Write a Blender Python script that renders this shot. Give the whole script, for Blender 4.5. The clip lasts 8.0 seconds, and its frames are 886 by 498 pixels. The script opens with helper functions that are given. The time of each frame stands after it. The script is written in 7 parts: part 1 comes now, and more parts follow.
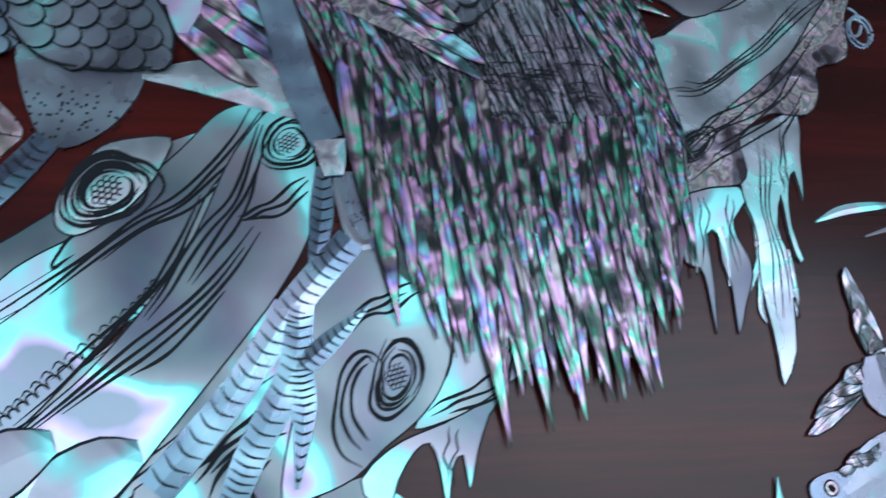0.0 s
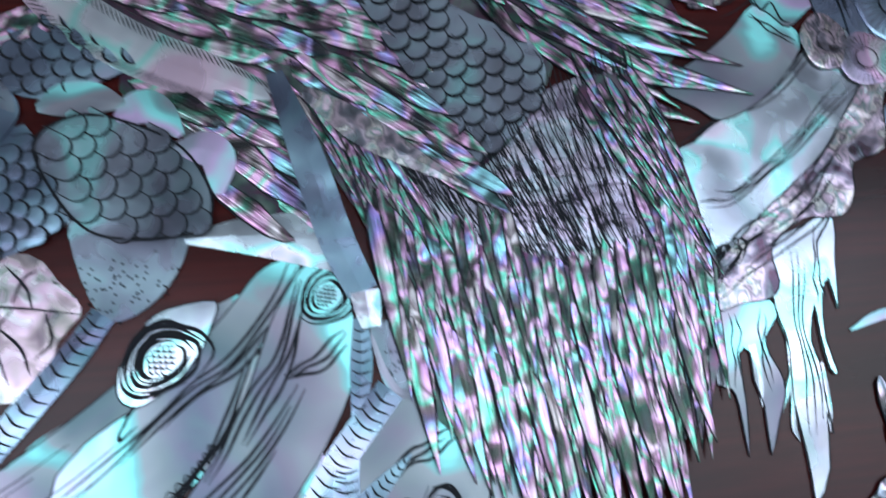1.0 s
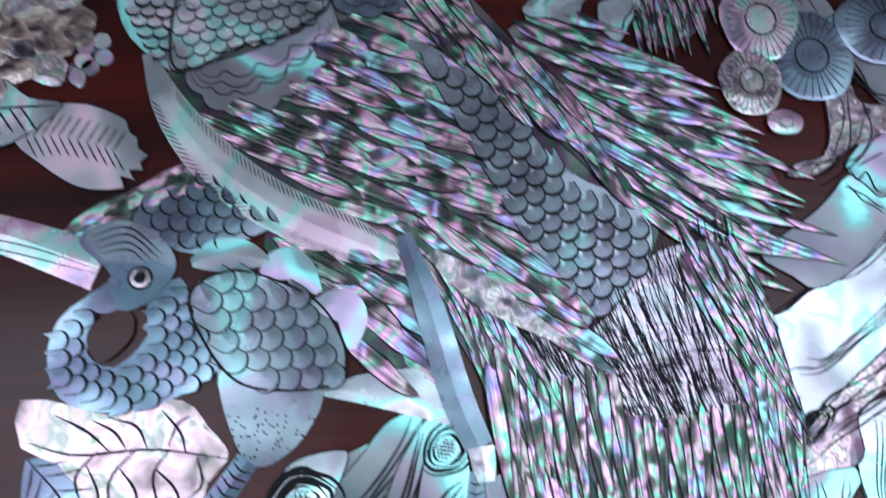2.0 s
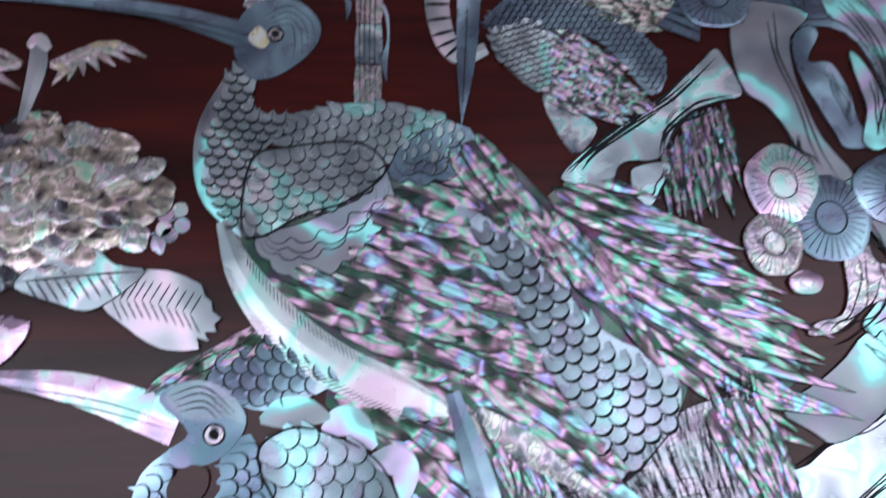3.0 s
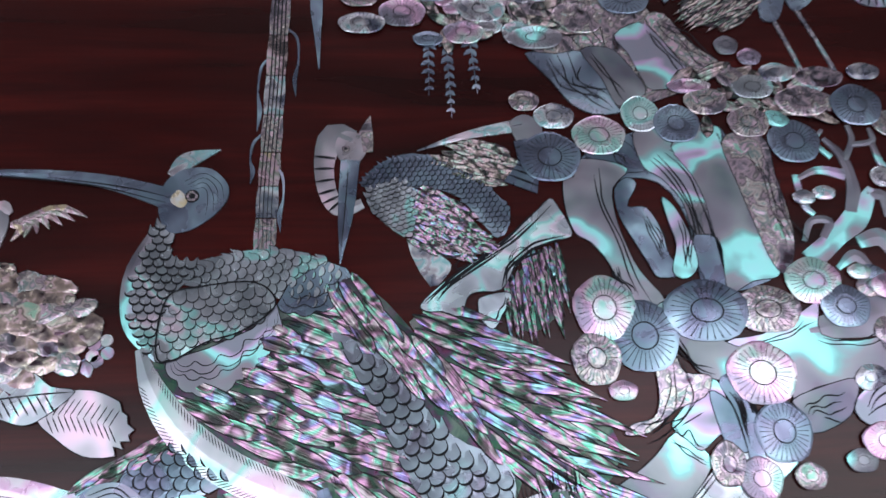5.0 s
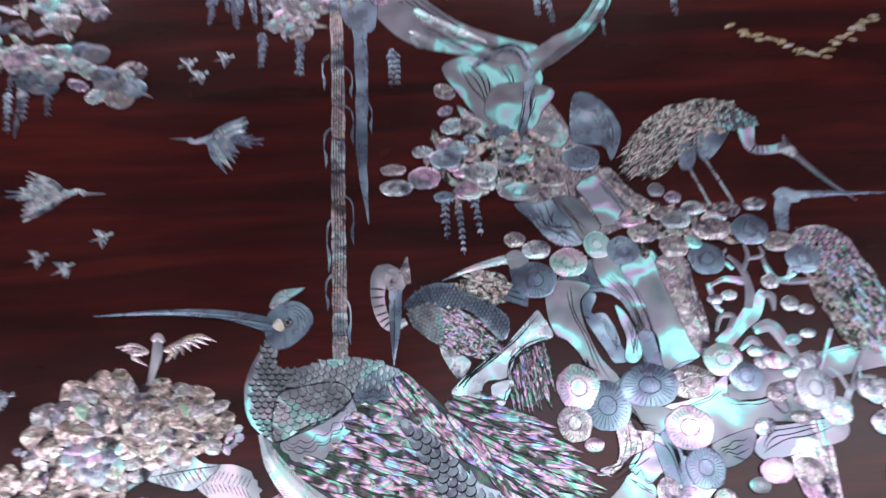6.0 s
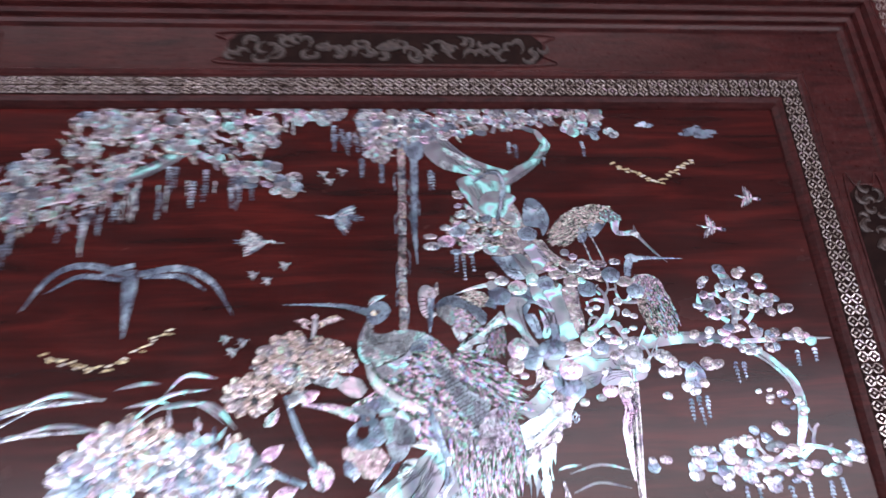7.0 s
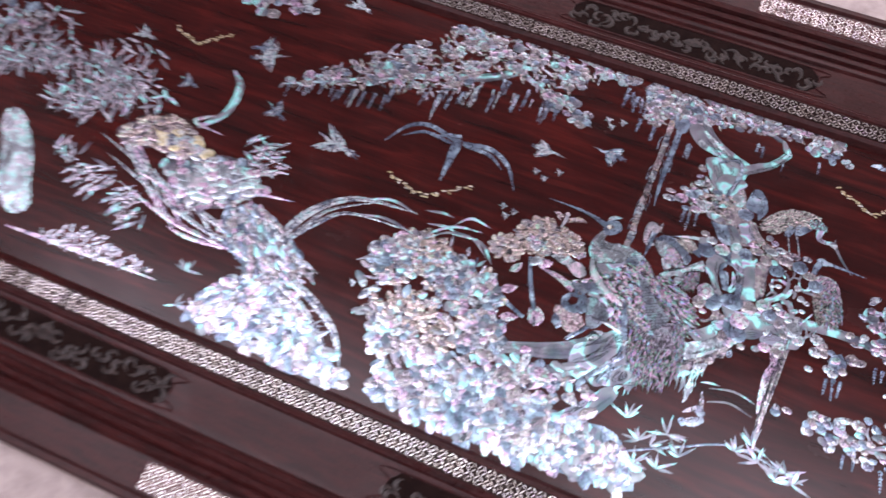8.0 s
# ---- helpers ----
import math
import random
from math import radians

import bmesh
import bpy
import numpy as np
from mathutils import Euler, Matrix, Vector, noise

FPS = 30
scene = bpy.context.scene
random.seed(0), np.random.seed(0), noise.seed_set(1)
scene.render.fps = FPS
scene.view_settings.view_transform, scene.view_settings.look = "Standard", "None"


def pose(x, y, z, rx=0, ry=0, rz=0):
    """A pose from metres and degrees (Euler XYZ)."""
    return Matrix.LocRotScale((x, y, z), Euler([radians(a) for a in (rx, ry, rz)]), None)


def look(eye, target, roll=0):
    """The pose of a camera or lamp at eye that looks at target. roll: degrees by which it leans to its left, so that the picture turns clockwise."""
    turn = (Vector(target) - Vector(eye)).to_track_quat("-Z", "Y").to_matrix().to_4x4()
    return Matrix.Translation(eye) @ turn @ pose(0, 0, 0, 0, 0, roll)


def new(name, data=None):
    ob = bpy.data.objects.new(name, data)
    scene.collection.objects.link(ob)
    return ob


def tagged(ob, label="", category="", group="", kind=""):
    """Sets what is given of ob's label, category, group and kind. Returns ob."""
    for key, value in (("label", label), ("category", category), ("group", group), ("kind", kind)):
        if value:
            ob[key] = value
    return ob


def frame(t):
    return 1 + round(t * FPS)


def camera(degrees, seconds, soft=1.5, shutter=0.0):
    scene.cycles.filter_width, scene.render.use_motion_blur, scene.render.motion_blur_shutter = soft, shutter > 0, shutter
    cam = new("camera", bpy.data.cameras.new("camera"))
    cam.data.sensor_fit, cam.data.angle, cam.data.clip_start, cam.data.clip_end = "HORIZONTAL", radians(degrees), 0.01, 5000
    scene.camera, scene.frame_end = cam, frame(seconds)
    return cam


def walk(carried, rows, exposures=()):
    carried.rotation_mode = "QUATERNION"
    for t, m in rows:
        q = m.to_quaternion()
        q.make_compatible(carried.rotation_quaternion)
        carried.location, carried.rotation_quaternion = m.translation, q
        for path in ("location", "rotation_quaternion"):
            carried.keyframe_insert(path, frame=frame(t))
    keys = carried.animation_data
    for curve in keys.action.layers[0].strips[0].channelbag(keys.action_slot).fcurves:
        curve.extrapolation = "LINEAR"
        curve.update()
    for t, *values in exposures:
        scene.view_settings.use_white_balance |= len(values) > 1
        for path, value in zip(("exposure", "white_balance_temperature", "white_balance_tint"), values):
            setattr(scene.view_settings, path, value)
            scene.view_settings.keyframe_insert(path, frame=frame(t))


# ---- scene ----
cam = camera(61.3, 8.0, soft=1.5, shutter=0.5)
# seconds, stops, kelvin, tint
EXPOSURES = [(0, 0.12, 5750, 4), (0.5, 0.14, 5850, 6), (1, 0.0, 5950, 9), (1.5, -0.1, 6050, 12), (3.5, -0.1, 6500, 18), (6, 0.22, 6800, 24), (7, 0.88, 6900, 29), (8, 0.80, 6950, 32)]
PATH = [
    (0, (-0.048, -0.149, 1.269), (0.349, 1.725, 1.845), -3.6),
    (0.5, (-0.032, -0.157, 1.287), (0.298, 1.76, 1.752), -4.4),
    (1, (-0.044, -0.167, 1.311), (0.217, 1.771, 1.734), -5.2),
    (1.5, (-0.054, -0.178, 1.327), (0.151, 1.765, 1.753), -3.3),
    (1.7, (-0.058, -0.182, 1.336), (0.141, 1.767, 1.736), -2.7),
    (2.8, (-0.081, -0.207, 1.379), (0.075, 1.742, 1.799), -0.5),
    (3, (-0.075, -0.213, 1.385), (0.066, 1.733, 1.826), -1.0),
    (3.5, (-0.055, -0.228, 1.394), (0.06, 1.698, 1.923), -1.7),
    (4, (-0.045, -0.243, 1.394), (0.072, 1.659, 2.003), -1.7),
    (5.3, (-0.03, -0.293, 1.376), (0.089, 1.573, 2.087), -2.2),
    (5.5, (-0.037, -0.328, 1.376), (0.089, 1.535, 2.095), -3.5),
    (6, (-0.051, -0.396, 1.365), (0.087, 1.429, 2.171), -5.1),
    (6.5, (-0.065, -0.562, 1.304), (0.098, 1.226, 2.184), -4.4),
    (6.8, (-0.089, -0.698, 1.265), (0.122, 1.11, 2.095), -5.1),
    (7, (-0.111, -0.793, 1.211), (0.067, 1.015, 2.047), -3.2),
    (7.3, (-0.114, -0.909, 1.157), (-0.154, 0.953, 1.887), 4.3),
    (7.5, (-0.117, -0.936, 1.093), (-0.266, 0.913, 1.841), 12.4),
    (7.7, (-0.136, -0.948, 1.024), (-0.353, 0.882, 1.799), 21.8),
    (8, (-0.137, -1.036, 0.981), (-0.488, 0.807, 1.676), 24.4),
]
walk(cam, [(t, look(eye, target, roll)) for t, eye, target, roll in PATH], EXPOSURES)

# ---- light ----
world = bpy.data.worlds.new("sky")
scene.world = world
world.use_nodes = True
sky = world.node_tree.nodes.new("ShaderNodeTexSky")
sky.sky_type, sky.sun_disc = "NISHITA", False
sky.sun_elevation, sky.sun_rotation = radians(40), radians(160)
back = world.node_tree.nodes["Background"]
back.inputs["Strength"].default_value = 0.12
world.node_tree.links.new(sky.outputs[0], back.inputs[0])


def area_lamp(name, m, w, h, power, colour):
    data = bpy.data.lights.new(name, "AREA")
    data.shape, data.size, data.size_y, data.energy, data.color = "RECTANGLE", w, h, power, colour
    lamp = new(name, data)
    lamp.matrix_world = m
    return lamp


# the room's two low windows, in the wall behind the camera
WINDOWS = ((-2.1, 3.2, 0.3, 1.9, 70), (1.9, 3.4, 0.3, 2.4, 82))
for wx, ww, lo, hi, power in WINDOWS:
    area_lamp("window_daylight", look((wx, -3.95, (lo + hi) / 2), (wx, 0, 1.0)), ww, hi - lo, power, (0.82, 0.88, 1.0))
# added unseen fill light at the ceiling, close to the wall, over the panel
area_lamp("top_fill_light", look((-0.3, -0.8, 2.86), (-0.3, -0.2, 1.3)), 2.2, 0.25, 9, (0.90, 0.95, 1.0))


# ---- materials ----
class Nodes:
    """A small builder of node materials."""

    def __init__(self, name, rough=0.5, metal=0.0):
        self.mat = bpy.data.materials.new(name)
        self.mat.use_nodes = True
        self.tree = self.mat.node_tree
        self.bsdf = self.tree.nodes["Principled BSDF"]
        self.bsdf.inputs["Roughness"].default_value = rough
        self.bsdf.inputs["Metallic"].default_value = metal

    def node(self, kind, **inputs):
        n = self.tree.nodes.new(kind)
        for key, value in inputs.items():
            self.put(n, key.replace("_", " "), value)
        return n

    def put(self, n, key, value):
        slot = n.inputs[int(key)] if key.isdigit() else n.inputs[key]
        if isinstance(value, bpy.types.NodeSocket):
            self.tree.links.new(value, slot)
        else:
            slot.default_value = value

    def coords(self, kind="Object", scale=(1, 1, 1), turn=(0, 0, 0)):
        c = self.node("ShaderNodeTexCoord")
        m = self.node("ShaderNodeMapping")
        self.tree.links.new(c.outputs[kind], m.inputs["Vector"])
        m.inputs["Scale"].default_value = scale
        m.inputs["Rotation"].default_value = turn
        return m.outputs[0]

    def place(self, scale=(1, 1, 1), shift=0.0):
        """World place, shifted by each object's own random number."""
        g = self.node("ShaderNodeNewGeometry").outputs["Position"]
        if shift:
            r = self.node("ShaderNodeObjectInfo").outputs["Random"]
            r = self.math("MULTIPLY", r, shift)
            a = self.node("ShaderNodeVectorMath")
            a.operation = "ADD"
            self.tree.links.new(g, a.inputs[0])
            self.tree.links.new(r, a.inputs[1])
            g = a.outputs[0]
        m = self.node("ShaderNodeMapping")
        self.tree.links.new(g, m.inputs["Vector"])
        m.inputs["Scale"].default_value = scale
        return m.outputs[0]

    def own_place(self, scale):
        """Place on a piece of unit length, shifted by its own random number."""
        c = self.node("ShaderNodeTexCoord").outputs["Object"]
        r = self.math("MULTIPLY", self.node("ShaderNodeObjectInfo").outputs["Random"], 61.0)
        m = self.node("ShaderNodeMapping")
        self.tree.links.new(c, m.inputs["Vector"])
        m.inputs["Scale"].default_value = scale
        a = self.node("ShaderNodeVectorMath")
        a.operation = "ADD"
        self.tree.links.new(m.outputs[0], a.inputs[0])
        self.tree.links.new(r, a.inputs[1])
        return a.outputs[0]

    def noise(self, vector, scale, detail=3, rough=0.55, warp=0.0):
        n = self.node("ShaderNodeTexNoise", Vector=vector, Scale=scale, Detail=detail, Roughness=rough, Distortion=warp)
        return n.outputs["Fac"]

    def math(self, how, a, b=0.0):
        n = self.node("ShaderNodeMath")
        n.operation = how
        self.put(n, "0", a)
        self.put(n, "1", b)
        return n.outputs[0]

    def ramp(self, fac, stops, how="LINEAR"):
        n = self.node("ShaderNodeValToRGB", Fac=fac)
        n.color_ramp.interpolation = how
        els = n.color_ramp.elements
        while len(els) < len(stops):
            els.new(0.5)
        for e, (at, colour) in zip(els, stops):
            e.position = at
            e.color = (*colour, 1) if len(colour) == 3 else colour
        return n.outputs[0]

    def mix(self, fac, a, b, how="MIX"):
        n = self.node("ShaderNodeMix")
        n.data_type, n.blend_type = "RGBA", how
        self.put(n, "0", fac)
        for slot, value in (("6", a), ("7", b)):
            self.put(n, slot, (*value, 1) if isinstance(value, tuple) and len(value) == 3 else value)
        return n.outputs[2]

    def bump(self, height, strength, far=0.001):
        b = self.node("ShaderNodeBump", Height=height, Strength=strength, Distance=far)
        self.put(self.bsdf, "Normal", b.outputs[0])

    def done(self, colour=None, **more):
        if colour is not None:
            self.put(self.bsdf, "Base Color", (*colour, 1) if isinstance(colour, tuple) else colour)
        for key, value in more.items():
            self.put(self.bsdf, key.replace("_", " "), value)
        return self.mat


def grey(v):
    return (v, v, v)


def pearl(name, stops, scale, stretch=(1, 1, 1), rough=0.28, metal=0.66, warp=0.6, contrast=1.0, relief=0.25, shift=0.7, film=420, fine_share=0.32, local=None):
    """Mother of pearl: cloudy play of colour at two sizes, a thin film, and soft undulation that breaks up the sheen."""
    n = Nodes(name, rough, metal)
    v = n.place(stretch, shift) if local is None else n.own_place(local)
    broad = n.noise(v, scale, 2, 0.5, warp)
    fine = n.noise(v, scale * 2.9, 2, 0.5, warp)
    m = n.math("ADD", n.math("MULTIPLY", broad, 1 - fine_share), n.math("MULTIPLY", fine, fine_share))
    m = n.math("ADD", n.math("MULTIPLY", n.math("SUBTRACT", m, 0.5), contrast * 2.1), 0.5)
    colour = n.ramp(m, stops)
    veil = n.noise(v, scale * 0.6, 2)
    colour = n.mix(n.ramp(veil, [(0.35, grey(0)), (0.7, grey(0.45))]), colour, (0.42, 0.44, 0.47), "MULTIPLY")
    n.bump(n.noise(v, scale * 1.2, 2), relief, 0.002)
    n.put(n.bsdf, "Thin Film Thickness", n.math("ADD", n.math("MULTIPLY", fine, 260.0), film))
    n.put(n.bsdf, "Thin Film IOR", 1.6)
    return n.done(colour, Roughness=n.math("ADD", n.math("MULTIPLY", fine, 0.25), rough - 0.1), Specular_IOR_Level=0.3)


def abalone_figure(name, tints, rough=0.2, metal=0.6, local=(1.5, 1, 0.5), dark=0.035, streak=9.0):
    """Abalone cut along its growth: soft bands of light and dark across a piece, fine streaks along it, and a slow change of tint."""
    n = Nodes(name, rough, metal)
    v = n.own_place(local)
    tint = n.ramp(n.math("ADD", n.math("MULTIPLY", n.math("SUBTRACT", n.noise(v, 1.25, 1, 0.5, 0.6), 0.5), 2.6), 0.5), tints)
    band = n.noise(v, 1.6, 1, 0.5, 0.5)
    band = n.ramp(band, [(0.30, grey(dark)), (0.41, grey(0.16)), (0.50, grey(0.95)), (0.58, grey(1.0)), (0.68, grey(0.22)), (0.78, grey(0.9))])
    fine = n.noise(n.own_place((1.2, 1, streak)), 1.0, 2)
    colour = n.mix(1.0, tint, band, "MULTIPLY")
    colour = n.mix(n.ramp(fine, [(0.36, grey(0.7)), (0.50, grey(0.0))]), colour, (0.02, 0.02, 0.025))
    n.bump(n.math("ADD", n.noise(v, 1.6, 2), n.math("MULTIPLY", fine, 0.5)), 0.3, 0.002)
    n.put(n.bsdf, "Thin Film Thickness", n.math("ADD", n.math("MULTIPLY", band, 200.0), 400.0))
    n.put(n.bsdf, "Thin Film IOR", 1.6)
    return n.done(colour, Roughness=n.math("ADD", n.math("MULTIPLY", fine, 0.2), rough - 0.06))


MILK = (0.72, 0.78, 0.82)
shell_sheet = pearl("shell_sheet", [(0.05, (0.09, 0.12, 0.15)), (0.30, (0.18, 0.20, 0.23)), (0.50, (0.26, 0.28, 0.315)), (0.58, (0.20, 0.44, 0.45)), (0.65, (0.30, 0.86, 0.82)), (0.73, (0.34, 0.84, 0.83)), (0.79, (0.46, 0.62, 0.72)), (0.84, (0.54, 0.42, 0.66)), (0.93, (0.26, 0.29, 0.36))], 22, rough=0.31, fine_share=0.13, contrast=1.5, metal=0.66)
shell_blue = pearl("shell_blue", [(0.15, (0.08, 0.12, 0.17)), (0.45, (0.15, 0.21, 0.28)), (0.62, (0.22, 0.31, 0.40)), (0.76, (0.34, 0.52, 0.62)), (0.92, (0.50, 0.54, 0.70))], 34, rough=0.26, fine_share=0.16, contrast=1.25, shift=0.0)
shell_scale = pearl("shell_scale", [(0.15, (0.10, 0.13, 0.16)), (0.45, (0.20, 0.24, 0.29)), (0.62, (0.27, 0.34, 0.40)), (0.78, (0.28, 0.60, 0.60)), (0.92, (0.46, 0.72, 0.76))], 34, rough=0.26, fine_share=0.2, shift=0.0)
shell_rose = pearl("shell_rose", [(0.08, (0.16, 0.19, 0.22)), (0.32, (0.28, 0.26, 0.35)), (0.48, (0.62, 0.40, 0.58)), (0.58, (0.64, 0.64, 0.68)), (0.70, (0.30, 0.64, 0.57)), (0.86, (0.54, 0.37, 0.57)), (0.95, (0.26, 0.62, 0.68))], 45, rough=0.25, fine_share=0.22)
SMOKY = [(0.12, (0.04, 0.045, 0.05)), (0.30, (0.16, 0.17, 0.20)), (0.42, (0.48, 0.40, 0.46)), (0.50, (0.14, 0.15, 0.16)), (0.58, (0.56, 0.52, 0.50)), (0.68, (0.18, 0.28, 0.27)), (0.78, (0.74, 0.54, 0.66)), (0.92, (0.26, 0.54, 0.44))]
FAR = [(0.14, (0.07, 0.10, 0.14)), (0.34, (0.20, 0.24, 0.29)), (0.48, (0.40, 0.41, 0.45)), (0.60, (0.62, 0.72, 0.76)), (0.72, (0.22, 0.50, 0.52)), (0.9, (0.54, 0.46, 0.54))]
abalone_grey = pearl("abalone_grey", SMOKY, 70, rough=0.22, metal=0.6, warp=0.9, contrast=1.25, relief=0.4)
abalone_far = pearl("abalone_far", FAR, 60, rough=0.26, contrast=1.3)
feather_vivid = abalone_figure("feather_vivid", [(0.05, (0.52, 0.48, 0.50)), (0.20, (0.78, 0.40, 0.68)), (0.34, (0.36, 0.34, 0.37)), (0.47, (0.14, 0.68, 0.46)), (0.57, (0.62, 0.60, 0.63)), (0.68, (0.74, 0.44, 0.66)), (0.80, (0.40, 0.34, 0.78)), (0.92, (0.32, 0.70, 0.76))])
feather_smoky = abalone_figure("feather_smoky", [(0.10, (0.42, 0.38, 0.35)), (0.35, (0.58, 0.44, 0.48)), (0.55, (0.30, 0.30, 0.31)), (0.70, (0.32, 0.52, 0.43)), (0.88, (0.62, 0.58, 0.56))])
feather_pale = abalone_figure("feather_pale", [(0.10, (0.44, 0.53, 0.64)), (0.35, (0.70, 0.72, 0.77)), (0.55, (0.66, 0.50, 0.66)), (0.75, (0.34, 0.47, 0.58)), (0.90, (0.72, 0.60, 0.70))], dark=0.10)
plume_vivid = abalone_figure("plume_vivid", [(0.05, (0.42, 0.39, 0.40)), (0.20, (0.74, 0.40, 0.72)), (0.34, (0.33, 0.30, 0.33)), (0.47, (0.10, 0.64, 0.42)), (0.57, (0.54, 0.50, 0.54)), (0.68, (0.68, 0.42, 0.64)), (0.80, (0.38, 0.30, 0.78)), (0.92, (0.30, 0.72, 0.76))], local=(1.9, 1, 0.45), streak=5.0)
smoke_ground = pearl("smoke_ground", [(0.2, (0.010, 0.010, 0.011)), (0.5, (0.035, 0.034, 0.037)), (0.8, (0.13, 0.12, 0.13))], 70, rough=0.3, metal=0.3)
rose_abalone = pearl("rose_abalone", [(0.15, (0.10, 0.10, 0.10)), (0.34, (0.36, 0.30, 0.30)), (0.46, (0.56, 0.41, 0.49)), (0.56, (0.62, 0.57, 0.60)), (0.66, (0.26, 0.32, 0.26)), (0.78, (0.60, 0.44, 0.54)), (0.92, (0.56, 0.50, 0.34))], 60, rough=0.24, contrast=1.4)
breast_shell = pearl("breast_shell", [(0.12, (0.26, 0.31, 0.34)), (0.36, (0.50, 0.56, 0.60)), (0.50, (0.60, 0.65, 0.69)), (0.62, (0.34, 0.76, 0.68)), (0.74, (0.68, 0.76, 0.78)), (0.88, (0.70, 0.56, 0.68))], 30, rough=0.26, fine_share=0.1, contrast=1.4)
leaf_shell = pearl("leaf_shell", [(0.1, (0.16, 0.19, 0.21)), (0.42, (0.30, 0.33, 0.36)), (0.56, (0.50, 0.48, 0.54)), (0.68, (0.70, 0.53, 0.65)), (0.85, (0.48, 0.48, 0.52))], 26, rough=0.3, fine_share=0.06, contrast=1.3)
shell_light = pearl("shell_light", [(0.08, (0.22, 0.27, 0.30)), (0.36, (0.37, 0.44, 0.48)), (0.50, (0.48, 0.56, 0.62)), (0.60, (0.32, 0.78, 0.74)), (0.70, (0.62, 0.92, 0.92)), (0.80, (0.78, 0.70, 0.82)), (0.92, (0.40, 0.46, 0.52))], 34, rough=0.24, fine_share=0.15, contrast=1.6, shift=0.0)
skirt_shell = pearl("skirt_shell", [(0.1, (0.12, 0.12, 0.15)), (0.35, (0.26, 0.25, 0.31)), (0.55, (0.42, 0.38, 0.47)), (0.7, (0.28, 0.34, 0.38)), (0.88, (0.60, 0.54, 0.62))], 70, rough=0.26, contrast=1.2)
ink = Nodes("engraving_ink", 0.6).done((0.006, 0.008, 0.011), Specular_IOR_Level=0.12)
gold_shell = pearl("gold_shell", [(0.2, (0.35, 0.3, 0.16)), (0.5, (0.72, 0.66, 0.4)), (0.8, MILK)], 90)


def lacquer():
    n = Nodes("lacquered_rosewood", 0.2)
    grain = n.noise(n.place((1.0, 1.0, 9.0)), 6.0, 4, 0.55, 0.6)
    fine = n.noise(n.place((3.0, 3.0, 90.0)), 6.0, 3)
    colour = n.ramp(grain, [(0.28, (0.008, 0.0017, 0.0017)), (0.5, (0.028, 0.0037, 0.0034)), (0.72, (0.058, 0.0070, 0.0055))])
    colour = n.mix(n.ramp(fine, [(0.35, grey(0.35)), (0.6, grey(0.0))]), colour, (0.012, 0.004, 0.004))
    smears = n.noise(n.place((1, 1, 1.6)), 9.0, 4)
    n.bump(n.noise(n.place(), 40.0, 2), 0.02, 0.0006)
    return n.done(colour, Roughness=n.ramp(smears, [(0.3, grey(0.18)), (0.7, grey(0.28))]), Specular_IOR_Level=0.22)


def frame_wood():
    n = Nodes("carved_rosewood", 0.34)
    v = n.place((3.0, 3.0, 3.0))
    grain = n.noise(n.place((2.0, 6.0, 14.0)), 9.0, 5, 0.6, 0.7)
    dust = n.noise(v, 60.0, 4)
    colour = n.ramp(grain, [(0.3, (0.013, 0.0034, 0.0034)), (0.55, (0.031, 0.0068, 0.0066)), (0.75, (0.050, 0.0115, 0.0105))])
    colour = n.mix(n.ramp(dust, [(0.5, grey(0)), (0.75, grey(0.07))]), colour, (0.16, 0.11, 0.11))
    n.bump(n.noise(v, 120.0, 4), 0.15, 0.0006)
    return n.done(colour, Roughness=n.ramp(dust, [(0.3, grey(0.26)), (0.7, grey(0.42))]), Specular_IOR_Level=0.14)


def carving_wood():
    n = Nodes("worn_dark_carving", 0.36)
    v = n.place()
    wear = n.noise(v, 140.0, 4)
    colour = n.ramp(wear, [(0.35, (0.007, 0.004, 0.0035)), (0.55, (0.017, 0.009, 0.0075)), (0.75, (0.055, 0.036, 0.030))])
    n.bump(wear, 0.3, 0.001)
    return n.done(colour, Roughness=0.4, Specular_IOR_Level=0.35)


def plaster(name, a, b, scale=9.0, gloss=0.5):
    n = Nodes(name, 0.85)
    v = n.place()
    colour = n.ramp(n.noise(v, scale, 6, 0.65), [(0.3, a), (0.7, b)])
    n.bump(n.noise(v, scale * 22, 4), 0.35, 0.001)
    return n.done(colour, Specular_IOR_Level=gloss)


board_lacquer = lacquer()
rosewood = frame_wood()
carved = carving_wood()
# near-black: real ground of the strips, painted shade of depth in the cartouches
ground_and_shade = plaster("dark_ground_and_shade", (0.006, 0.003, 0.003), (0.014, 0.007, 0.006), 60.0, 0.05)
wall_paint = plaster("grey_plaster", (0.24, 0.20, 0.19), (0.44, 0.38, 0.36), 26.0)
room_paint = plaster("pale_room_paint", (0.60, 0.58, 0.56), (0.68, 0.66, 0.63))
ceiling_boards = plaster("brown_ceiling_boards", (0.11, 0.09, 0.08), (0.17, 0.14, 0.13), 4.0)
floor_stone = plaster("pale_floor_stone", (0.42, 0.40, 0.38), (0.52, 0.49, 0.46), 3.0)


# ---- mesh helpers ----
def part(name, bm, material, parent=None, label="", kind=""):
    """Links a bmesh as one mesh object, under a thing or a part."""
    data = bpy.data.meshes.new(name)
    bm.to_mesh(data)
    bm.free()
    data.materials.append(material)
    ob = new(name, data)
    ob.parent = parent
    return tagged(ob, label, kind=kind)


def thing(name, label, category, group=""):
    return tagged(new(name), label, category, group)


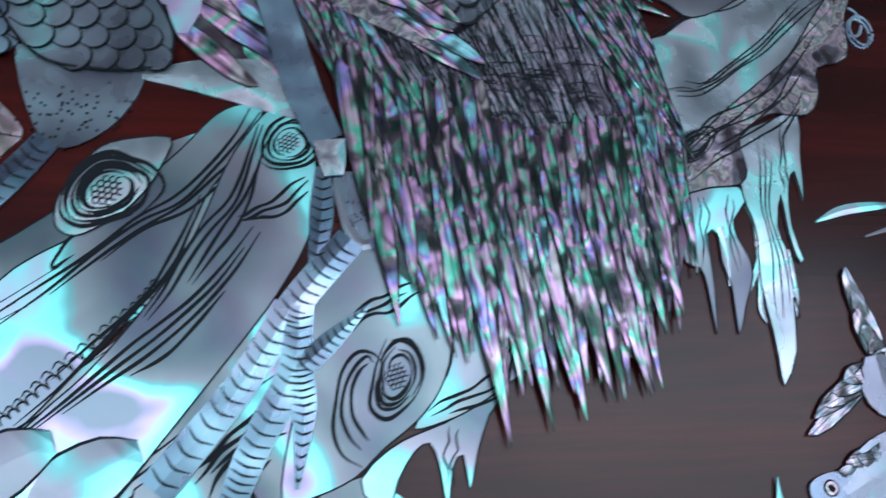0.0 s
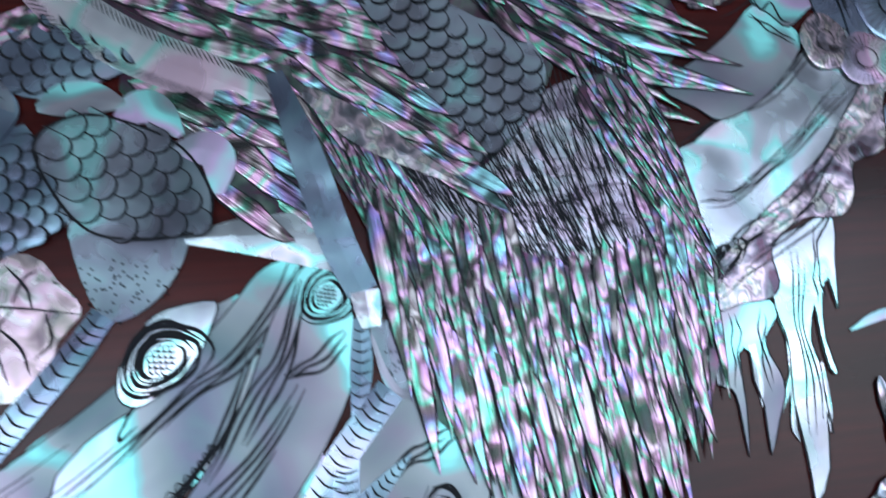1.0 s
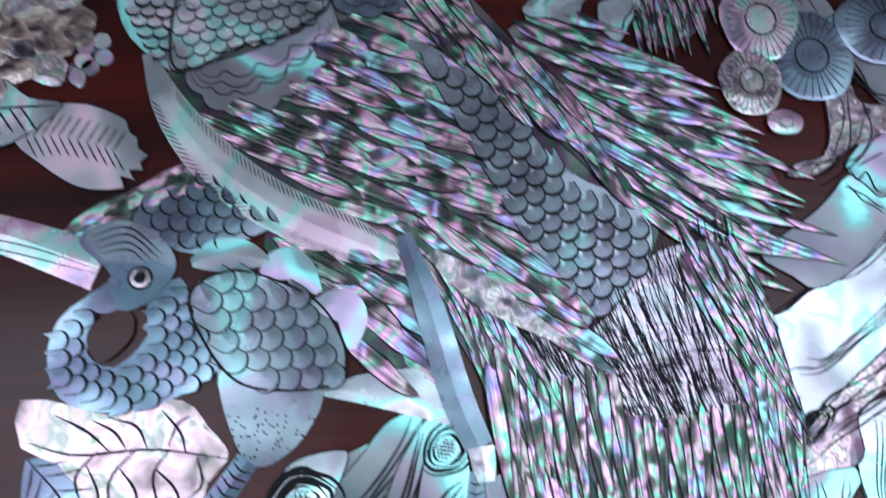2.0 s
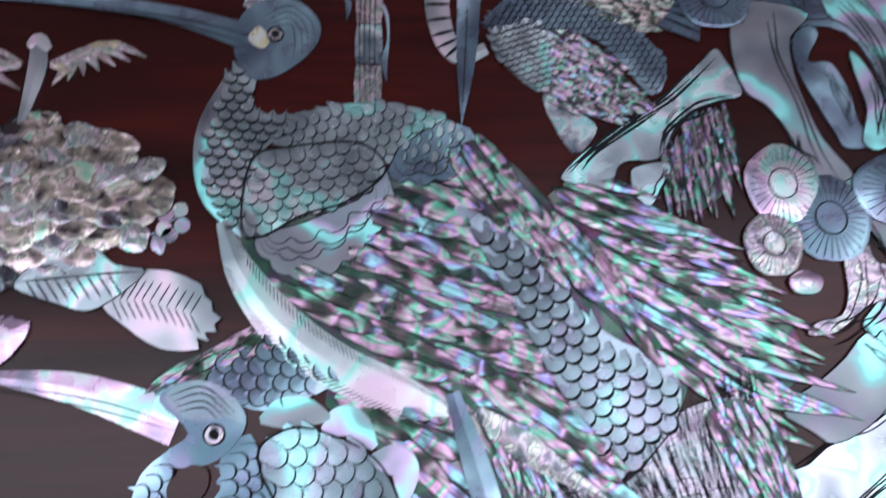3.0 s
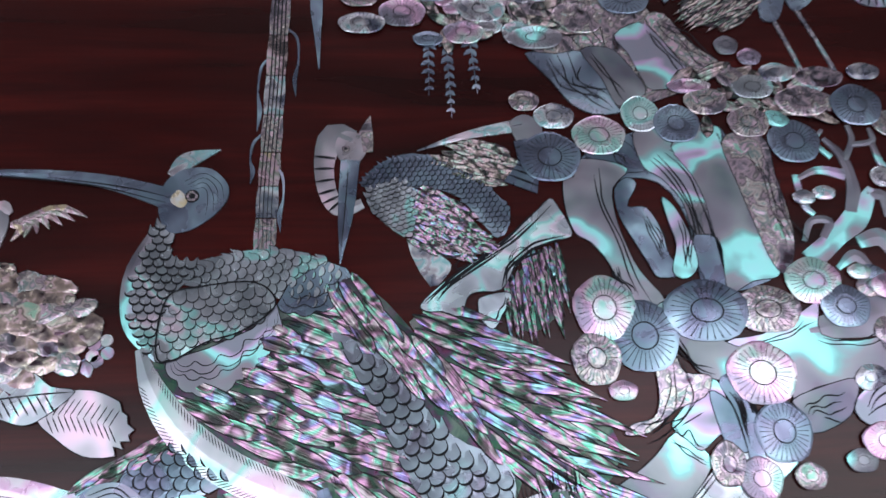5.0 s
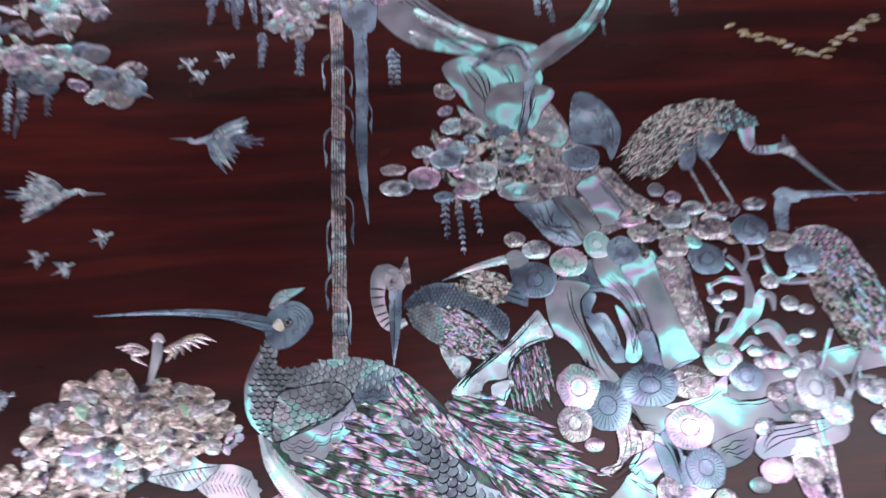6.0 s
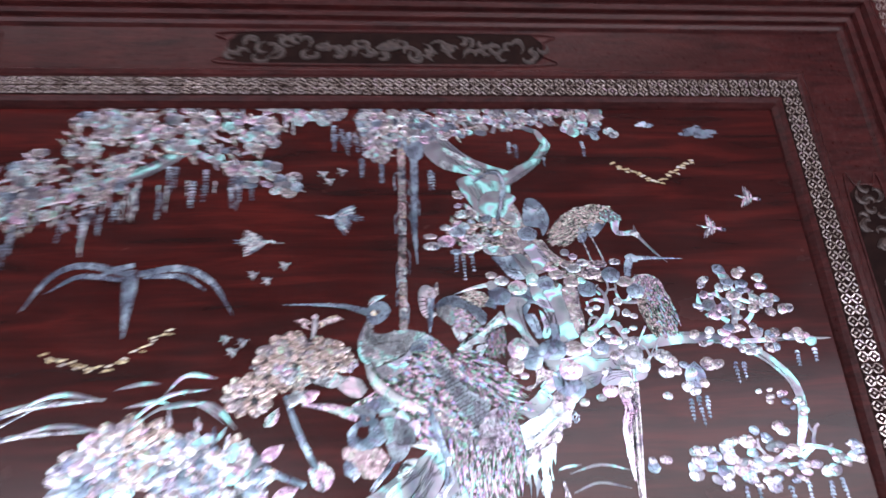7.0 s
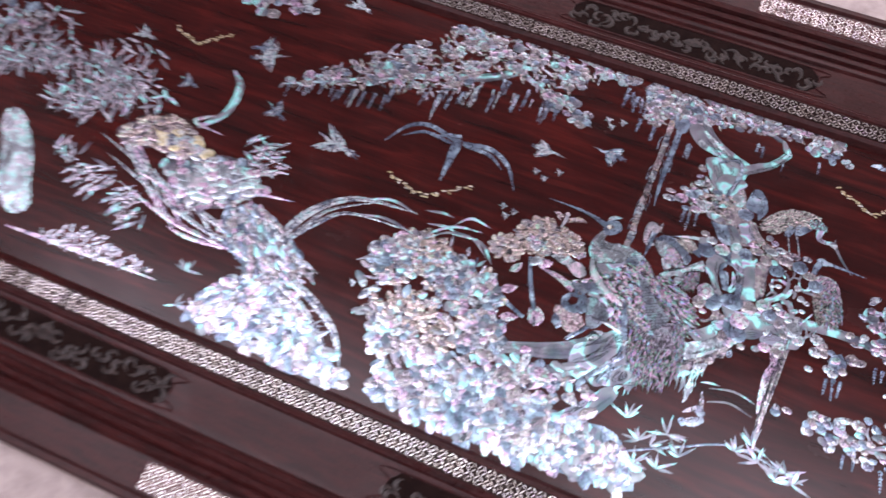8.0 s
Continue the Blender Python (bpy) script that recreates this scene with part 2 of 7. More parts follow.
def box(bm, lo, hi):
    v = [bm.verts.new((x, y, z)) for x in (lo[0], hi[0]) for y in (lo[1], hi[1]) for z in (lo[2], hi[2])]
    for f in ((0, 1, 3, 2), (4, 6, 7, 5), (0, 4, 5, 1), (2, 3, 7, 6), (0, 2, 6, 4), (1, 5, 7, 3)):
        bm.faces.new([v[i] for i in f])


def box_part(name, lo, hi, material, parent=None, **tags):
    bm = bmesh.new()
    box(bm, lo, hi)
    ob = part(name, bm, material, parent)
    return tagged(ob, **tags)


# ---- the room ----
box_part("floor", (-4, -4.2, -0.1), (4, 0.2, 0), floor_stone, label="pale stone floor of the room", category="floor", kind="structure")
box_part("ceiling", (-4, -4.2, 2.9), (4, 0.2, 3.0), ceiling_boards, label="brown boarded wooden ceiling", category="ceiling", kind="structure")
box_part("wall_north", (-4, 0.03, 0), (4, 0.2, 2.9), wall_paint, label="grey plaster wall behind the panel", category="wall", kind="structure")
box_part("wall_west", (-4.1, -4.2, 0), (-4, 0.2, 2.9), room_paint, label="pale painted side wall", category="wall", kind="structure")
box_part("wall_east", (4, -4.2, 0), (4.1, 0.2, 2.9), room_paint, label="pale painted side wall", category="wall", kind="structure")
bm = bmesh.new()
xs = [-4]
for wx, ww, lo, hi, power in WINDOWS:
    xs += [wx - ww / 2, wx + ww / 2]
xs.append(4)
for n in range(0, len(xs), 2):
    box(bm, (xs[n], -4.2, 0), (xs[n + 1], -4.0, 2.9))
for wx, ww, lo, hi, power in WINDOWS:
    box(bm, (wx - ww / 2, -4.2, 0), (wx + ww / 2, -4.0, lo))
    box(bm, (wx - ww / 2, -4.2, hi), (wx + ww / 2, -4.0, 2.9))
tagged(part("wall_south", bm, room_paint), "pale painted wall with two window openings", "wall", kind="structure")

# ---- the framed panel: board, rails, mouldings ----
X0, X1, Z0, Z1 = -1.336, 0.456, 1.073, 1.815
panel = thing("inlaid_panel", "dark red rosewood panel in a carved frame on the wall", "wall panel")
box_part("board", (X0 + 0.01, 0.0, Z0 + 0.01), (X1 - 0.01, 0.028, Z1 - 0.01), board_lacquer, panel, label="glossy dark red lacquered board")
# distance outwards from the strip's outer edge, and depth, across a rail
PROFILE = [(-0.041, 0.001), (-0.039, -0.003), (-0.034, -0.009), (-0.029, -0.012), (0.002, -0.012), (0.004, -0.014), (0.010, -0.015), (0.013, -0.012),
           (0.080, -0.012), (0.083, -0.016), (0.088, -0.018), (0.092, -0.017), (0.094, -0.022), (0.100, -0.024), (0.104, -0.022), (0.106, -0.028), (0.113, -0.030),
           (0.117, -0.027), (0.120, -0.034), (0.127, -0.036), (0.131, -0.033), (0.134, -0.030), (0.178, -0.030), (0.182, -0.034), (0.190, -0.034), (0.194, -0.029), (0.194, 0.029)]


def ring(d):
    return [(X0 - d, Z0 - d), (X1 + d, Z0 - d), (X1 + d, Z1 + d), (X0 - d, Z1 + d)]


for side in range(4):
    bm = bmesh.new()
    rows = []
    for d, y in PROFILE:
        a, b = ring(d)[side], ring(d)[(side + 1) % 4]
        rows.append([bm.verts.new((a[0], y, a[1])), bm.verts.new((b[0], y, b[1]))])
    for r, s in zip(rows, rows[1:]):
        bm.faces.new((r[0], r[1], s[1], s[0]))
    part("rail", bm, rosewood, panel, "moulded dark rosewood rail")


# ---- inlay helpers: places on the board in millimetres, x to the right, z up from 1.3 m ----
rng = random.Random(7)


def lift(layer):
    """Depth of a layer's face in front of the board."""
    return -(0.0003 + 0.00008 * layer)


def spline(pts, n):
    """A smooth line through a few places."""
    p = [np.array(q, float) for q in pts]
    if len(p) == 2:
        return [p[0] + (p[1] - p[0]) * k / n for k in range(n + 1)]
    p = [2 * p[0] - p[1]] + p + [2 * p[-1] - p[-2]]
    out = []
    for k in range(n + 1):
        s = k / n * (len(p) - 3)
        i = min(int(s), len(p) - 4)
        u = s - i
        a, b, c, d = p[i:i + 4]
        out.append(0.5 * (2 * b + (c - a) * u + (2 * a - 5 * b + 4 * c - d) * u * u + (3 * b - a - 3 * c + d) * u ** 3))
    return out


def closed(pts, n=4):
    """A smooth closed outline round a few places."""
    p = [np.array(q, float) for q in pts]
    out = []
    for i in range(len(p)):
        a, b, c, d = p[i - 1], p[i], p[(i + 1) % len(p)], p[(i + 2) % len(p)]
        for k in range(n):
            u = k / n
            out.append(0.5 * (2 * b + (c - a) * u + (2 * a - 5 * b + 4 * c - d) * u * u + (3 * b - a - 3 * c + d) * u ** 3))
    return out


def widths_at(widths, n):
    if len(widths) < 3:
        return np.interp(np.linspace(0, 1, n + 1), np.linspace(0, 1, len(widths)), widths)
    return [max(q[1], 0.05 * max(widths) * (q[1] > 0.001), 0.02) for q in spline([(k, w) for k, w in enumerate(widths)], n)]


def edges(pts, widths, n):
    """The line, its sides and its left normal along a stroke."""
    line = spline(pts, n)
    w = widths_at(widths, n)
    out = []
    for k, q in enumerate(line):
        t = line[min(k + 1, n)] - line[max(k - 1, 0)]
        t = t / (np.linalg.norm(t) + 1e-9)
        out.append((q, np.array((-t[1], t[0])), w[k] / 2))
    return out


def at(q, y):
    return (q[0] / 1000, y, 1.3 + q[1] / 1000)


def stroke(bm, pts, widths, n=8, layer=0, crown=0.35, wave=0.0, deep=True, y=None, blunt=True):
    """A tapering piece along a smooth line, a little domed across, with sides down to the board."""
    flat = y is None
    crown = min(crown, 0.42) if flat else crown
    y = lift(layer) if y is None else y
    rows = []
    for k, (q, s, w) in enumerate(edges(pts, widths, n)):
        w = max(w * (1 + wave * math.sin(k * 2.4 + pts[0][0])), 0.06)
        w *= 1 if blunt else (0.35, 0.8, 0.95, 1)[min(k, n - k, 3)]
        c = min(crown, w * 0.25) / (2000 if flat else 1000)
        r = [bm.verts.new(at(q + s * w, y)), bm.verts.new(at(q, y - c)), bm.verts.new(at(q - s * w, y))]
        if deep:
            r = [bm.verts.new(at(q + s * w, y + 0.0005))] + r + [bm.verts.new(at(q - s * w, y + 0.0005))]
        rows.append(r)
    for a, b in zip(rows, rows[1:]):
        for i in range(len(a) - 1):
            bm.faces.new((a[i], b[i], b[i + 1], a[i + 1]))
    if deep:
        bm.faces.new(rows[0][::-1])
        bm.faces.new(rows[-1])


def plate(bm, outline, layer=0):
    """A flat piece inside an outline, with sides."""
    y = lift(layer)
    top = [bm.verts.new(at(q, y)) for q in outline]
    low = [bm.verts.new(at(q, y + 0.0005)) for q in outline]
    bm.faces.new(top)
    for i in range(len(top)):
        j = (i + 1) % len(top)
        bm.faces.new((top[i], low[i], low[j], top[j]))


def stroke_part(name, pts, widths, material, parent, layer=0, n=10, label="", crown=0.35, wave=0.0):
    bm = bmesh.new()
    stroke(bm, pts, widths, n, layer, crown, wave)
    return part(name, bm, material, parent, label)


def plate_part(name, pts, material, parent, layer=0, n=4, label=""):
    bm = bmesh.new()
    plate(bm, closed(pts, n) if n > 1 else pts, layer)
    return part(name, bm, material, parent, label)


def ink_lines(parent, lines, layer, width=0.35, n=10, name="engraving"):
    """Engraved lines filled with ink: thin dark ribbons on a piece."""
    bm = bmesh.new()
    for pts in lines:
        stroke(bm, pts, (width * 0.4, width, width, width * 0.3), n, layer, 0.02, deep=False)
    return part(name, bm, ink, parent, kind="stuff")


def inside(poly, q):
    hit = False
    for i in range(len(poly)):
        a, b = poly[i - 1], poly[i]
        if (a[1] > q[1]) != (b[1] > q[1]) and q[0] < (b[0] - a[0]) * (q[1] - a[1]) / (b[1] - a[1]) + a[0]:
            hit = not hit
    return hit


def local_piece(name, pts, widths, material, n=6, crown=0.5, rim=0.0, tilt=0.0):
    """A piece one unit long along x, shared by many objects. rim: share of its width that is an inked edge; tilt: metres by which its tip stands over its root."""
    bm = bmesh.new()
    rows = []
    for k, (q, s, w) in enumerate(edges(pts, widths, n)):
        w = max(w, 0.01)
        y = tilt * (0.5 - k / n)
        cut = 1 - 2 * rim
        row = []
        for f, up in ((1, 0.0006), (1, 0), (cut, 0), (0, -0.0003 * crown), (-cut, 0), (-1, 0), (-1, 0.0006)) if rim else ((1, 0.0006), (1, 0), (0, -0.0003 * crown), (-1, 0), (-1, 0.0006)):
            row.append(bm.verts.new((q[0] + s[0] * w * f, y + up, q[1] + s[1] * w * f)))
        rows.append(row)
    for k, (a, b) in enumerate(zip(rows, rows[1:])):
        for i in range(len(a) - 1):
            f = bm.faces.new((a[i], b[i], b[i + 1], a[i + 1]))
            if rim and i in (0, 1, 4, 5):
                f.material_index = 1
    data = bpy.data.meshes.new(name)
    bm.to_mesh(data)
    bm.free()
    data.materials.append(material)
    data.materials.append(ink)
    return data


def lay(name, data, q, angle, length, width, layer, parent, flip=1, y=None):
    """Lays a shared piece on the board: its root at q, turned by an angle, sized in millimetres."""
    o = new(name, data)
    o.matrix_basis = Matrix.Translation(at(q, lift(layer) if y is None else y)) @ Matrix.Rotation(-angle, 4, "Y") @ Matrix.Diagonal((length / 1000, 0.5, flip * width / 1000, 1))
    o.parent = parent
    return o


FEATHER_LINE = [((0, 0), (0.35, 0.10), (0.7, 0.10), (1, 0)), ((0, 0), (0.4, -0.03), (0.7, 0.02), (1, 0.05)), ((0, 0), (0.3, 0.16), (0.65, 0.2), (1, 0.04))]


def feather_set(material):
    return [local_piece("feather", line, (0.45, 0.9, 1.0, 0.8, 0.10), material, rim=0.08, tilt=0.0011) for line in FEATHER_LINE]


def plume_set(material):
    return [local_piece("plume", [(a, b * 0.4) for a, b in line], (0.5, 0.95, 0.95, 0.7, 0.34, 0.03), material, 7, rim=0.115, tilt=0.0011) for line in FEATHER_LINE]


def scale_piece(material, tip=0.16, side=0.055):
    """A tongue-shaped scale with an inked rim, its tip standing over the next row."""
    bm = bmesh.new()
    n = 9
    angles = np.linspace(-1.62, 1.62, n)
    outer = [(-0.35, -0.5)] + [(0.5 + 0.5 * math.cos(a), 0.5 * math.sin(a)) for a in angles] + [(-0.35, 0.5)]
    inner = [(-0.35, -0.46)] + [(0.5 + (0.5 - tip) * math.cos(a), (0.5 - side) * math.sin(a)) for a in angles] + [(-0.35, 0.46)]

    def high(a):
        return 0.0006 - 0.0011 * a

    mid = bm.verts.new((0.35, high(0.35) - 0.00015, 0))
    ins = [bm.verts.new((a, high(a), b)) for a, b in inner]
    out = [bm.verts.new((a, high(a), b)) for a, b in outer]
    low = [bm.verts.new((a, high(a) + 0.0005, b)) for a, b in outer]
    for i in range(len(outer) - 1):
        bm.faces.new((mid, ins[i], ins[i + 1]))
        bm.faces.new((ins[i], out[i], out[i + 1], ins[i + 1])).material_index = 1
        bm.faces.new((out[i], low[i], low[i + 1], out[i + 1])).material_index = 1
    data = bpy.data.meshes.new("scale")
    bm.to_mesh(data)
    bm.free()
    data.materials.append(material)
    data.materials.append(ink)
    return data


feathers, feathers_grey, feathers_far = feather_set(feather_vivid), feather_set(feather_smoky), feather_set(feather_pale)
plumes, plumes_grey = plume_set(plume_vivid), plume_set(feather_smoky)
scales_slate, scales_teal, scales_rose = scale_piece(shell_scale), scale_piece(shell_sheet), scale_piece(shell_rose)
scales_blue, scales_light = scale_piece(shell_blue, 0.12, 0.06), scale_piece(shell_light, 0.085, 0.05)
scales_fine = scale_piece(shell_scale, 0.075, 0.045)
scales_bold = scale_piece(shell_light, 0.2, 0.07)


def field(poly, way, parent, layer, data, length, width, step=None, name="feather", over=0.9, spread=0.12, backing=smoke_ground, bend=None, trim=0.0, jitter=0.15):
    """Rows of overlapping pieces that fill an outline and lie along a way (which may turn from one end to the other), on a dark ground."""
    poly = [np.array(q, float) for q in poly]
    if backing is not None:
        plate_part("backing", poly, backing, parent, max(layer - 1, 0), 3)
    c = sum(poly) / len(poly)
    u = np.array(way, float) / np.hypot(*way)
    v = np.array((-u[1], u[0]))
    reach = max(np.hypot(*(q - c)) for q in poly)
    step = step or (length * over * 0.55, width * over)
    smooth = closed(poly, 3)
    count = 0
    m = int(2 * reach / step[0]) + 1
    for i in range(m):
        for j in range(int(2 * reach / step[1]) + 2):
            a, b = -reach + i * step[0], -reach + (j + (i % 2) * 0.5) * step[1]
            q = c + u * a + v * b
            if inside(smooth, q) and (not trim or (inside(smooth, q + u * trim * 0.6) and inside(smooth, q - u * trim * 0.3 + v * trim * 0.45) and inside(smooth, q - u * trim * 0.3 - v * trim * 0.45))):
                turn = math.atan2(u[1], u[0])
                if bend:
                    turn += bend * b / reach
                turn += rng.uniform(-spread, spread)
                ll = length * rng.uniform(1 - jitter, 1 + jitter)
                d = data[rng.randrange(len(data))] if isinstance(data, list) else data
                lay(name, d, q - u * ll * 0.4, turn, ll, width * rng.uniform(0.9, 1.05), 0, parent, rng.choice((-1, 1)), lift(layer) - 0.0002 - 0.00011 * (j % 2))
                count += 1
    return count


def scales(poly, way, parent, layer, data, size, backing=None, name="scale"):
    """Scalloped scales in staggered rows over a dark ground that shows as their outlines."""
    backing = data.materials[0] if backing is None else backing
    return field(poly, way, parent, layer, data, size * 1.05, size * 1.1, (size * 0.74, size * 0.99), name, spread=0.03, backing=backing, trim=size * 0.45, jitter=0.04)


def bark(parent, pts, widths, material, layer, lines=5, seed=1, n=18, name="trunk_piece", wave=0.04, knots=(), ink_width=0.45):
    """A long sheet of shell with engraved grain running along both its sides and rings round its knots."""
    bm = bmesh.new()
    stroke(bm, pts, widths, n + 8, layer, 0.22, wave, blunt=False)
    ob = part(name, bm, material, parent)
    r = random.Random(seed)
    sides = edges(pts, widths, 24)
    runs = []
    for k in range(max(1, lines // 2 + 1)):
        off = (0.86 - 0.45 * abs(r.gauss(0, 0.5))) * (1 if k % 2 else -1)
        a, b = sorted((r.uniform(0, 0.4), r.uniform(0.5, 1)))
        ph, wob = r.uniform(0, 6), r.uniform(0.03, 0.09)
        for m in range(r.choice((2, 3, 3, 4))):
            run = []
            for s in np.linspace(a + 0.03 * m, max(b - 0.07 * m, a + 0.2), 8):
                q, nrm, w = sides[min(24, int(s * 24))]
                o = off + wob * math.sin(s * 11 + ph) - math.copysign(m * min(0.16, 1.5 / (w + 0.1)), off)
                run.append(q + nrm * w * max(-0.92, min(0.92, o)))
            runs.append(run)
    ink_lines(ob, runs, layer + 2.0, ink_width * r.uniform(0.9, 1.35), 20)
    ink_lines(ob, [[q + nrm * w * 0.985 * side for q, nrm, w in sides[3:22:3]] for side in (-1, 1)], layer + 0.9, 0.5, 24, "edge_engraving")
    for q, size in knots:
        rings(ob, q, size, layer + 2.2, r)
    return ob


def rings(parent, q, size, layer, r, count=4):
    """Engraved rings of a knot, uneven, one inside the other."""
    bm = bmesh.new()
    tilt = r.uniform(0.4, 1.0)
    for k in range(count):
        rad = size * (1 - k / (count + 0.6))
        pts = []
        for a in np.linspace(0.2 + k, 0.2 + k + 5.9, 9):
            e = rad * (1 + 0.12 * math.sin(3 * a + k))
            x, z = e * math.cos(a), 0.62 * e * math.sin(a)
            pts.append((q[0] + x * math.cos(tilt) - z * math.sin(tilt), q[1] + x * math.sin(tilt) + z * math.cos(tilt)))
        stroke(bm, pts, (0.3, 0.7, 1.1, 0.5, 0.9, 0.3), 22, layer, 0.02, deep=False)
    part("knot_engraving", bm, ink, parent)


# round needle clusters of the trees: a domed disc, a raised button and engraved needles
def disc_meshes():
    out = []
    for mat in (shell_sheet, shell_rose, abalone_far, shell_blue, shell_rose, abalone_grey, shell_light):
        bm = bmesh.new()
        n = 22
        mid = bm.verts.new((0, -0.0009, 0))
        loops = []
        for rad, y in ((0.55, -0.0008), (0.93, -0.0003), (1.0, 0.0), (1.0, 0.0006)):
            loops.append([bm.verts.new((rad * (1 + 0.03 * math.sin(5 * a)) * math.cos(a), y, rad * (1 + 0.03 * math.sin(5 * a)) * math.sin(a))) for a in np.linspace(0, math.tau, n, endpoint=False)])
        for i in range(n):
            j = (i + 1) % n
            bm.faces.new((mid, loops[0][i], loops[0][j]))
            for a, b in zip(loops, loops[1:]):
                bm.faces.new((a[i], b[i], b[j], a[j]))
        data = bpy.data.meshes.new("needle_disc")
        bm.to_mesh(data)
        bm.free()
        data.materials.append(mat)
        out.append(data)
    return out


def needle_mesh():
    bm = bmesh.new()
    for a in np.linspace(0, math.tau, 30, endpoint=False):
        e = 0.93 if int(a * 9) % 2 else 0.84
        s = 0.013
        c, d = math.cos(a), math.sin(a)
        v = [bm.verts.new((0.42 * c - s * 0.5 * d, -0.00105, 0.42 * d + s * 0.5 * c)), bm.verts.new((0.42 * c + s * 0.5 * d, -0.00105, 0.42 * d - s * 0.5 * c)),
             bm.verts.new((e * c + s * d, -0.00052, e * d - s * c)), bm.verts.new((e * c - s * d, -0.00052, e * d + s * c))]
        bm.faces.new(v)
    for a in np.linspace(0, math.tau, 18, endpoint=False):
        b = a + math.tau / 18
        bm.faces.new([bm.verts.new((k * math.cos(t), -0.00118, k * math.sin(t))) for k, t in ((0.36, a), (0.40, a), (0.40, b), (0.36, b))])
    data = bpy.data.meshes.new("needle_engraving")
    bm.to_mesh(data)
    bm.free()
    data.materials.append(ink)
    return data


DISCS, NEEDLES = disc_meshes(), needle_mesh()


def disc(parent, q, r, layer, kind=None, squash=None, turn=None):
    kind = rng.choice((0, 2, 2, 3, 5, 5, 1)) if kind is None else kind
    squash = squash or rng.uniform(0.7, 1.0)
    o = lay("needle_disc", DISCS[kind], q, rng.uniform(-0.5, 0.5) if turn is None else turn, r, r * squash, layer + rng.uniform(0, 2.5), parent)
    if r > 5.0:
        lay_on = new("needle_engraving", NEEDLES)
        lay_on.parent = o
    return o


def clump(parent, poly, count, r, layer=2, small=0.6):
    """Clusters strewn over a part of a crown."""
    poly = [np.array(q, float) for q in poly]
    lo, hi = np.min(poly, 0), np.max(poly, 0)
    smooth = closed(poly, 3)
    made, tries = 0, 0
    while made < count and tries < count * 30:
        tries += 1
        q = np.array((rng.uniform(lo[0], hi[0]), rng.uniform(lo[1], hi[1])))
        if inside(smooth, q):
            disc(parent, q, r * rng.uniform(small, 1.1), layer + rng.uniform(0, 3), squash=rng.uniform(0.5, 0.95))
            made += 1


leaflet = local_piece("leaflet", [(0, 0), (0.5, 0.05), (1, 0)], (0.2, 0.8, 1.0, 0.6, 0.1), shell_blue, 5)
blade_blue = local_piece("leaf_blade", [(0, 0), (0.5, 0.06), (1, 0)], (0.25, 0.8, 0.9, 0.5, 0.03), shell_sheet, 6)


def strand(parent, q, length, layer=3, pairs=None, size=3.2, far=False):
    """A hanging strand of small leaflets in pairs; on far branches they are one piece."""
    pairs = pairs or max(3, int(length / (size * 1.25)))
    q = np.array(q, float)
    sway = rng.uniform(-0.12, 0.12)
    bm = bmesh.new()
    stroke(bm, [q, q + np.array((sway * length, -length))], (0.5, 0.2), 4, layer - 1)
    for k in range(pairs):
        s = size * (1 - 0.5 * k / pairs) * rng.uniform(0.85, 1.15)
        p = q + np.array((sway * length * k / pairs, -length * k / pairs))
        for side in (-1, 1):
            a = -math.pi / 2 + side * rng.uniform(0.45, 0.95)
            if far:
                stroke(bm, [p, p + s * 1.45 * np.array((math.cos(a), math.sin(a)))], (s * 0.15, s * 0.65, s * 0.6, 0.2), 4, layer)
            else:
                lay("leaflet", leaflet, p, a, s * 1.45, s * 0.72, layer, parent)
    part("strand_stem", bm, shell_blue, parent)


def tails(parent, q, length, width, layer, material=None, count=3, name="drip"):
    """Hanging moss: long drips that narrow and swell towards a point."""
    q = np.array(q, float)
    for k in range(count):
        p = q + np.array(((k - (count - 1) / 2) * width * 0.8, rng.uniform(-0.1, 0.1) * length))
        ll = length * rng.uniform(0.55, 1.0)
        stroke_part(name, [p, p + np.array((0.2, -ll * 0.35)), p + np.array((rng.uniform(-1, 1), -ll * 0.7)), p + np.array((0.5, -ll))],
                    (width, width * 0.8, width * 0.35, width * 0.55, 0.2), material or shell_sheet, parent, layer, 16, crown=0.1)


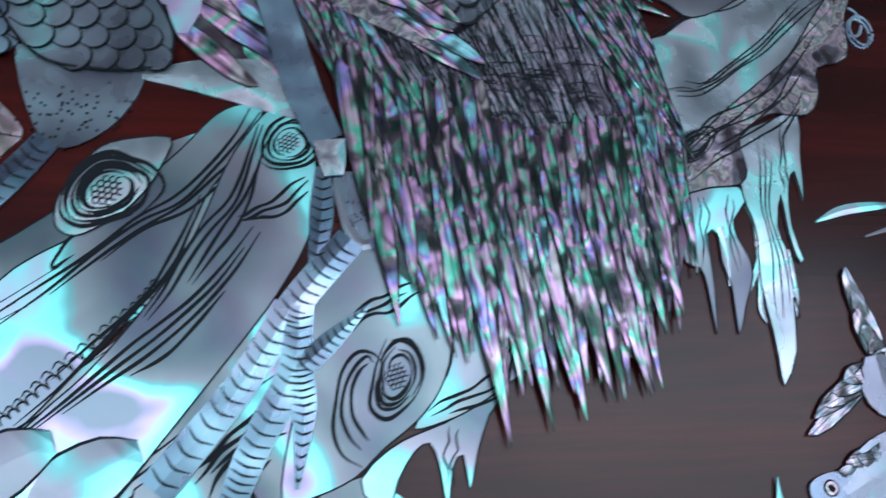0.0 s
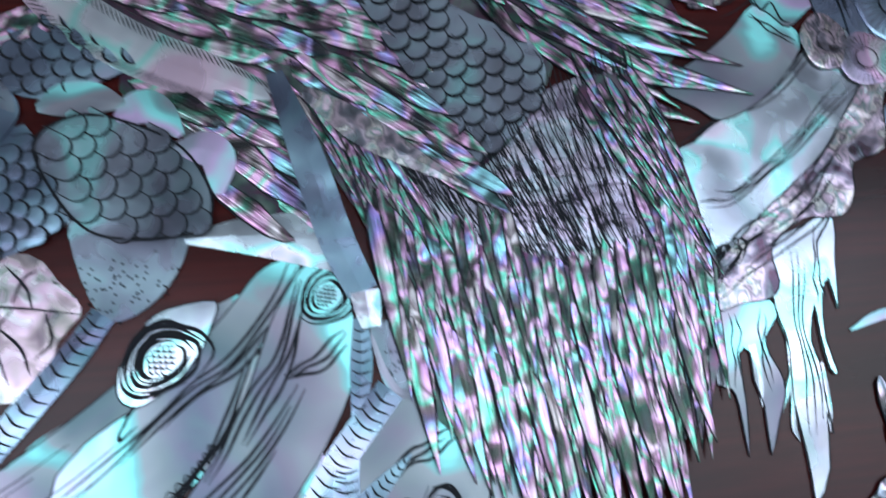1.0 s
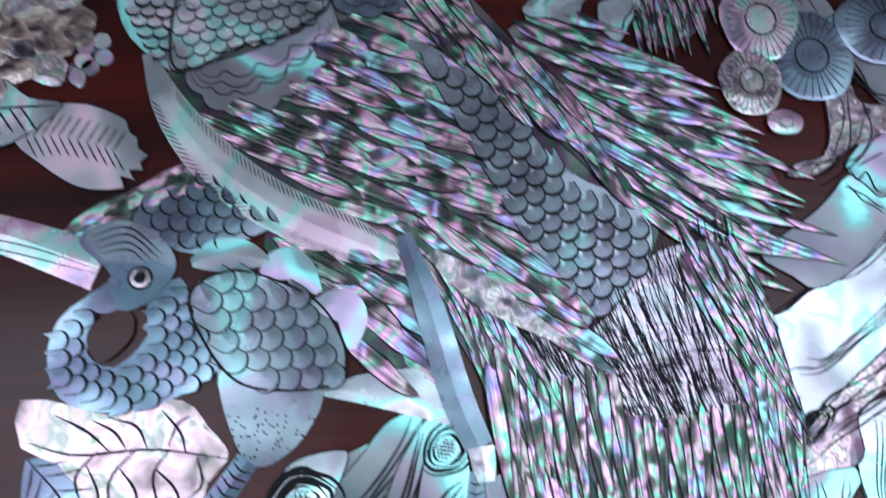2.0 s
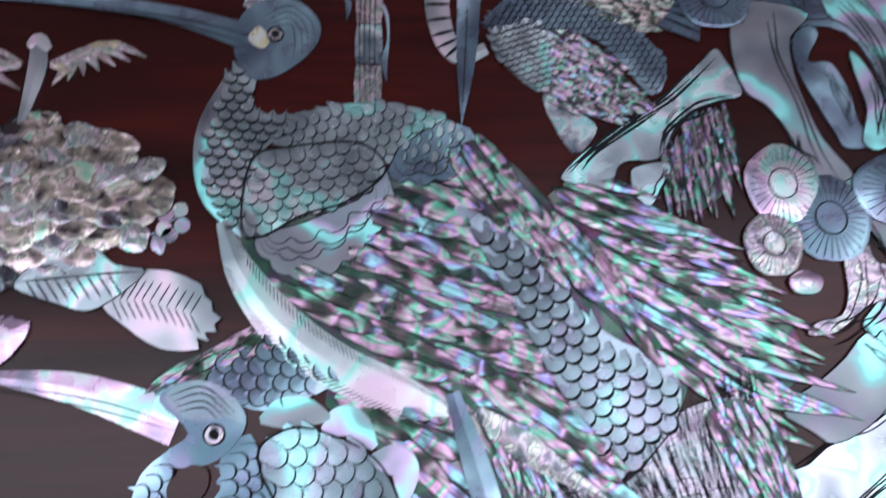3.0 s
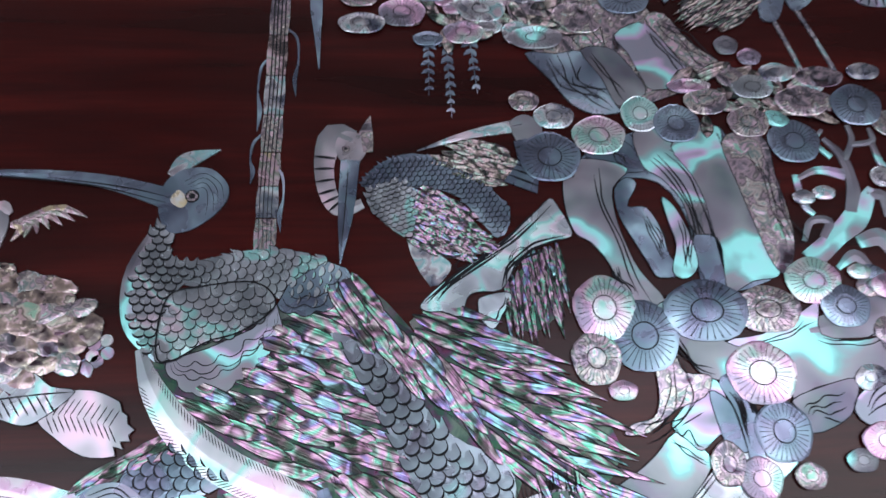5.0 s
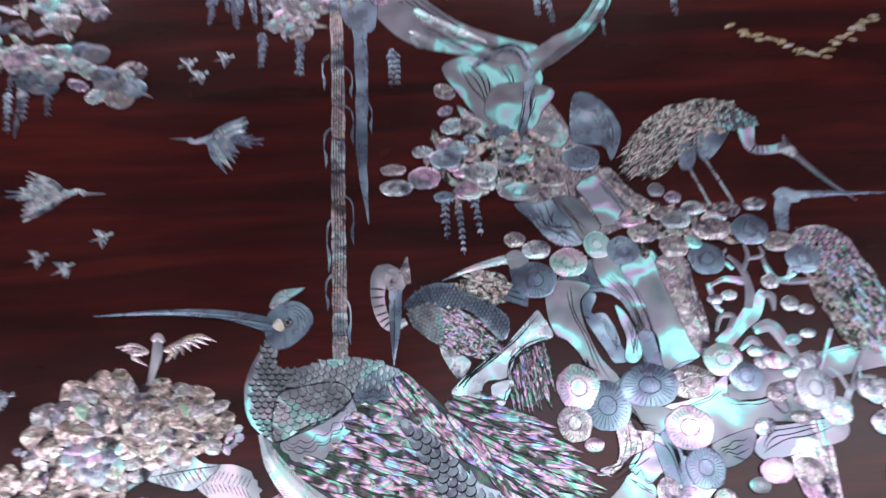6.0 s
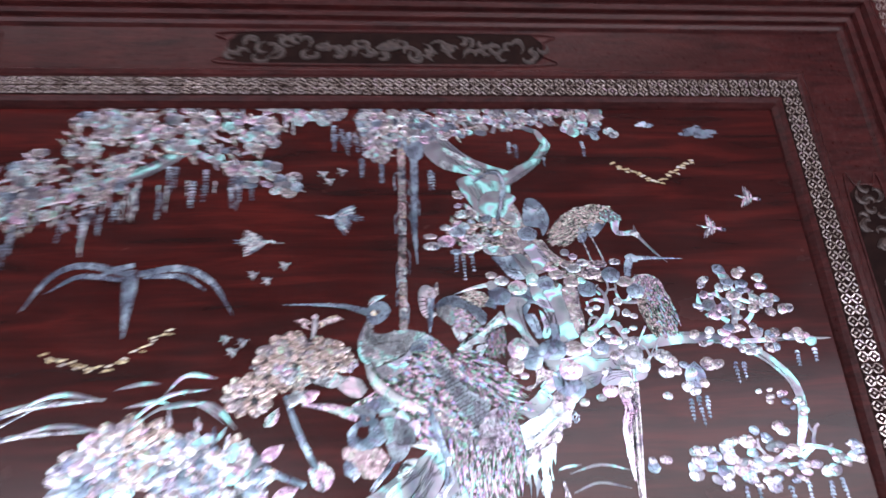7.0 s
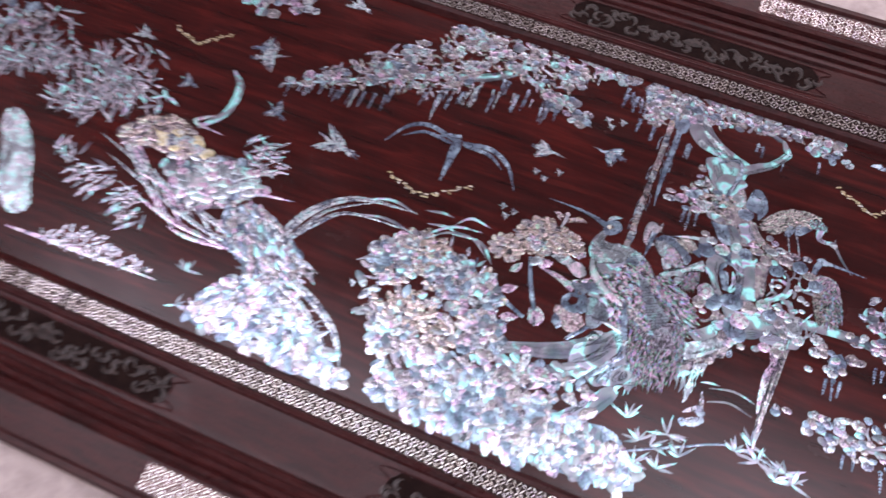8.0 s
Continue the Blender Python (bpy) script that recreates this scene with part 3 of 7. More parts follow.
def flyer(q, span, heading, label, material=None, wings=(0.9, -0.75), legs=True, group="flying birds"):
    """A small bird on the wing: body, neck and bill, two fanned wings, a tail and trailing legs."""
    mat = material or shell_blue
    t = thing("flying_bird", label, "bird inlay", group)
    q = np.array(q, float)
    u = np.array((math.cos(heading), math.sin(heading)))
    v = np.array((-u[1], u[0]))
    s = span / 2
    stroke_part("body", [q - u * s * 0.35, q, q + u * s * 0.35], (s * 0.08, s * 0.34, s * 0.12), mat, t, 2, 8)
    stroke_part("neck", [q + u * s * 0.3, q + u * s * 0.5 + v * s * 0.06, q + u * s * 0.62], (s * 0.13, s * 0.09, s * 0.12), mat, t, 3, 6)
    stroke_part("bill", [q + u * s * 0.6, q + u * s * 1.0], (s * 0.07, 0.2), shell_sheet, t, 3, 3)
    if legs:
        for k in (-1, 1):
            stroke_part("leg", [q - u * s * 0.3, q - u * s * 0.85 + v * s * 0.07 * k], (s * 0.05, s * 0.03), shell_blue, t, 1, 3)
    for k in range(4):
        stroke_part("tail_feather", [q - u * s * 0.25, q - u * s * 0.62 + v * s * 0.09 * (k - 1.5)], (s * 0.10, s * 0.10, s * 0.02), mat, t, 2 + 0.3 * k, 4)
    for w in wings:
        side = math.copysign(1, w)
        for k in range(5):
            a = heading + side * (abs(w) * 1.5 + 0.075 * k)
            root = q + u * s * (0.2 - 0.09 * k) + v * side * s * 0.05
            tip = root + np.array((math.cos(a), math.sin(a))) * s * (0.82, 0.72, 0.58, 0.44, 0.32)[k]
            stroke_part("wing_feather", [root, (root + tip) / 2 + u * s * 0.05, tip], (s * 0.12, s * 0.17, s * 0.11, s * 0.02), feathers_mat if k % 2 else mat, t, 3 + 0.4 * k, 5)
    return t


feathers_mat = abalone_far


def skein(a, b, c, label):
    """A far flock in a wedge: many small curved slips along two lines."""
    t = thing("bird_flock", label, "bird inlay", "far flocks")
    for p, q, n in ((a, b, 9), (b, c, 10)):
        p, q = np.array(p), np.array(q)
        for k in range(n):
            o = p + (q - p) * k / n + np.array((rng.uniform(-2, 2), rng.uniform(-2.2, 2.2)))
            lay("slip", blade_rose, o, rng.uniform(-0.35, 0.35), 8.5, 2.6, 1.5, t)
            if k % 2:
                lay("slip", blade_rose, o + np.array((1.5, -3.2)), rng.uniform(-0.3, 0.3), 6.5, 2.2, 1.5, t)
    return t


blade_rose = local_piece("slip", [(0, 0), (0.5, 0.14), (1, -0.05)], (0.1, 0.8, 1.0, 0.7, 0.1), gold_shell, 5)


def cloud(q, width, label):
    t = thing("cloud", label, "cloud inlay", "clouds")
    q = np.array(q, float)
    for dx, dz, w, h in ((0, 0, 1, 0.13), (-0.1, 0.09, 0.55, 0.13), (0.12, -0.09, 0.5, 0.12), (0.0, 0.17, 0.25, 0.10), (0.28, 0.05, 0.4, 0.1), (-0.3, -0.03, 0.4, 0.1)):
        p = q + np.array((dx, dz)) * width
        stroke_part("cloud_band", [p - np.array((w * width / 2, 0)), p + np.array((0, h * 4)), p + np.array((w * width / 2, 0))], (0.3, h * width * 0.8, h * width, h * width * 0.7, 0.3), shell_blue, t, 1 + 6 * dz, 9)
    return t


def eye(parent, q, r, layer):
    for name, rad, mat, up in (("eye_ring", 1.0, ink, 0), ("iris", 0.8, abalone_grey, 0.6), ("pupil", 0.46, ink, 1.2)):
        plate_part(name, [(q[0] + r * rad * math.cos(a), q[1] + r * rad * math.sin(a)) for a in np.linspace(0, math.tau, 14, endpoint=False)], mat, parent, layer + up, 1)


def leaf(parent, pts, widths, material, layer, veins=6, name="leaf"):
    """A leaf of shell, widest below its middle, with a midrib and side veins engraved on it."""
    w = max(widths)
    widths = (0.8, w * 0.72, w, w * 0.86, w * 0.5, 0.6)
    bm = bmesh.new()
    stroke(bm, pts, widths, 26, layer, 0.3)
    ob = part(name, bm, material, parent)
    e = edges(pts, widths, 26)
    runs = [[e[0][0], e[13][0], e[25][0]]]
    for k in range(veins):
        i = 2 + int(k * 19 / veins)
        q, (q2, s2, w2) = e[i][0], e[i + 4]
        for side in (-1, 1):
            runs.append([q, q * 0.45 + q2 * 0.55 + s2 * side * w2 * 0.4, q2 + s2 * side * w2 * 0.82])
    ink_lines(ob, runs, layer + 2.4, 0.45, 6)
    return ob


def outline(parent, pts, layer, width=0.6):
    """An inked line round a piece."""
    bm = bmesh.new()
    ring_pts = closed(pts, 4)
    stroke(bm, ring_pts + ring_pts[:1], (width, width), len(ring_pts) * 2, layer, 0.02, deep=False)
    return part("outline", bm, ink, parent)


def sheet(name, pts, material, parent, layer, n=3, lines=(), width=0.5, label="", edge=0.35):
    """A flat piece of shell with an inked edge and engraved lines."""
    ob = plate_part(name, pts, material, parent, layer, n, label)
    bm = bmesh.new()
    rim = closed(pts, n)
    stroke(bm, rim + rim[:1], (edge, edge), len(rim), layer + 0.6, 0.01, deep=False)
    for run in lines:
        stroke(bm, run, (width * 0.3, width, width * 0.8, width, width * 0.2), 5 * len(run), layer + 0.7, 0.01, deep=False)
    part("engraving", bm, ink, ob, kind="stuff")
    return ob


def scallops(guide, n, bulge):
    """A line of round bays along a guide, bulging to its left."""
    line = spline(guide, n)
    out = []
    for a, b in zip(line, line[1:]):
        u = b - a
        v = np.array((-u[1], u[0])) * bulge
        out += [a, a + u * 0.25 + v * 0.8, a + u * 0.5 + v, a + u * 0.75 + v * 0.8]
    return out + [line[-1]]


def grain(guide, count, gap, seed, wob=0.25, ends=0.12):
    """Engraved lines that run beside one another along a guide, swelling apart and closing up."""
    r = random.Random(seed)
    out = []
    line = edges(guide, (1, 1), 14)
    for k in range(count):
        a, b = int(14 * ends * r.random() * k), 14 - int(14 * ends * r.random() * k)
        ph = r.uniform(0, 6)
        out.append([q + nrm * gap * (k + wob * math.sin(i * 0.9 + ph) + 0.35 * k * math.sin(i * 0.45 + seed)) for i, (q, nrm, w) in list(enumerate(line))[a:b + 1:2]])
    return out


def knot(parent, q, rx, rz, tilt, layer, seed, count=4, cells=True):
    """An engraved knot: uneven rings inside one another, thick and thin, with small cells at its heart."""
    r = random.Random(seed)
    bm = bmesh.new()
    p1, p2, q = r.uniform(0, 6), r.uniform(0, 6), np.array(q, float)
    c, d = math.cos(tilt), math.sin(tilt)

    def spot(f, a):
        e = f * (1 + 0.13 * math.sin(2 * a + p1) + 0.10 * math.sin(3 * a + p2) * f)
        x, z = rx * e * math.cos(a), rz * e * math.sin(a)
        return q + np.array((x * c - z * d, x * d + z * c))

    w = min(rx, rz) * 0.11
    for k in range(count):
        f = 1 - 0.62 * k / count
        a0 = r.uniform(0, 6)
        stroke(bm, [spot(f * (1 - 0.012 * i), a0 + i * 0.62) for i in range(11)], (w * 0.2, w, w * 1.5, w * 0.4, w * 1.2, w * 0.3), 36, layer, 0.01, deep=False)
    if cells:
        for i in range(-2, 3):
            for j in range(-2, 3):
                u, v = (i + 0.5 * (j % 2)) * 0.14, j * 0.13
                if u * u + v * v < 0.11:
                    o = q + np.array((u * rx * c - v * rz * d, u * rx * d + v * rz * c))
                    stroke(bm, [o + min(rx, rz) * 0.1 * np.array((math.cos(a), math.sin(a))) for a in np.linspace(0.4 + tilt, 4.2 + tilt, 5)], (w * 0.4, w * 0.5), 8, layer, 0.01, deep=False)
    part("knot_engraving", bm, ink, parent, kind="stuff")


def ruffle(parent, q, rx, rz, turn, layer, material, seed, name="petal", hatch=3):
    """A cupped petal with a wavy free edge, domed, with a few engraved folds."""
    r = random.Random(seed)
    c, d = math.cos(turn), math.sin(turn)
    q = np.array(q, float)
    ph = r.uniform(0, 6)

    def spot(a, f=1.0):
        e = f * (1 + 0.09 * math.sin(3 * a + ph) + (0.07 * math.sin(7 * a + ph) if math.sin(a) > 0 else 0))
        x, z = rx * e * math.cos(a), rz * e * math.sin(a)
        return q + np.array((x * c - z * d, x * d + z * c))

    n = 22
    bm = bmesh.new()
    y = lift(layer)
    heart = bm.verts.new(at(q - np.array((-d, c)) * rz * 0.3, y - 0.0005))
    loops = [[bm.verts.new(at(spot(math.tau * i / n, f), y - up)) for i in range(n)] for f, up in ((0.6, 0.0004), (0.92, 0.0001), (1.0, 0.0), (1.0, -0.0004))]
    for i in range(n):
        j = (i + 1) % n
        bm.faces.new((heart, loops[0][i], loops[0][j]))
        for a, b in zip(loops, loops[1:]):
            bm.faces.new((a[i], b[i], b[j], a[j]))
    ob = part(name, bm, material, parent)
    bm = bmesh.new()
    stroke(bm, [spot(math.tau * i / 18, 0.985) for i in range(19)], (0.3, 0.3), 40, 0, 0.01, deep=False, y=y - 0.00004)
    for k in range(hatch):
        a = math.pi / 2 + r.uniform(-1, 1)
        stroke(bm, [spot(a, 0.95), spot(a + 0.05, 0.8)], (0.35, 0.1), 3, 0, 0.01, deep=False, y=y - 0.0003)
    part("engraving", bm, ink, ob, kind="stuff")
    return ob


# ---- the large crane ----
crane = thing("crane", "large crane of iridescent shell standing on a shell tree trunk", "crane inlay", "cranes")
bill = stroke_part("bill", [(-215.1, 211.6), (-174.3, 211.1), (-143.5, 207.4), (-116.4, 199.1)], (0.4, 3.2, 5.6, 9.0), shell_blue, crane, 6, 14, "long tapering blue-grey bill", 0.8)
ink_lines(bill, [[(-192.4, 210.4), (-149.6, 205.9), (-119.4, 198.0)], [(-165.0, 209.2), (-137.3, 205.0), (-118.9, 200.5)]], 10, 0.5)
plate_part("head", [(-122.5, 199.0), (-120.5, 207.0), (-114.7, 212.1), (-104.6, 212.7), (-97.7, 207.0), (-96.4, 200.3), (-101.1, 192.9), (-109.8, 186.7), (-117.5, 186.1), (-121.4, 191.6)], shell_blue, crane, 7, 4, "pale shell head")
crown = plate_part("crown", [(-114.5, 207.0), (-111.0, 211.7), (-104.6, 212.5), (-97.9, 207.0), (-96.6, 200.3), (-101.1, 193.5), (-105.9, 191.5), (-107.0, 200.9), (-110.6, 203.9)], shell_blue, crane, 8, 4, "blue-grey crown with fine hair lines")
ink_lines(crown, [[(-113.2, 207.0), (-106.4, 210.5), (-99.7, 205.9), (-97.9, 199.5)], [(-112.0, 205.6), (-105.9, 208.4), (-101.0, 203.9), (-100.0, 196.9)], [(-110.7, 204.6), (-105.8, 206.4), (-102.3, 201.5), (-101.7, 194.7)], [(-109.4, 203.7), (-105.2, 203.9), (-104.0, 198.3), (-104.5, 192.7)]], 9.4, 0.25)
plate_part("cheek", [(-118.2, 199.0), (-115.2, 203.4), (-111.7, 198.9), (-113.9, 195.9)], gold_shell, crane, 9, 4, "pale yellow cheek patch")
eye(crane, (-110.0, 200.7), 2.7, 10)
stroke_part("crest", [(-119.2, 209.7), (-113.1, 216.2), (-100.6, 220.8)], (3, 7, 0.3), abalone_far, crane, 6, 8, "swept-back crest")
scales([(-122.0, 190.1), (-127.6, 177.6), (-129.9, 165.4), (-127.9, 151.7), (-121.8, 141.0), (-116.5, 137.4), (-117.3, 150.7), (-111.4, 164.3), (-97.8, 175.4), (-110.1, 174.2), (-116.4, 178.4), (-115.7, 186.1)], np.subtract((-122.9, 152.6), (-120.3, 182.3)), crane, 5, scales_bold, 4.0)
stroke_part("throat_band", [(-122.9, 187.2), (-129.3, 171.9), (-129.9, 158.1), (-126.3, 147.3), (-117.2, 137.3)], (2.5, 4.5, 5, 5, 2), shell_sheet, crane, 6, 12, "pale edge of the neck")
scales([(-111.6, 168.0), (-103.1, 174.5), (-88.9, 178.2), (-74.5, 178.6), (-60.1, 174.6), (-49.3, 168.2), (-55.7, 160.8), (-65.5, 156.3), (-77.0, 160.1), (-85.1, 165.8), (-104.4, 164.2)], np.subtract((-74.4, 164.7), (-102.9, 170.7)), crane, 6, scales_light, 4.2)
sheet("back_plate", scallops([(-75.8, 156.9), (-67.0, 153.5), (-56.4, 156.6), (-47.0, 164.8)], 4, -0.25) + [(-50.8, 170.6), (-58.0, 173.5), (-65.2, 169.4), (-72.3, 164.2)], shell_blue, crane, 10, 1, [scallops([(-74.0, 159.6), (-66.1, 156.7), (-57.2, 160.3), (-49.4, 167.7)], 3, -0.3), scallops([(-71.9, 162.0), (-65.2, 160.1), (-58.1, 164.0), (-53.5, 170.0)], 3, -0.3)], 0.5, "smooth blue-grey shoulder plate")
scales([(-116.9, 137.8), (-117.6, 149.8), (-114.4, 161.2), (-104.4, 164.0), (-86.9, 165.8), (-78.5, 162.0), (-77.0, 155.2), (-88.2, 147.0), (-100.1, 143.3), (-110.9, 137.1)], np.subtract((-105.1, 139.8), (-109.5, 161.5)), crane, 9, scales_light, 4.5)
outline(crane, [(-116.9, 137.8), (-117.6, 149.8), (-114.4, 161.2), (-104.4, 164.0), (-86.9, 165.8), (-78.5, 162.0), (-77.0, 155.2), (-88.2, 147.0), (-100.1, 143.3), (-110.9, 137.1)], 17)
band = sheet("covert_band", scallops([(-113.7, 137.0), (-107.4, 127.5), (-98.1, 124.8), (-87.4, 130.5), (-79.0, 139.0), (-74.3, 151.4)], 7, -0.22) + [(-76.1, 156.9), (-84.3, 148.0), (-99.6, 141.1)], shell_sheet, crane, 8, 1,
             [scallops([(-112.0, 135.3), (-104.2, 130.8), (-94.2, 133.2), (-84.2, 140.9), (-76.6, 151.4)], 6, -0.25), scallops([(-110.4, 137.0), (-101.1, 136.8), (-89.3, 141.8), (-79.2, 151.5)], 4, -0.3), scallops([(-111.2, 136.1), (-102.6, 133.4), (-90.9, 137.1), (-81.5, 144.7), (-75.7, 154.1)], 5, -0.25)], 0.42, "smoky scalloped band")
breast = stroke_part("breast", [(-123.5, 141.2), (-116.8, 125.7), (-104.6, 110.3), (-89.7, 99.4), (-74.2, 92.0), (-59.0, 85.4)], (3, 9, 12.5, 12.5, 12, 7), breast_shell, crane, 9, 18, "white and teal breast with a hatched edge", 1.2)
be = edges([(-123.5, 141.2), (-116.8, 125.7), (-104.6, 110.3), (-89.7, 99.4), (-74.2, 92.0), (-59.0, 85.4)], (3, 9, 12.5, 12.5, 12, 7), 60)
ink_lines(breast, [[q + s * w * k, q + s * w * k * 0.6 + (be[min(60, i + 2)][0] - q)] for i, (q, s, w) in enumerate(be) if i > 8 for k in (0.97, -0.97)], 12, 0.3, 3, "edge_hatching")
plate_part("body", [(-118.8, 134.6), (-109.6, 139.7), (-77.6, 155.6), (-50.9, 166.8), (-27.8, 147.9), (4.4, 99.7), (8.5, 88.6), (-11.1, 62.8), (-37.2, 73.6), (-61.8, 90.4), (-86.6, 99.7), (-105.6, 115.4)], smoke_ground, crane, 3, 3, "smoky ground between the feathers")
field([(-113.9, 129.8), (-99.6, 125.9), (-87.1, 132.6), (-77.6, 148.7), (-67.8, 153.8), (-52.7, 158.8), (-43.9, 142.4), (-44.3, 127.2), (-29.6, 104.5), (-25.7, 85.6), (-44.5, 90.4), (-61.8, 92.7), (-77.3, 101.3), (-93.0, 110.7), (-105.8, 121.8)], np.subtract((-45.7, 104.5), (-85.4, 120.3)), crane, 5, feathers, 22, 6.0, (12.5, 5.3), spread=0.07)
scales([(-56.3, 145.7), (-46.4, 142.4), (-35.0, 134.1), (-14.7, 109.4), (2.8, 100.5), (7.8, 90.2), (2.0, 78.5), (-12.3, 68.1), (-21.0, 82.5), (-29.9, 98.1), (-37.4, 114.1), (-46.7, 130.6)], np.subtract((-10.2, 76.3), (-40.0, 134.0)), crane, 12, scales_slate, 5.7)
field([(-49.2, 166.9), (-34.4, 151.3), (-19.7, 140.2), (-7.5, 119.3), (3.9, 103.7), (-5.0, 107.0), (-15.9, 117.5), (-35.0, 134.9), (-48.0, 145.8), (-55.2, 158.7)], np.subtract((-8.0, 111.0), (-39.5, 151.2)), crane, 13, feathers, 20, 5.2, (11, 4.4), spread=0.07)
field([(-27.7, 149.6), (-13.9, 153.8), (2.9, 146.7), (19.3, 136.5), (33.6, 122.9), (45.3, 104.6), (38.5, 90.1), (22.0, 91.7), (7.6, 98.1), (-5.8, 119.3), (-18.0, 139.4)], np.subtract((37.5, 111.2), (-6.5, 134.4)), crane, 4, plumes, 30, 4.6, (15, 4.0), bend=0.35, spread=0.06)
for tip, root in (((22.8, 136.0), (-7.7, 143.0)), ((27.7, 129.7), (-3.1, 134.5)), ((38.3, 120.1), (4.8, 126.1)), ((44.1, 109.6), (12.6, 117.7)), ((51.3, 98.1), (18.5, 107.8)), ((59.6, 90.0), (24.4, 99.7)), ((61.1, 82.0), (28.8, 93.3)), ((51.2, 83.7), (25.1, 90.1)), ((45.1, 75.1), (22.9, 83.8))):
    tip, root = np.array(tip), np.array(root)
    d = tip - root
    lay("tail_plume", plumes[int(tip[0]) % 3], root, math.atan2(d[1], d[0]), np.hypot(*d), 4.6, 9, crane, 1)
field([(-58.6, 93.5), (-46.1, 91.9), (-28.7, 88.7), (-13.9, 68.1), (-14.4, 59.9), (-26.5, 67.5), (-41.7, 78.1)], np.subtract((-17.4, 62.9), (-54.0, 90.4)), crane, 14, feathers, 24, 5.0, (13, 4.4), spread=0.06)
stroke_part("dark_flank_feather", [(-51.1, 86.9), (-33.1, 73.3), (-14.5, 61.2)], (3, 8, 5, 0.5), abalone_grey, crane, 20, 10, "smoky long flank feather")
# the skirt of hanging plumes
skirt = plate_part("skirt", [(-52.5, 86.9), (-37.1, 79.2), (-14.2, 65.5), (3.1, 79.0), (9.1, 86.4), (29.2, 88.4), (37.3, 66.9), (40.0, 42.2), (21.7, 37.4), (-2.3, 43.9), (-24.7, 47.6), (-35.6, 53.5), (-46.2, 67.9)], skirt_shell, crane, 10, 4, "lilac-grey plumage engraved with fine strokes")
bm = bmesh.new()
for k in range(900):
    a, s = rng.uniform(0, 1), rng.uniform(-0.34, 0.97)
    p0 = np.array((-51.2, 85.4)) * (1 - a) + np.array((31.9, 85.2)) * a + np.array((0, -15 * math.sin(math.pi * a) ** 2))
    p1 = np.array((-33.0, 50.6)) * (1 - a) + np.array((39.9, 40.8)) * a + np.array((0, -6 * math.sin(math.pi * a)))
    q = p0 * (1 - s) + p1 * s
    w = (p1 - p0) / np.linalg.norm(p1 - p0) * rng.uniform(7, 15)
    side = np.array((w[1], -w[0])) * 0.06
    stroke(bm, [q, q + w * 0.5 + side, q + w], (0.1, 0.34, 0.3, 0.08), 4, 11.2, 0.02, deep=False)
for k in range(46):
    q = np.array((8.9, 54.7)) + np.array((rng.gauss(0, 14), rng.gauss(0, 7)))
    stroke(bm, [q, q + np.array((4, 0.8)), q + np.array((8, 0.2))], (0.1, 0.32, 0.1), 4, 11.6, 0.02, deep=False)
tagged(part("plume_engraving", bm, ink, skirt), kind="stuff")
field([(-52.6, 85.4), (-42.9, 79.4), (-30.5, 68.9), (-24.5, 50.3), (-35.7, 52.1), (-44.9, 65.0)], np.subtract((-34.3, 50.7), (-45.7, 79.4)), crane, 13, plumes, 20, 2.6, (9, 2.6), "plume")
field([(15.1, 85.6), (32.1, 86.8), (39.8, 62.4), (41.5, 42.1), (31.1, 42.5), (24.7, 62.9)], np.subtract((38.6, 42.2), (24.9, 77.8)), crane, 14, plumes, 20, 2.8, (9, 3.0), "plume")
field([(-37.5, 65.9), (-25.3, 50.7), (-6.1, 46.5), (13.5, 40.1), (31.5, 48.7), (43.0, 47.6), (39.9, 16.2), (28.4, -0.5), (8.5, -3.8), (-4.2, -7.0), (-15.5, 2.8), (-27.0, 10.2), (-33.4, 32.8)], np.subtract((3.4, -4.8), (0.2, 41.8)), crane, 15, plumes, 26, 3.6, (12, 3.0), "plume", bend=-0.12, spread=0.07)
for tip, ll in (((-5.4, -27.3), 46), ((3.7, -24.5), 40), ((10.9, -22.6), 36), ((17.3, -19.0), 34), ((25.7, -18.2), 34), ((31.2, -5.1), 30), ((36.0, -1.5), 30), ((-31.7, 17.8), 40), ((-26.6, -2.3), 34), ((-16.3, -6.1), 34), ((-12.8, -10.2), 38), ((-22.5, 5.3), 30), ((9.1, -9.8), 34), ((-0.1, -15.3), 34), ((22.3, -10.2), 30), ((-8.0, -9.2), 32), ((-19.2, 0.5), 30)):
    tip = np.array(tip)
    lay("tail_plume", plumes[int(ll + tip[0]) % 3], tip + np.array((-ll * 0.13, ll)), math.atan2(-1, 0.13), ll, 5.0, 21, crane, -1)
# legs
stroke_part("thigh", [(-57.8, 91.8), (-51.6, 72.4), (-45.7, 51.1), (-40.5, 38.4)], (4, 7.5, 8, 7), shell_blue, crane, 22, 10, "plain blue-grey upper leg", 0.7)
stroke_part("knee", [(-40.1, 38.6), (-39.2, 30.4)], (6.5, 6, 4.0), abalone_far, crane, 23, 4, "pale knee joint")
cup = plate_part("claw_sheath", [(-39.4, 30.1), (-33.4, 31.5), (-26.9, 26.4), (-27.2, 18.8), (-32.7, 15.1), (-37.3, 20.0)], shell_scale, crane, 8, 4, "dotted blue-green sheath")
bm = bmesh.new()
for k in range(40):
    q = np.array((-33.0, 23.2)) + np.array((rng.gauss(0, 3.4), rng.gauss(-1, 2.2)))
    plate(bm, [q + 0.28 * np.array((math.cos(a), math.sin(a))) for a in np.linspace(0, math.tau, 6, endpoint=False)], 9)
part("stippling", bm, ink, cup)
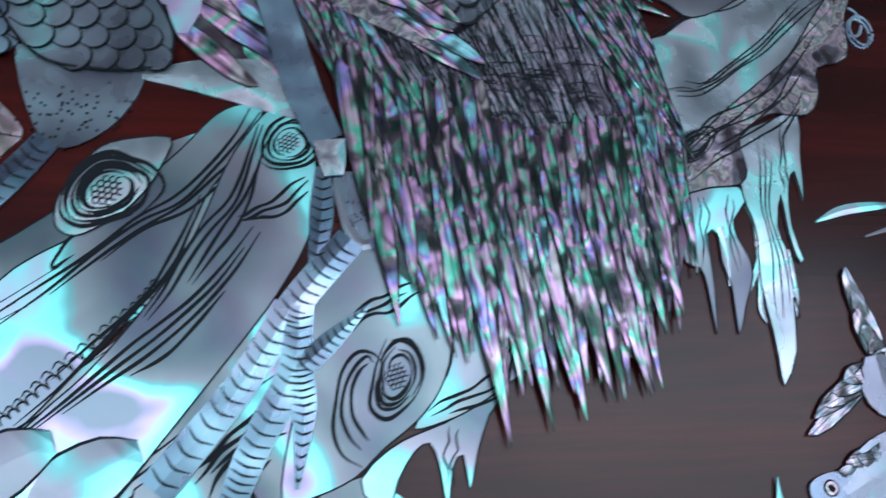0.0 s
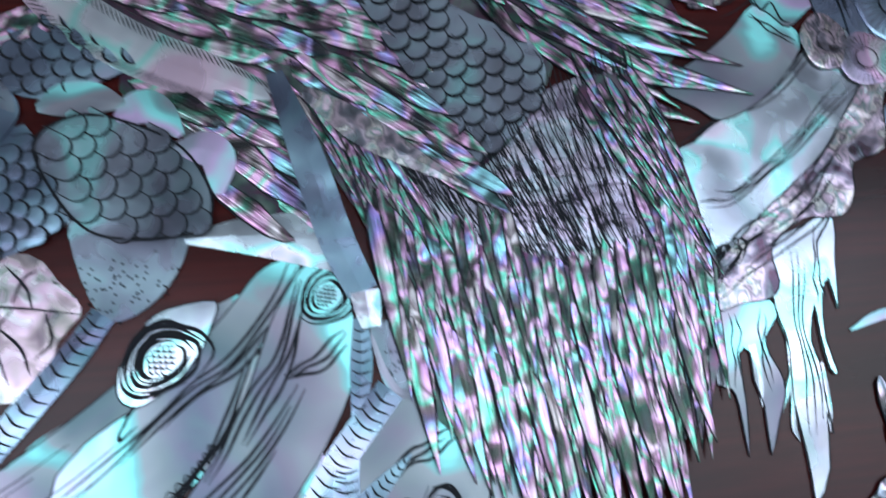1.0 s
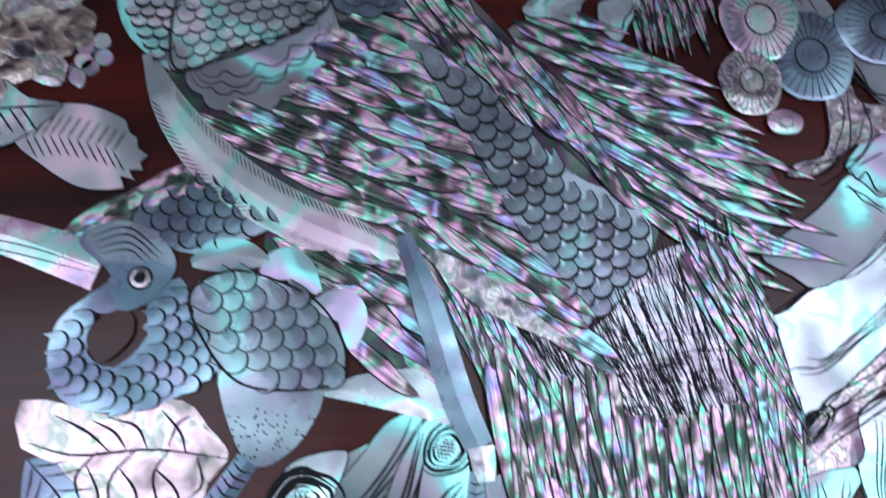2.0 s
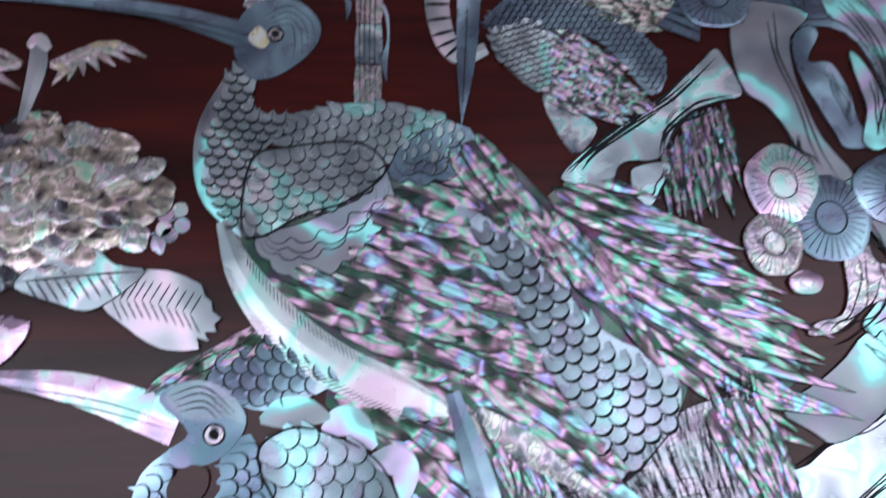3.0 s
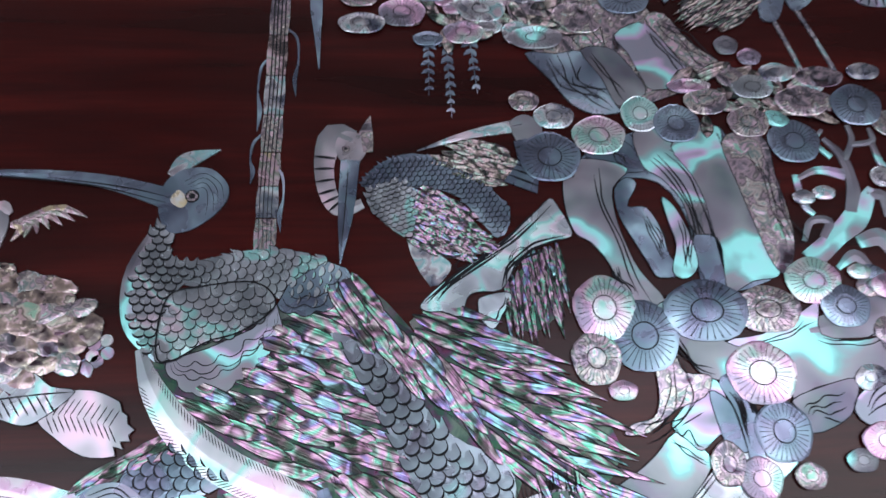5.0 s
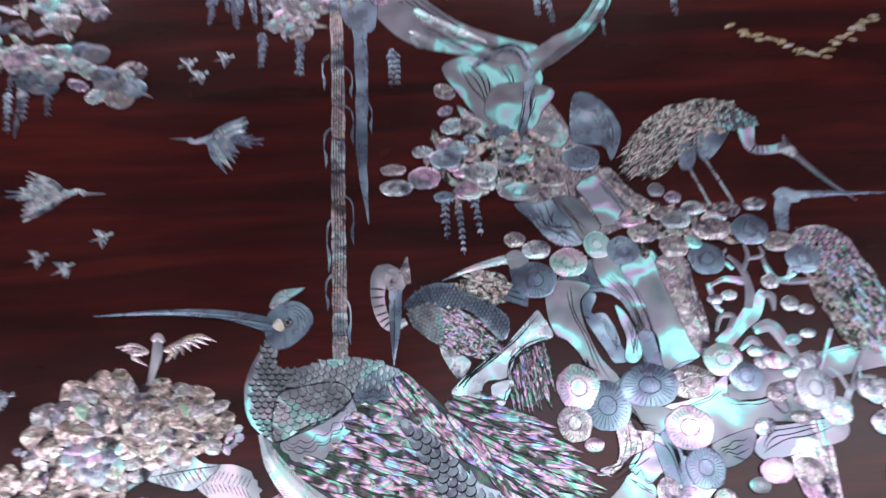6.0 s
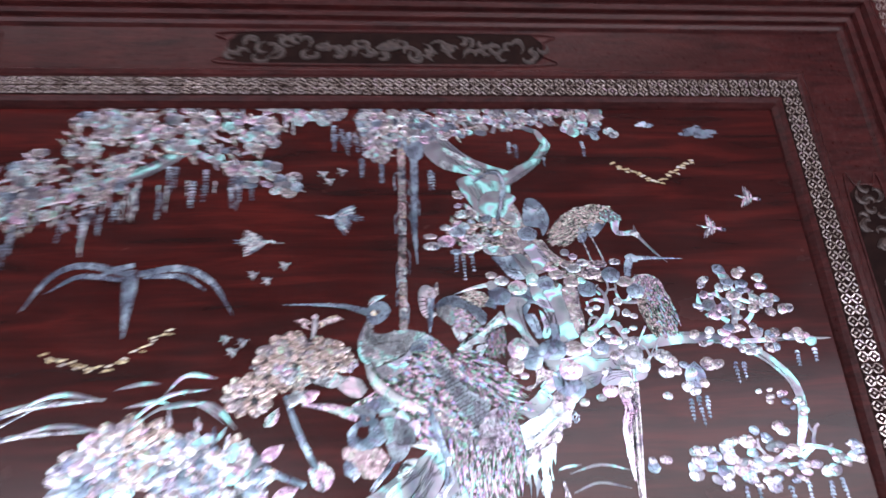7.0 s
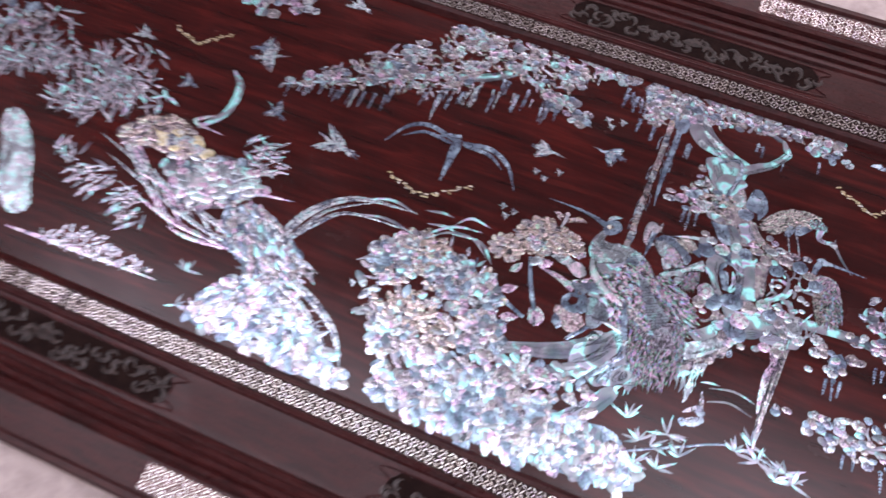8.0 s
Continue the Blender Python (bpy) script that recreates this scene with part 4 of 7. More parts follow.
stroke_part("rim", [(-39.2, 28.8), (-36.4, 18.8), (-32.7, 15.3), (-26.9, 20.7)], (0.6, 2.0, 2.4, 0.4), shell_sheet, crane, 10, 10)


def scaly_leg(parent, pts, widths, layer, count=16, name="leg"):
    ob = stroke_part(name, pts, widths, shell_blue, parent, layer, 14, "", 0.9)
    e = edges(pts, widths, count + 1)
    tagged(ink_lines(ob, [[q + s * w * 0.9, q + (e[min(i + 1, count + 1)][0] - q) * 0.35, q - s * w * 0.9] for i, (q, s, w) in enumerate(e) if 0 < i < count + 1], layer + 4.6, 0.45, 5, "leg_banding"), kind="stuff")
    return ob


scaly_leg(crane, [(-35.9, 16.6), (-47.2, 3.3), (-57.8, -13.0), (-72.2, -31.0)], (6.5, 6.5, 6.2, 7), 12, 22)
scaly_leg(crane, [(-41.5, 32.7), (-41.9, 22.5), (-43.2, 11.5)], (3, 5, 3), 10, 8)
scaly_leg(crane, [(-46.3, 2.7), (-47.8, -10.1), (-55.0, -24.6), (-58.9, -34.3)], (5.4, 6, 6, 5), 14, 18)
scaly_leg(crane, [(-32.5, 2.7), (-39.5, -3.7), (-46.7, -10.2)], (0.4, 4, 5), 15, 10, "toe")
scaly_leg(crane, [(-46.4, -9.6), (-45.7, -18.8), (-47.1, -32.1)], (5, 4.5, 0.6), 15, 12, "toe")

# ---- the crouching crane below ----
low = thing("crane", "crouching crane with its neck bent, beside the trunk", "crane inlay", "cranes")
stroke_part("bill", [(-190.5, 98.9), (-160.4, 94.5), (-132.4, 84.6)], (1.0, 8.5, 12), shell_rose, low, 6, 12, "pale straight bill", 0.9)
lb = [[(-181.5, 96.0), (-152.2, 90.7), (-132.7, 84.0)], [(-181.3, 94.5), (-154.9, 89.0), (-132.6, 82.8)]]
ink_lines(low, lb, 10.5, 0.35)
plate_part("head", [(-137.5, 90.7), (-133.4, 95.2), (-124.5, 95.9), (-116.8, 90.6), (-114.1, 84.6), (-117.4, 78.4), (-123.3, 74.1), (-132.0, 73.3), (-135.2, 77.1), (-129.4, 82.3)], shell_blue, low, 12, 4, "slate-grey head")
lowcrown = plate_part("crown", [(-136.1, 91.4), (-131.9, 95.3), (-124.5, 95.8), (-117.1, 90.9), (-115.0, 84.6), (-119.5, 86.1), (-123.9, 85.4), (-130.6, 86.2)], shell_scale, low, 13, 4, "dark crown")
ink_lines(lowcrown, [[(-134.7, 92.2), (-125.9, 94.4), (-117.4, 87.6)], [(-133.8, 90.7), (-125.8, 92.6), (-118.4, 86.7)], [(-133.0, 89.2), (-125.7, 90.6), (-119.8, 86.1)], [(-131.8, 88.0), (-125.6, 88.8), (-121.7, 85.8)]], 14.5, 0.45)
eye(low, (-122.5, 81.7), 3.1, 14)
scales([(-133.1, 78.0), (-141.0, 72.1), (-143.2, 62.7), (-139.8, 53.4), (-130.9, 49.8), (-118.3, 50.6), (-106.9, 56.1), (-103.1, 60.7), (-108.7, 71.1), (-113.0, 81.7), (-120.6, 75.6), (-120.3, 67.4), (-127.6, 60.2), (-134.2, 63.8), (-132.7, 71.8)], np.subtract((-113.5, 59.0), (-136.2, 55.9)), low, 8, scales_blue, 4.4)
plate_part("neck_gap", [(-133.9, 69.1), (-128.3, 73.8), (-123.7, 72.3), (-124.1, 66.8), (-129.6, 61.6), (-133.2, 63.7)], board_lacquer, low, 15, 4, "dark red wood inside the neck's bend")
scales([(-110.7, 76.8), (-102.3, 82.9), (-91.5, 81.2), (-79.2, 74.5), (-72.8, 63.1), (-75.0, 55.2), (-85.9, 53.5), (-97.8, 55.5), (-105.8, 64.2)], np.subtract((-79.3, 60.6), (-104.8, 76.6)), low, 13, scales_fine, 6.0)
outline(low, [(-110.7, 76.8), (-102.3, 82.9), (-91.5, 81.2), (-79.2, 74.5), (-72.8, 63.1), (-75.0, 55.2), (-85.9, 53.5), (-97.8, 55.5), (-105.8, 64.2)], 17)
scales([(-125.5, 97.0), (-115.1, 105.7), (-102.9, 109.3), (-87.5, 99.4), (-93.0, 93.5), (-106.5, 88.0), (-116.6, 89.6)], np.subtract((-117.3, 91.1), (-94.5, 103.9)), low, 6, scales_blue, 5.0)
field([(-138.7, 95.8), (-124.6, 105.0), (-105.8, 114.6), (-102.9, 109.3), (-115.1, 104.9), (-126.8, 96.3)], np.subtract((-136.0, 95.7), (-107.1, 112.3)), low, 4, feathers, 16, 4.2, (9, 3.8))
for pts in ([(-110.4, 85.2), (-101.1, 87.6), (-91.5, 85.5)], [(-93.5, 82.0), (-86.1, 84.7), (-79.2, 77.4)], [(-80.6, 74.6), (-71.7, 72.9), (-71.1, 63.1)]):
    c = stroke_part("scalloped_covert", pts, (2, 7.5, 8, 6.5, 2), shell_sheet, low, 12, 16, crown=0.15)
field([(-87.5, 97.9), (-73.6, 90.3), (-58.3, 82.6), (-51.7, 68.1), (-49.4, 56.8), (-65.8, 56.0), (-71.1, 68.6), (-82.0, 80.3), (-92.9, 89.2)], np.subtract((-54.5, 68.2), (-83.3, 87.5)), low, 6, feathers, 24, 6.4, (14, 5.6), bend=0.5, spread=0.06)
stroke_part("tail_wedge", [(-78.7, 53.0), (-64.1, 53.1), (-45.7, 50.6)], (2.0, 9, 14), shell_light, low, 7, 6, "white pointed tail feather", 0.8)
thigh = plate_part("thigh", [(-103.3, 58.7), (-92.5, 54.2), (-78.6, 53.7), (-82.6, 42.5), (-92.3, 35.8), (-98.8, 41.3)], shell_scale, low, 7, 4, "dotted blue-green thigh")
bm = bmesh.new()
for k in range(60):
    q = np.array((-92.4, 43.6)) + np.array((rng.gauss(0, 5.5), rng.gauss(0, 3.4)))
    plate(bm, [q + 0.32 * np.array((math.cos(a), math.sin(a))) for a in np.linspace(0, math.tau, 6, endpoint=False)], 8.2)
part("stippling", bm, ink, thigh)
scaly_leg(low, [(-95.9, 37.5), (-102.4, 28.7), (-112.6, 16.8), (-119.0, 8.8)], (5.5, 6, 6, 5), 6, 14)

# ---- the trunk under the cranes ----
log = thing("fallen_tree", "broad trunk of pale shell with black engraved knots and grain", "tree inlay")
sheet("trunk_sheet", [(-106.0, 0.7), (-101.2, 9.1), (-95.8, 13.5), (-90.1, 16.9), (-84.4, 21.5), (-77.5, 28.8), (-70.2, 36.4), (-63.7, 44.3), (-58.1, 47.2), (-54.0, 46.7), (-56.2, 39.3), (-60.6, 32.8), (-65.4, 25.3), (-69.4, 14.6), (-74.2, 6.6), (-80.8, -2.0), (-88.0, -10.2), (-94.8, -17.9), (-103.1, -25.2)], shell_sheet, log, 2, 3,
      grain([(-56.3, 46.2), (-59.7, 39.9), (-65.1, 32.7), (-70.9, 25.8), (-78.1, 21.0), (-85.9, 14.6), (-94.3, 7.9), (-104.1, 0.1)], 4, 1.4, 1) + grain([(-64.9, 25.9), (-68.9, 15.7), (-73.3, 7.7), (-79.9, -0.4), (-87.2, -8.7), (-96.6, -18.3)], 2, -1.2, 2) + grain([(-85.3, 20.9), (-91.0, 15.7), (-92.7, 11.2), (-88.9, 13.5)], 1, 1, 3), 0.75)
sheet("trunk_sheet", [(-61.2, 32.8), (-56.8, 40.6), (-52.2, 46.1), (-46.3, 45.0), (-43.4, 37.1), (-42.9, 28.1), (-44.7, 16.9), (-50.9, 5.2), (-57.2, -3.7), (-65.2, -14.2), (-72.7, -24.0), (-78.9, -32.3), (-87.3, -41.8), (-100.9, -45.0), (-102.7, -28.9), (-93.1, -17.0), (-85.2, -9.3), (-77.0, 1.1), (-70.3, 11.1), (-65.8, 20.5)], shell_sheet, log, 3, 3,
      grain([(-55.1, 42.6), (-57.3, 32.9), (-60.5, 26.0), (-66.3, 18.1), (-71.2, 8.8), (-76.0, 1.1)], 4, 1.3, 4) + grain([(-55.4, 19.3), (-61.8, 11.0), (-68.9, 3.2), (-74.8, -2.2), (-81.5, -7.3), (-88.6, -14.2), (-98.0, -22.6)], 4, 1.3, 5) + grain([(-45.2, 30.6), (-51.0, 26.1), (-55.4, 23.0), (-58.8, 21.7)], 3, 1.4, 6), 0.8)
burl = sheet("knot_burl", [(-92.9, 19.7), (-92.6, 26.1), (-89.2, 31.0), (-86.9, 35.3), (-82.2, 37.9), (-72.5, 38.8), (-73.9, 32.5), (-76.3, 27.6), (-80.3, 22.7), (-84.2, 19.8), (-89.2, 17.4)], shell_light, log, 5, 3, label="pale knot burl")
knot(burl, (-83.7, 26.9), 10.5, 7.5, 0.8, 6.2, 5, 5)
knot(log, (-48.4, 38.3), 8, 5.5, 0.7, 4.2, 6, 4)
bm = bmesh.new()
for q, p in zip(spline([(-72.2, 7.7), (-77.0, 1.1), (-84.5, -6.2), (-92.5, -13.1), (-98.5, -18.2)], 17), spline([(-72.2, 7.7), (-77.0, 1.1), (-84.5, -6.2), (-92.5, -13.1), (-98.5, -18.2)], 17)[1:]):
    u = p - q
    v = np.array((-u[1], u[0])) * -0.7
    stroke(bm, [q, q + u * 0.2 + v, q + u * 0.8 + v, p], (0.25, 0.45, 0.25), 8, 3.8, 0.01, deep=False)
    stroke(bm, [q + v * 0.4, q + u * 0.4 + v * 1.8, q + u + v * 1.5], (0.2, 0.4, 0.2), 6, 3.8, 0.01, deep=False)
part("scalloped_line", bm, ink, log, kind="stuff")
sheet("trunk_sheet", [(-76.1, -32.5), (-69.7, -26.1), (-62.1, -18.4), (-55.0, -10.3), (-48.7, -3.9), (-43.3, -4.1), (-45.0, -15.0), (-47.7, -25.3), (-49.7, -34.2), (-59.6, -40.3)], shell_sheet, log, 2, 3, grain([(-50.8, -14.7), (-56.0, -18.7), (-60.9, -23.6), (-66.7, -28.2)], 4, 1.6, 7) + grain([(-52.8, -20.9), (-57.8, -28.8), (-59.7, -33.6)], 3, 1.8, 8), 1.0)
sheet("trunk_sheet", [(-45.4, -5.1), (-44.8, 5.1), (-42.5, 14.5), (-33.8, 17.6), (-26.8, 15.5), (-21.0, 10.8), (-16.9, 1.1), (-16.2, -7.1), (-19.0, -14.9), (-23.9, -20.7), (-30.7, -25.7), (-36.2, -30.6), (-43.6, -33.6), (-49.7, -34.2), (-48.7, -23.2), (-46.6, -14.9)], shell_sheet, log, 4, 3,
      grain([(-30.1, -8.9), (-33.3, -6.6), (-37.9, -9.8), (-40.2, -17.3), (-39.3, -24.7), (-35.1, -29.1)], 3, 1.8, 9) + grain([(-38.9, -4.2), (-33.1, 0.2), (-27.3, 1.9), (-21.3, 5.9)], 3, 1.3, 10), 0.8)
knot(log, (-27.4, -11.8), 8.0, 5.8, 1.2, 5.2, 8, 4)
sheet("trunk_sheet", [(-26.8, 15.1), (-18.4, 14.5), (-7.9, 8.2), (0.1, 0.8), (9.9, -0.6), (11.0, -2.5), (1.5, -9.9), (-5.0, -14.3), (-12.4, -18.7), (-18.2, -21.0), (-24.5, -22.1), (-20.2, -16.0), (-16.3, -9.4), (-16.7, -0.1)], shell_sheet, log, 3, 3,
      grain([(-3.5, -5.1), (-7.0, -10.8), (-10.8, -14.1), (-16.8, -16.1), (-21.5, -19.2)], 3, 1.5, 11), 0.7)
sheet("trunk_moss", [(-35.2, -31.1), (-29.6, -25.8), (-24.0, -23.2), (-18.3, -21.3), (-12.3, -18.5), (-5.6, -15.4), (-9.2, -20.3), (-12.1, -27.2), (-14.1, -34.0), (-15.1, -27.6), (-17.4, -30.1), (-18.7, -37.8), (-19.9, -29.5), (-21.6, -25.1), (-24.7, -26.6), (-28.1, -31.6), (-30.1, -37.0), (-33.2, -35.8)], shell_sheet, log, 2, 2, grain([(-17.2, -22.1), (-18.6, -26.9), (-18.5, -33.2)], 2, 1.6, 12), 0.45)
for pts, w in (([(-52.6, 36.7), (-113.6, -6.2), (-188.9, -32.8), (-260.4, -48.7)], (28, 26, 18, 8)), ([(-49.8, 2.4), (-117.5, -42.9), (-205.0, -79.1), (-261.6, -128.4)], (26, 24, 20, 8)), ([(-30.4, -32.7), (-75.2, -93.2), (-145.3, -147.0)], (22, 28, 12))):
    bark(log, pts, w, shell_sheet, 0, 5, int(w[0] * 7))

# ---- the living tree: lower trunk with its fringe and hanging moss ----
tree = thing("pine_tree", "gnarled old pine of blue and pink shell with round needle clusters", "tree inlay")
sheet("trunk_sheet", [(30.3, 79.8), (39.4, 69.1), (52.0, 76.9), (64.5, 82.0), (79.8, 96.6), (93.6, 108.7), (108.4, 115.2), (111.8, 100.1), (95.2, 84.3), (80.8, 64.7), (67.5, 55.5), (55.6, 48.1), (42.1, 38.2), (37.3, 34.9), (28.8, 46.4)], shell_light, tree, 2, 3,
      grain([(43.8, 53.6), (52.2, 54.7), (60.8, 60.9), (71.3, 68.0), (82.1, 76.8), (95.8, 87.5)], 4, 1.1, 21) + grain([(37.9, 69.1), (49.5, 75.9), (62.7, 80.8), (73.7, 89.2), (81.4, 96.6)], 2, -1.2, 22), 0.55)
sheet("trunk_sheet", [(50.0, 94.0), (58.1, 100.2), (65.6, 107.4), (72.3, 104.0), (77.6, 97.5), (72.0, 88.8), (62.6, 80.5), (51.8, 75.9), (45.5, 79.4), (37.2, 85.7)], shell_sheet, tree, 3, 3, grain([(64.4, 104.9), (70.1, 100.8), (75.8, 96.7)], 2, -1.0, 23), 0.5)
sheet("trunk_sheet", [(64.9, 109.9), (70.5, 116.7), (76.5, 125.4), (83.8, 125.6), (87.1, 116.3), (88.9, 110.2), (81.2, 105.8), (74.5, 100.9), (70.3, 104.4)], shell_sheet, tree, 4, 3, [[(65.8, 109.9), (67.9, 106.1), (70.9, 108.1), (72.8, 103.3), (75.2, 102.1)]], 0.6)
sheet("trunk_sheet", [(80.4, 121.7), (87.0, 118.1), (90.0, 109.3), (90.9, 100.0), (84.2, 102.7), (81.9, 109.5)], shell_blue, tree, 5, 3)
fringe = sheet("bark_fringe", [(37.2, 27.3), (39.9, 35.1), (47.7, 42.6), (56.6, 50.4), (67.6, 58.7), (77.2, 66.4), (86.4, 77.9), (95.7, 88.2), (99.4, 85.8), (96.3, 78.6), (94.1, 66.6), (84.6, 63.1), (83.4, 56.2), (80.1, 50.5), (75.0, 49.1), (68.0, 49.3), (58.5, 42.9), (58.8, 34.0), (55.8, 30.4), (48.3, 29.5)], abalone_grey, tree, 6, 3,
      grain([(39.6, 33.7), (48.0, 44.1), (58.2, 50.5), (68.8, 57.1), (79.1, 67.4), (92.4, 81.8)], 7, -1.5, 24, 0.5), 0.55)
knot(fringe, (46.7, 40.8), 6.5, 3.6, 0.8, 7.2, 9, 5, False)
sheet("moss_sheet", [(38.5, 26.6), (47.6, 29.5), (55.7, 30.0), (56.8, 26.1), (52.9, 21.5), (53.2, 17.1), (55.0, 13.0), (55.4, 8.3), (52.6, 2.1), (49.3, -5.2), (49.6, 5.7), (48.2, 11.4), (48.3, 18.1), (45.7, 18.1), (45.3, 6.4), (43.9, -5.1), (43.5, 5.8), (42.4, 10.1), (39.1, 11.4), (39.2, 19.7)], shell_sheet, tree, 3, 2, grain([(45.0, 27.4), (44.4, 19.8), (43.5, 10.4)], 2, 1.5, 25) + grain([(52.5, 28.2), (51.2, 19.8), (51.7, 9.0)], 2, 1.2, 26), 0.4, "pale sheet of hanging moss")
sheet("moss_sheet", [(57.8, 42.1), (66.8, 47.4), (75.9, 49.6), (74.3, 38.8), (72.6, 26.7), (71.6, 34.3), (69.1, 29.9), (67.9, 19.9), (69.3, 11.8), (67.5, 12.7), (66.7, 21.0), (66.7, 28.1), (64.1, 19.9), (65.2, 14.3), (64.9, 6.2), (65.3, -2.0), (64.6, 2.9), (62.8, -9.4), (58.2, -16.9), (57.9, -11.7), (57.8, -5.4), (57.0, 6.3), (58.2, 17.1), (57.8, 22.6), (56.6, 28.3)], shell_light, tree, 4, 2, grain([(63.3, 41.5), (61.4, 28.3), (61.1, 14.3), (59.5, -1.6)], 3, 1.4, 27) + grain([(70.5, 46.3), (68.2, 35.7), (67.7, 28.4)], 2, 1.4, 28), 0.45, "bright sheet of hanging moss")
for pts in ([(58.9, 19.8), (57.7, 10.3), (56.0, 1.0), (56.7, -2.9)], [(57.8, 25.4), (59.3, 17.1), (56.9, 10.3), (53.5, 3.7)], [(65.1, 14.3), (65.8, 6.2), (64.6, -1.7)], [(49.1, 19.8), (49.9, 13.0), (49.1, 5.7)]):
    stroke_part("drip", pts, (2.0, 1.4, 0.9, 1.2, 0.15), shell_light, tree, 3, 14, crown=0.1)
for q in ((98.1, 77.8), (99.8, 74.5), (100.9, 75.4)):
    bm = bmesh.new()
    stroke(bm, [(q[0] + 3.4 * math.cos(a), q[1] + 4.4 * math.sin(a)) for a in np.linspace(0, 6.1, 9)], (0.8, 0.8), 24, 3, 0.2)
    part("tendril", bm, shell_blue, tree)


# ---- the tree's upper trunk, branches and needle clusters ----
sheet("trunk_sheet", [(-77.8, 470.7), (-45.9, 470.0), (-23.8, 433.1), (3.1, 405.5), (32.9, 390.3), (55.3, 381.7), (54.7, 362.3), (31.0, 370.3), (1.1, 378.4), (-26.5, 386.0), (-46.0, 403.2), (-68.0, 440.7)], shell_sheet, tree, 3, 3, grain([(-46.6, 453.3), (-27.1, 420.3), (2.3, 394.3), (37.1, 379.8)], 3, 3.0, 31), 1.0)
sheet("trunk_sheet", [(-77.2, 448.7), (-52.2, 443.5), (-52.7, 403.4), (-65.0, 401.2), (-74.9, 412.1)], shell_blue, tree, 4, 3)
sheet("trunk_sheet", [(-11.9, 367.4), (0.9, 376.0), (26.6, 378.3), (53.3, 363.5), (47.1, 339.0), (37.3, 312.1), (25.0, 307.0), (11.6, 322.0), (-1.4, 345.3)], shell_sheet, tree, 4, 3, grain([(0.2, 367.0), (13.2, 340.2), (28.4, 316.9)], 4, 3.0, 32) + grain([(28.1, 366.1), (33.7, 345.3), (33.0, 328.0)], 2, 2.5, 33), 1.0)
stroke_part("cut_branch", [(-26.4, 415.8), (-7.5, 402.1), (19.6, 386.4)], (5, 8, 4), shell_light, tree, 7, 10, "bright cut branch", 0.4)
stroke_part("cut_branch", [(-30.9, 398.4), (-23.7, 390.2), (-16.3, 385.7)], (3, 11, 4), shell_light, tree, 7, 8, "bright cut branch", 0.4)
bark(tree, [(44.9, 356.7), (40.0, 333.5), (31.0, 308.4)], (7, 6, 4), shell_blue, 6, 2, 34, name="twig")
bark(tree, [(7.8, 366.8), (24.1, 378.3), (39.6, 379.7), (47.5, 356.6)], (3, 7, 8, 5), shell_blue, 7, 2, 35, name="twig")
sheet("trunk_ground", [(14.8, 323.3), (38.8, 352.6), (58.5, 333.3), (70.1, 304.1), (82.4, 284.7), (95.4, 254.5), (79.3, 243.8), (58.5, 237.6), (45.1, 243.4), (30.1, 263.0), (17.8, 286.5)], abalone_grey, tree, 1, 3, grain([(22.9, 312.4), (37.7, 280.9), (52.4, 257.4), (67.7, 242.6)], 5, 3.0, 62, 0.5), 0.6)
sheet("burl", [(69.5, 339.8), (78.5, 344.2), (87.7, 338.4), (94.7, 327.0), (97.8, 314.9), (94.5, 303.5), (87.7, 292.5), (84.4, 303.1), (73.2, 305.1), (64.9, 310.7)], shell_blue, tree, 6, 3, grain([(74.4, 336.7), (87.3, 329.0), (92.5, 316.1), (89.1, 300.1)], 4, -2.0, 36), 0.6, "dark slate burl")
sheet("cut_branch", [(39.2, 310.2), (45.6, 322.6), (54.4, 325.0), (63.3, 317.9), (63.8, 311.4), (58.0, 303.7), (49.2, 305.7)], shell_light, tree, 7, 3, [[(44.6, 318.3), (53.4, 315.9), (62.2, 313.2)]], 0.6, "bright cut end")
sheet("cut_branch", [(-4.4, 338.4), (6.3, 330.0), (18.2, 320.3), (25.3, 311.6), (27.0, 304.5), (19.5, 306.8), (8.2, 315.6), (-0.6, 326.5)], shell_light, tree, 7, 3, grain([(17.5, 319.6), (21.4, 312.4), (24.5, 306.0)], 4, 1.3, 37), 0.5, "bright cut end")
sheet("trunk_sheet", [(23.3, 352.9), (48.2, 352.4), (59.8, 344.6), (48.9, 329.9), (40.7, 310.2), (32.9, 306.8), (20.5, 319.6), (12.6, 334.3)], shell_sheet, tree, 5, 3, grain([(44.7, 348.6), (38.2, 330.1), (34.7, 310.3)], 3, 2.0, 38), 0.7)
sheet("trunk_sheet", [(23.3, 266.4), (36.2, 266.1), (47.8, 267.3), (55.0, 254.8), (59.6, 241.3), (61.9, 237.5), (50.0, 236.7), (40.7, 242.0), (33.4, 252.9)], shell_blue, tree, 4, 3, grain([(31.5, 262.9), (38.7, 249.9), (48.1, 244.9), (57.1, 237.7)], 6, 2.0, 39, 0.4), 0.7)
sheet("trunk_sheet", [(47.3, 268.0), (59.7, 269.3), (67.3, 260.9), (73.4, 248.8), (69.2, 243.5), (60.3, 240.7), (54.9, 254.2)], shell_sheet, tree, 5, 3, grain([(50.5, 265.6), (57.8, 254.1), (63.5, 242.8)], 2, 1.6, 40), 0.7)
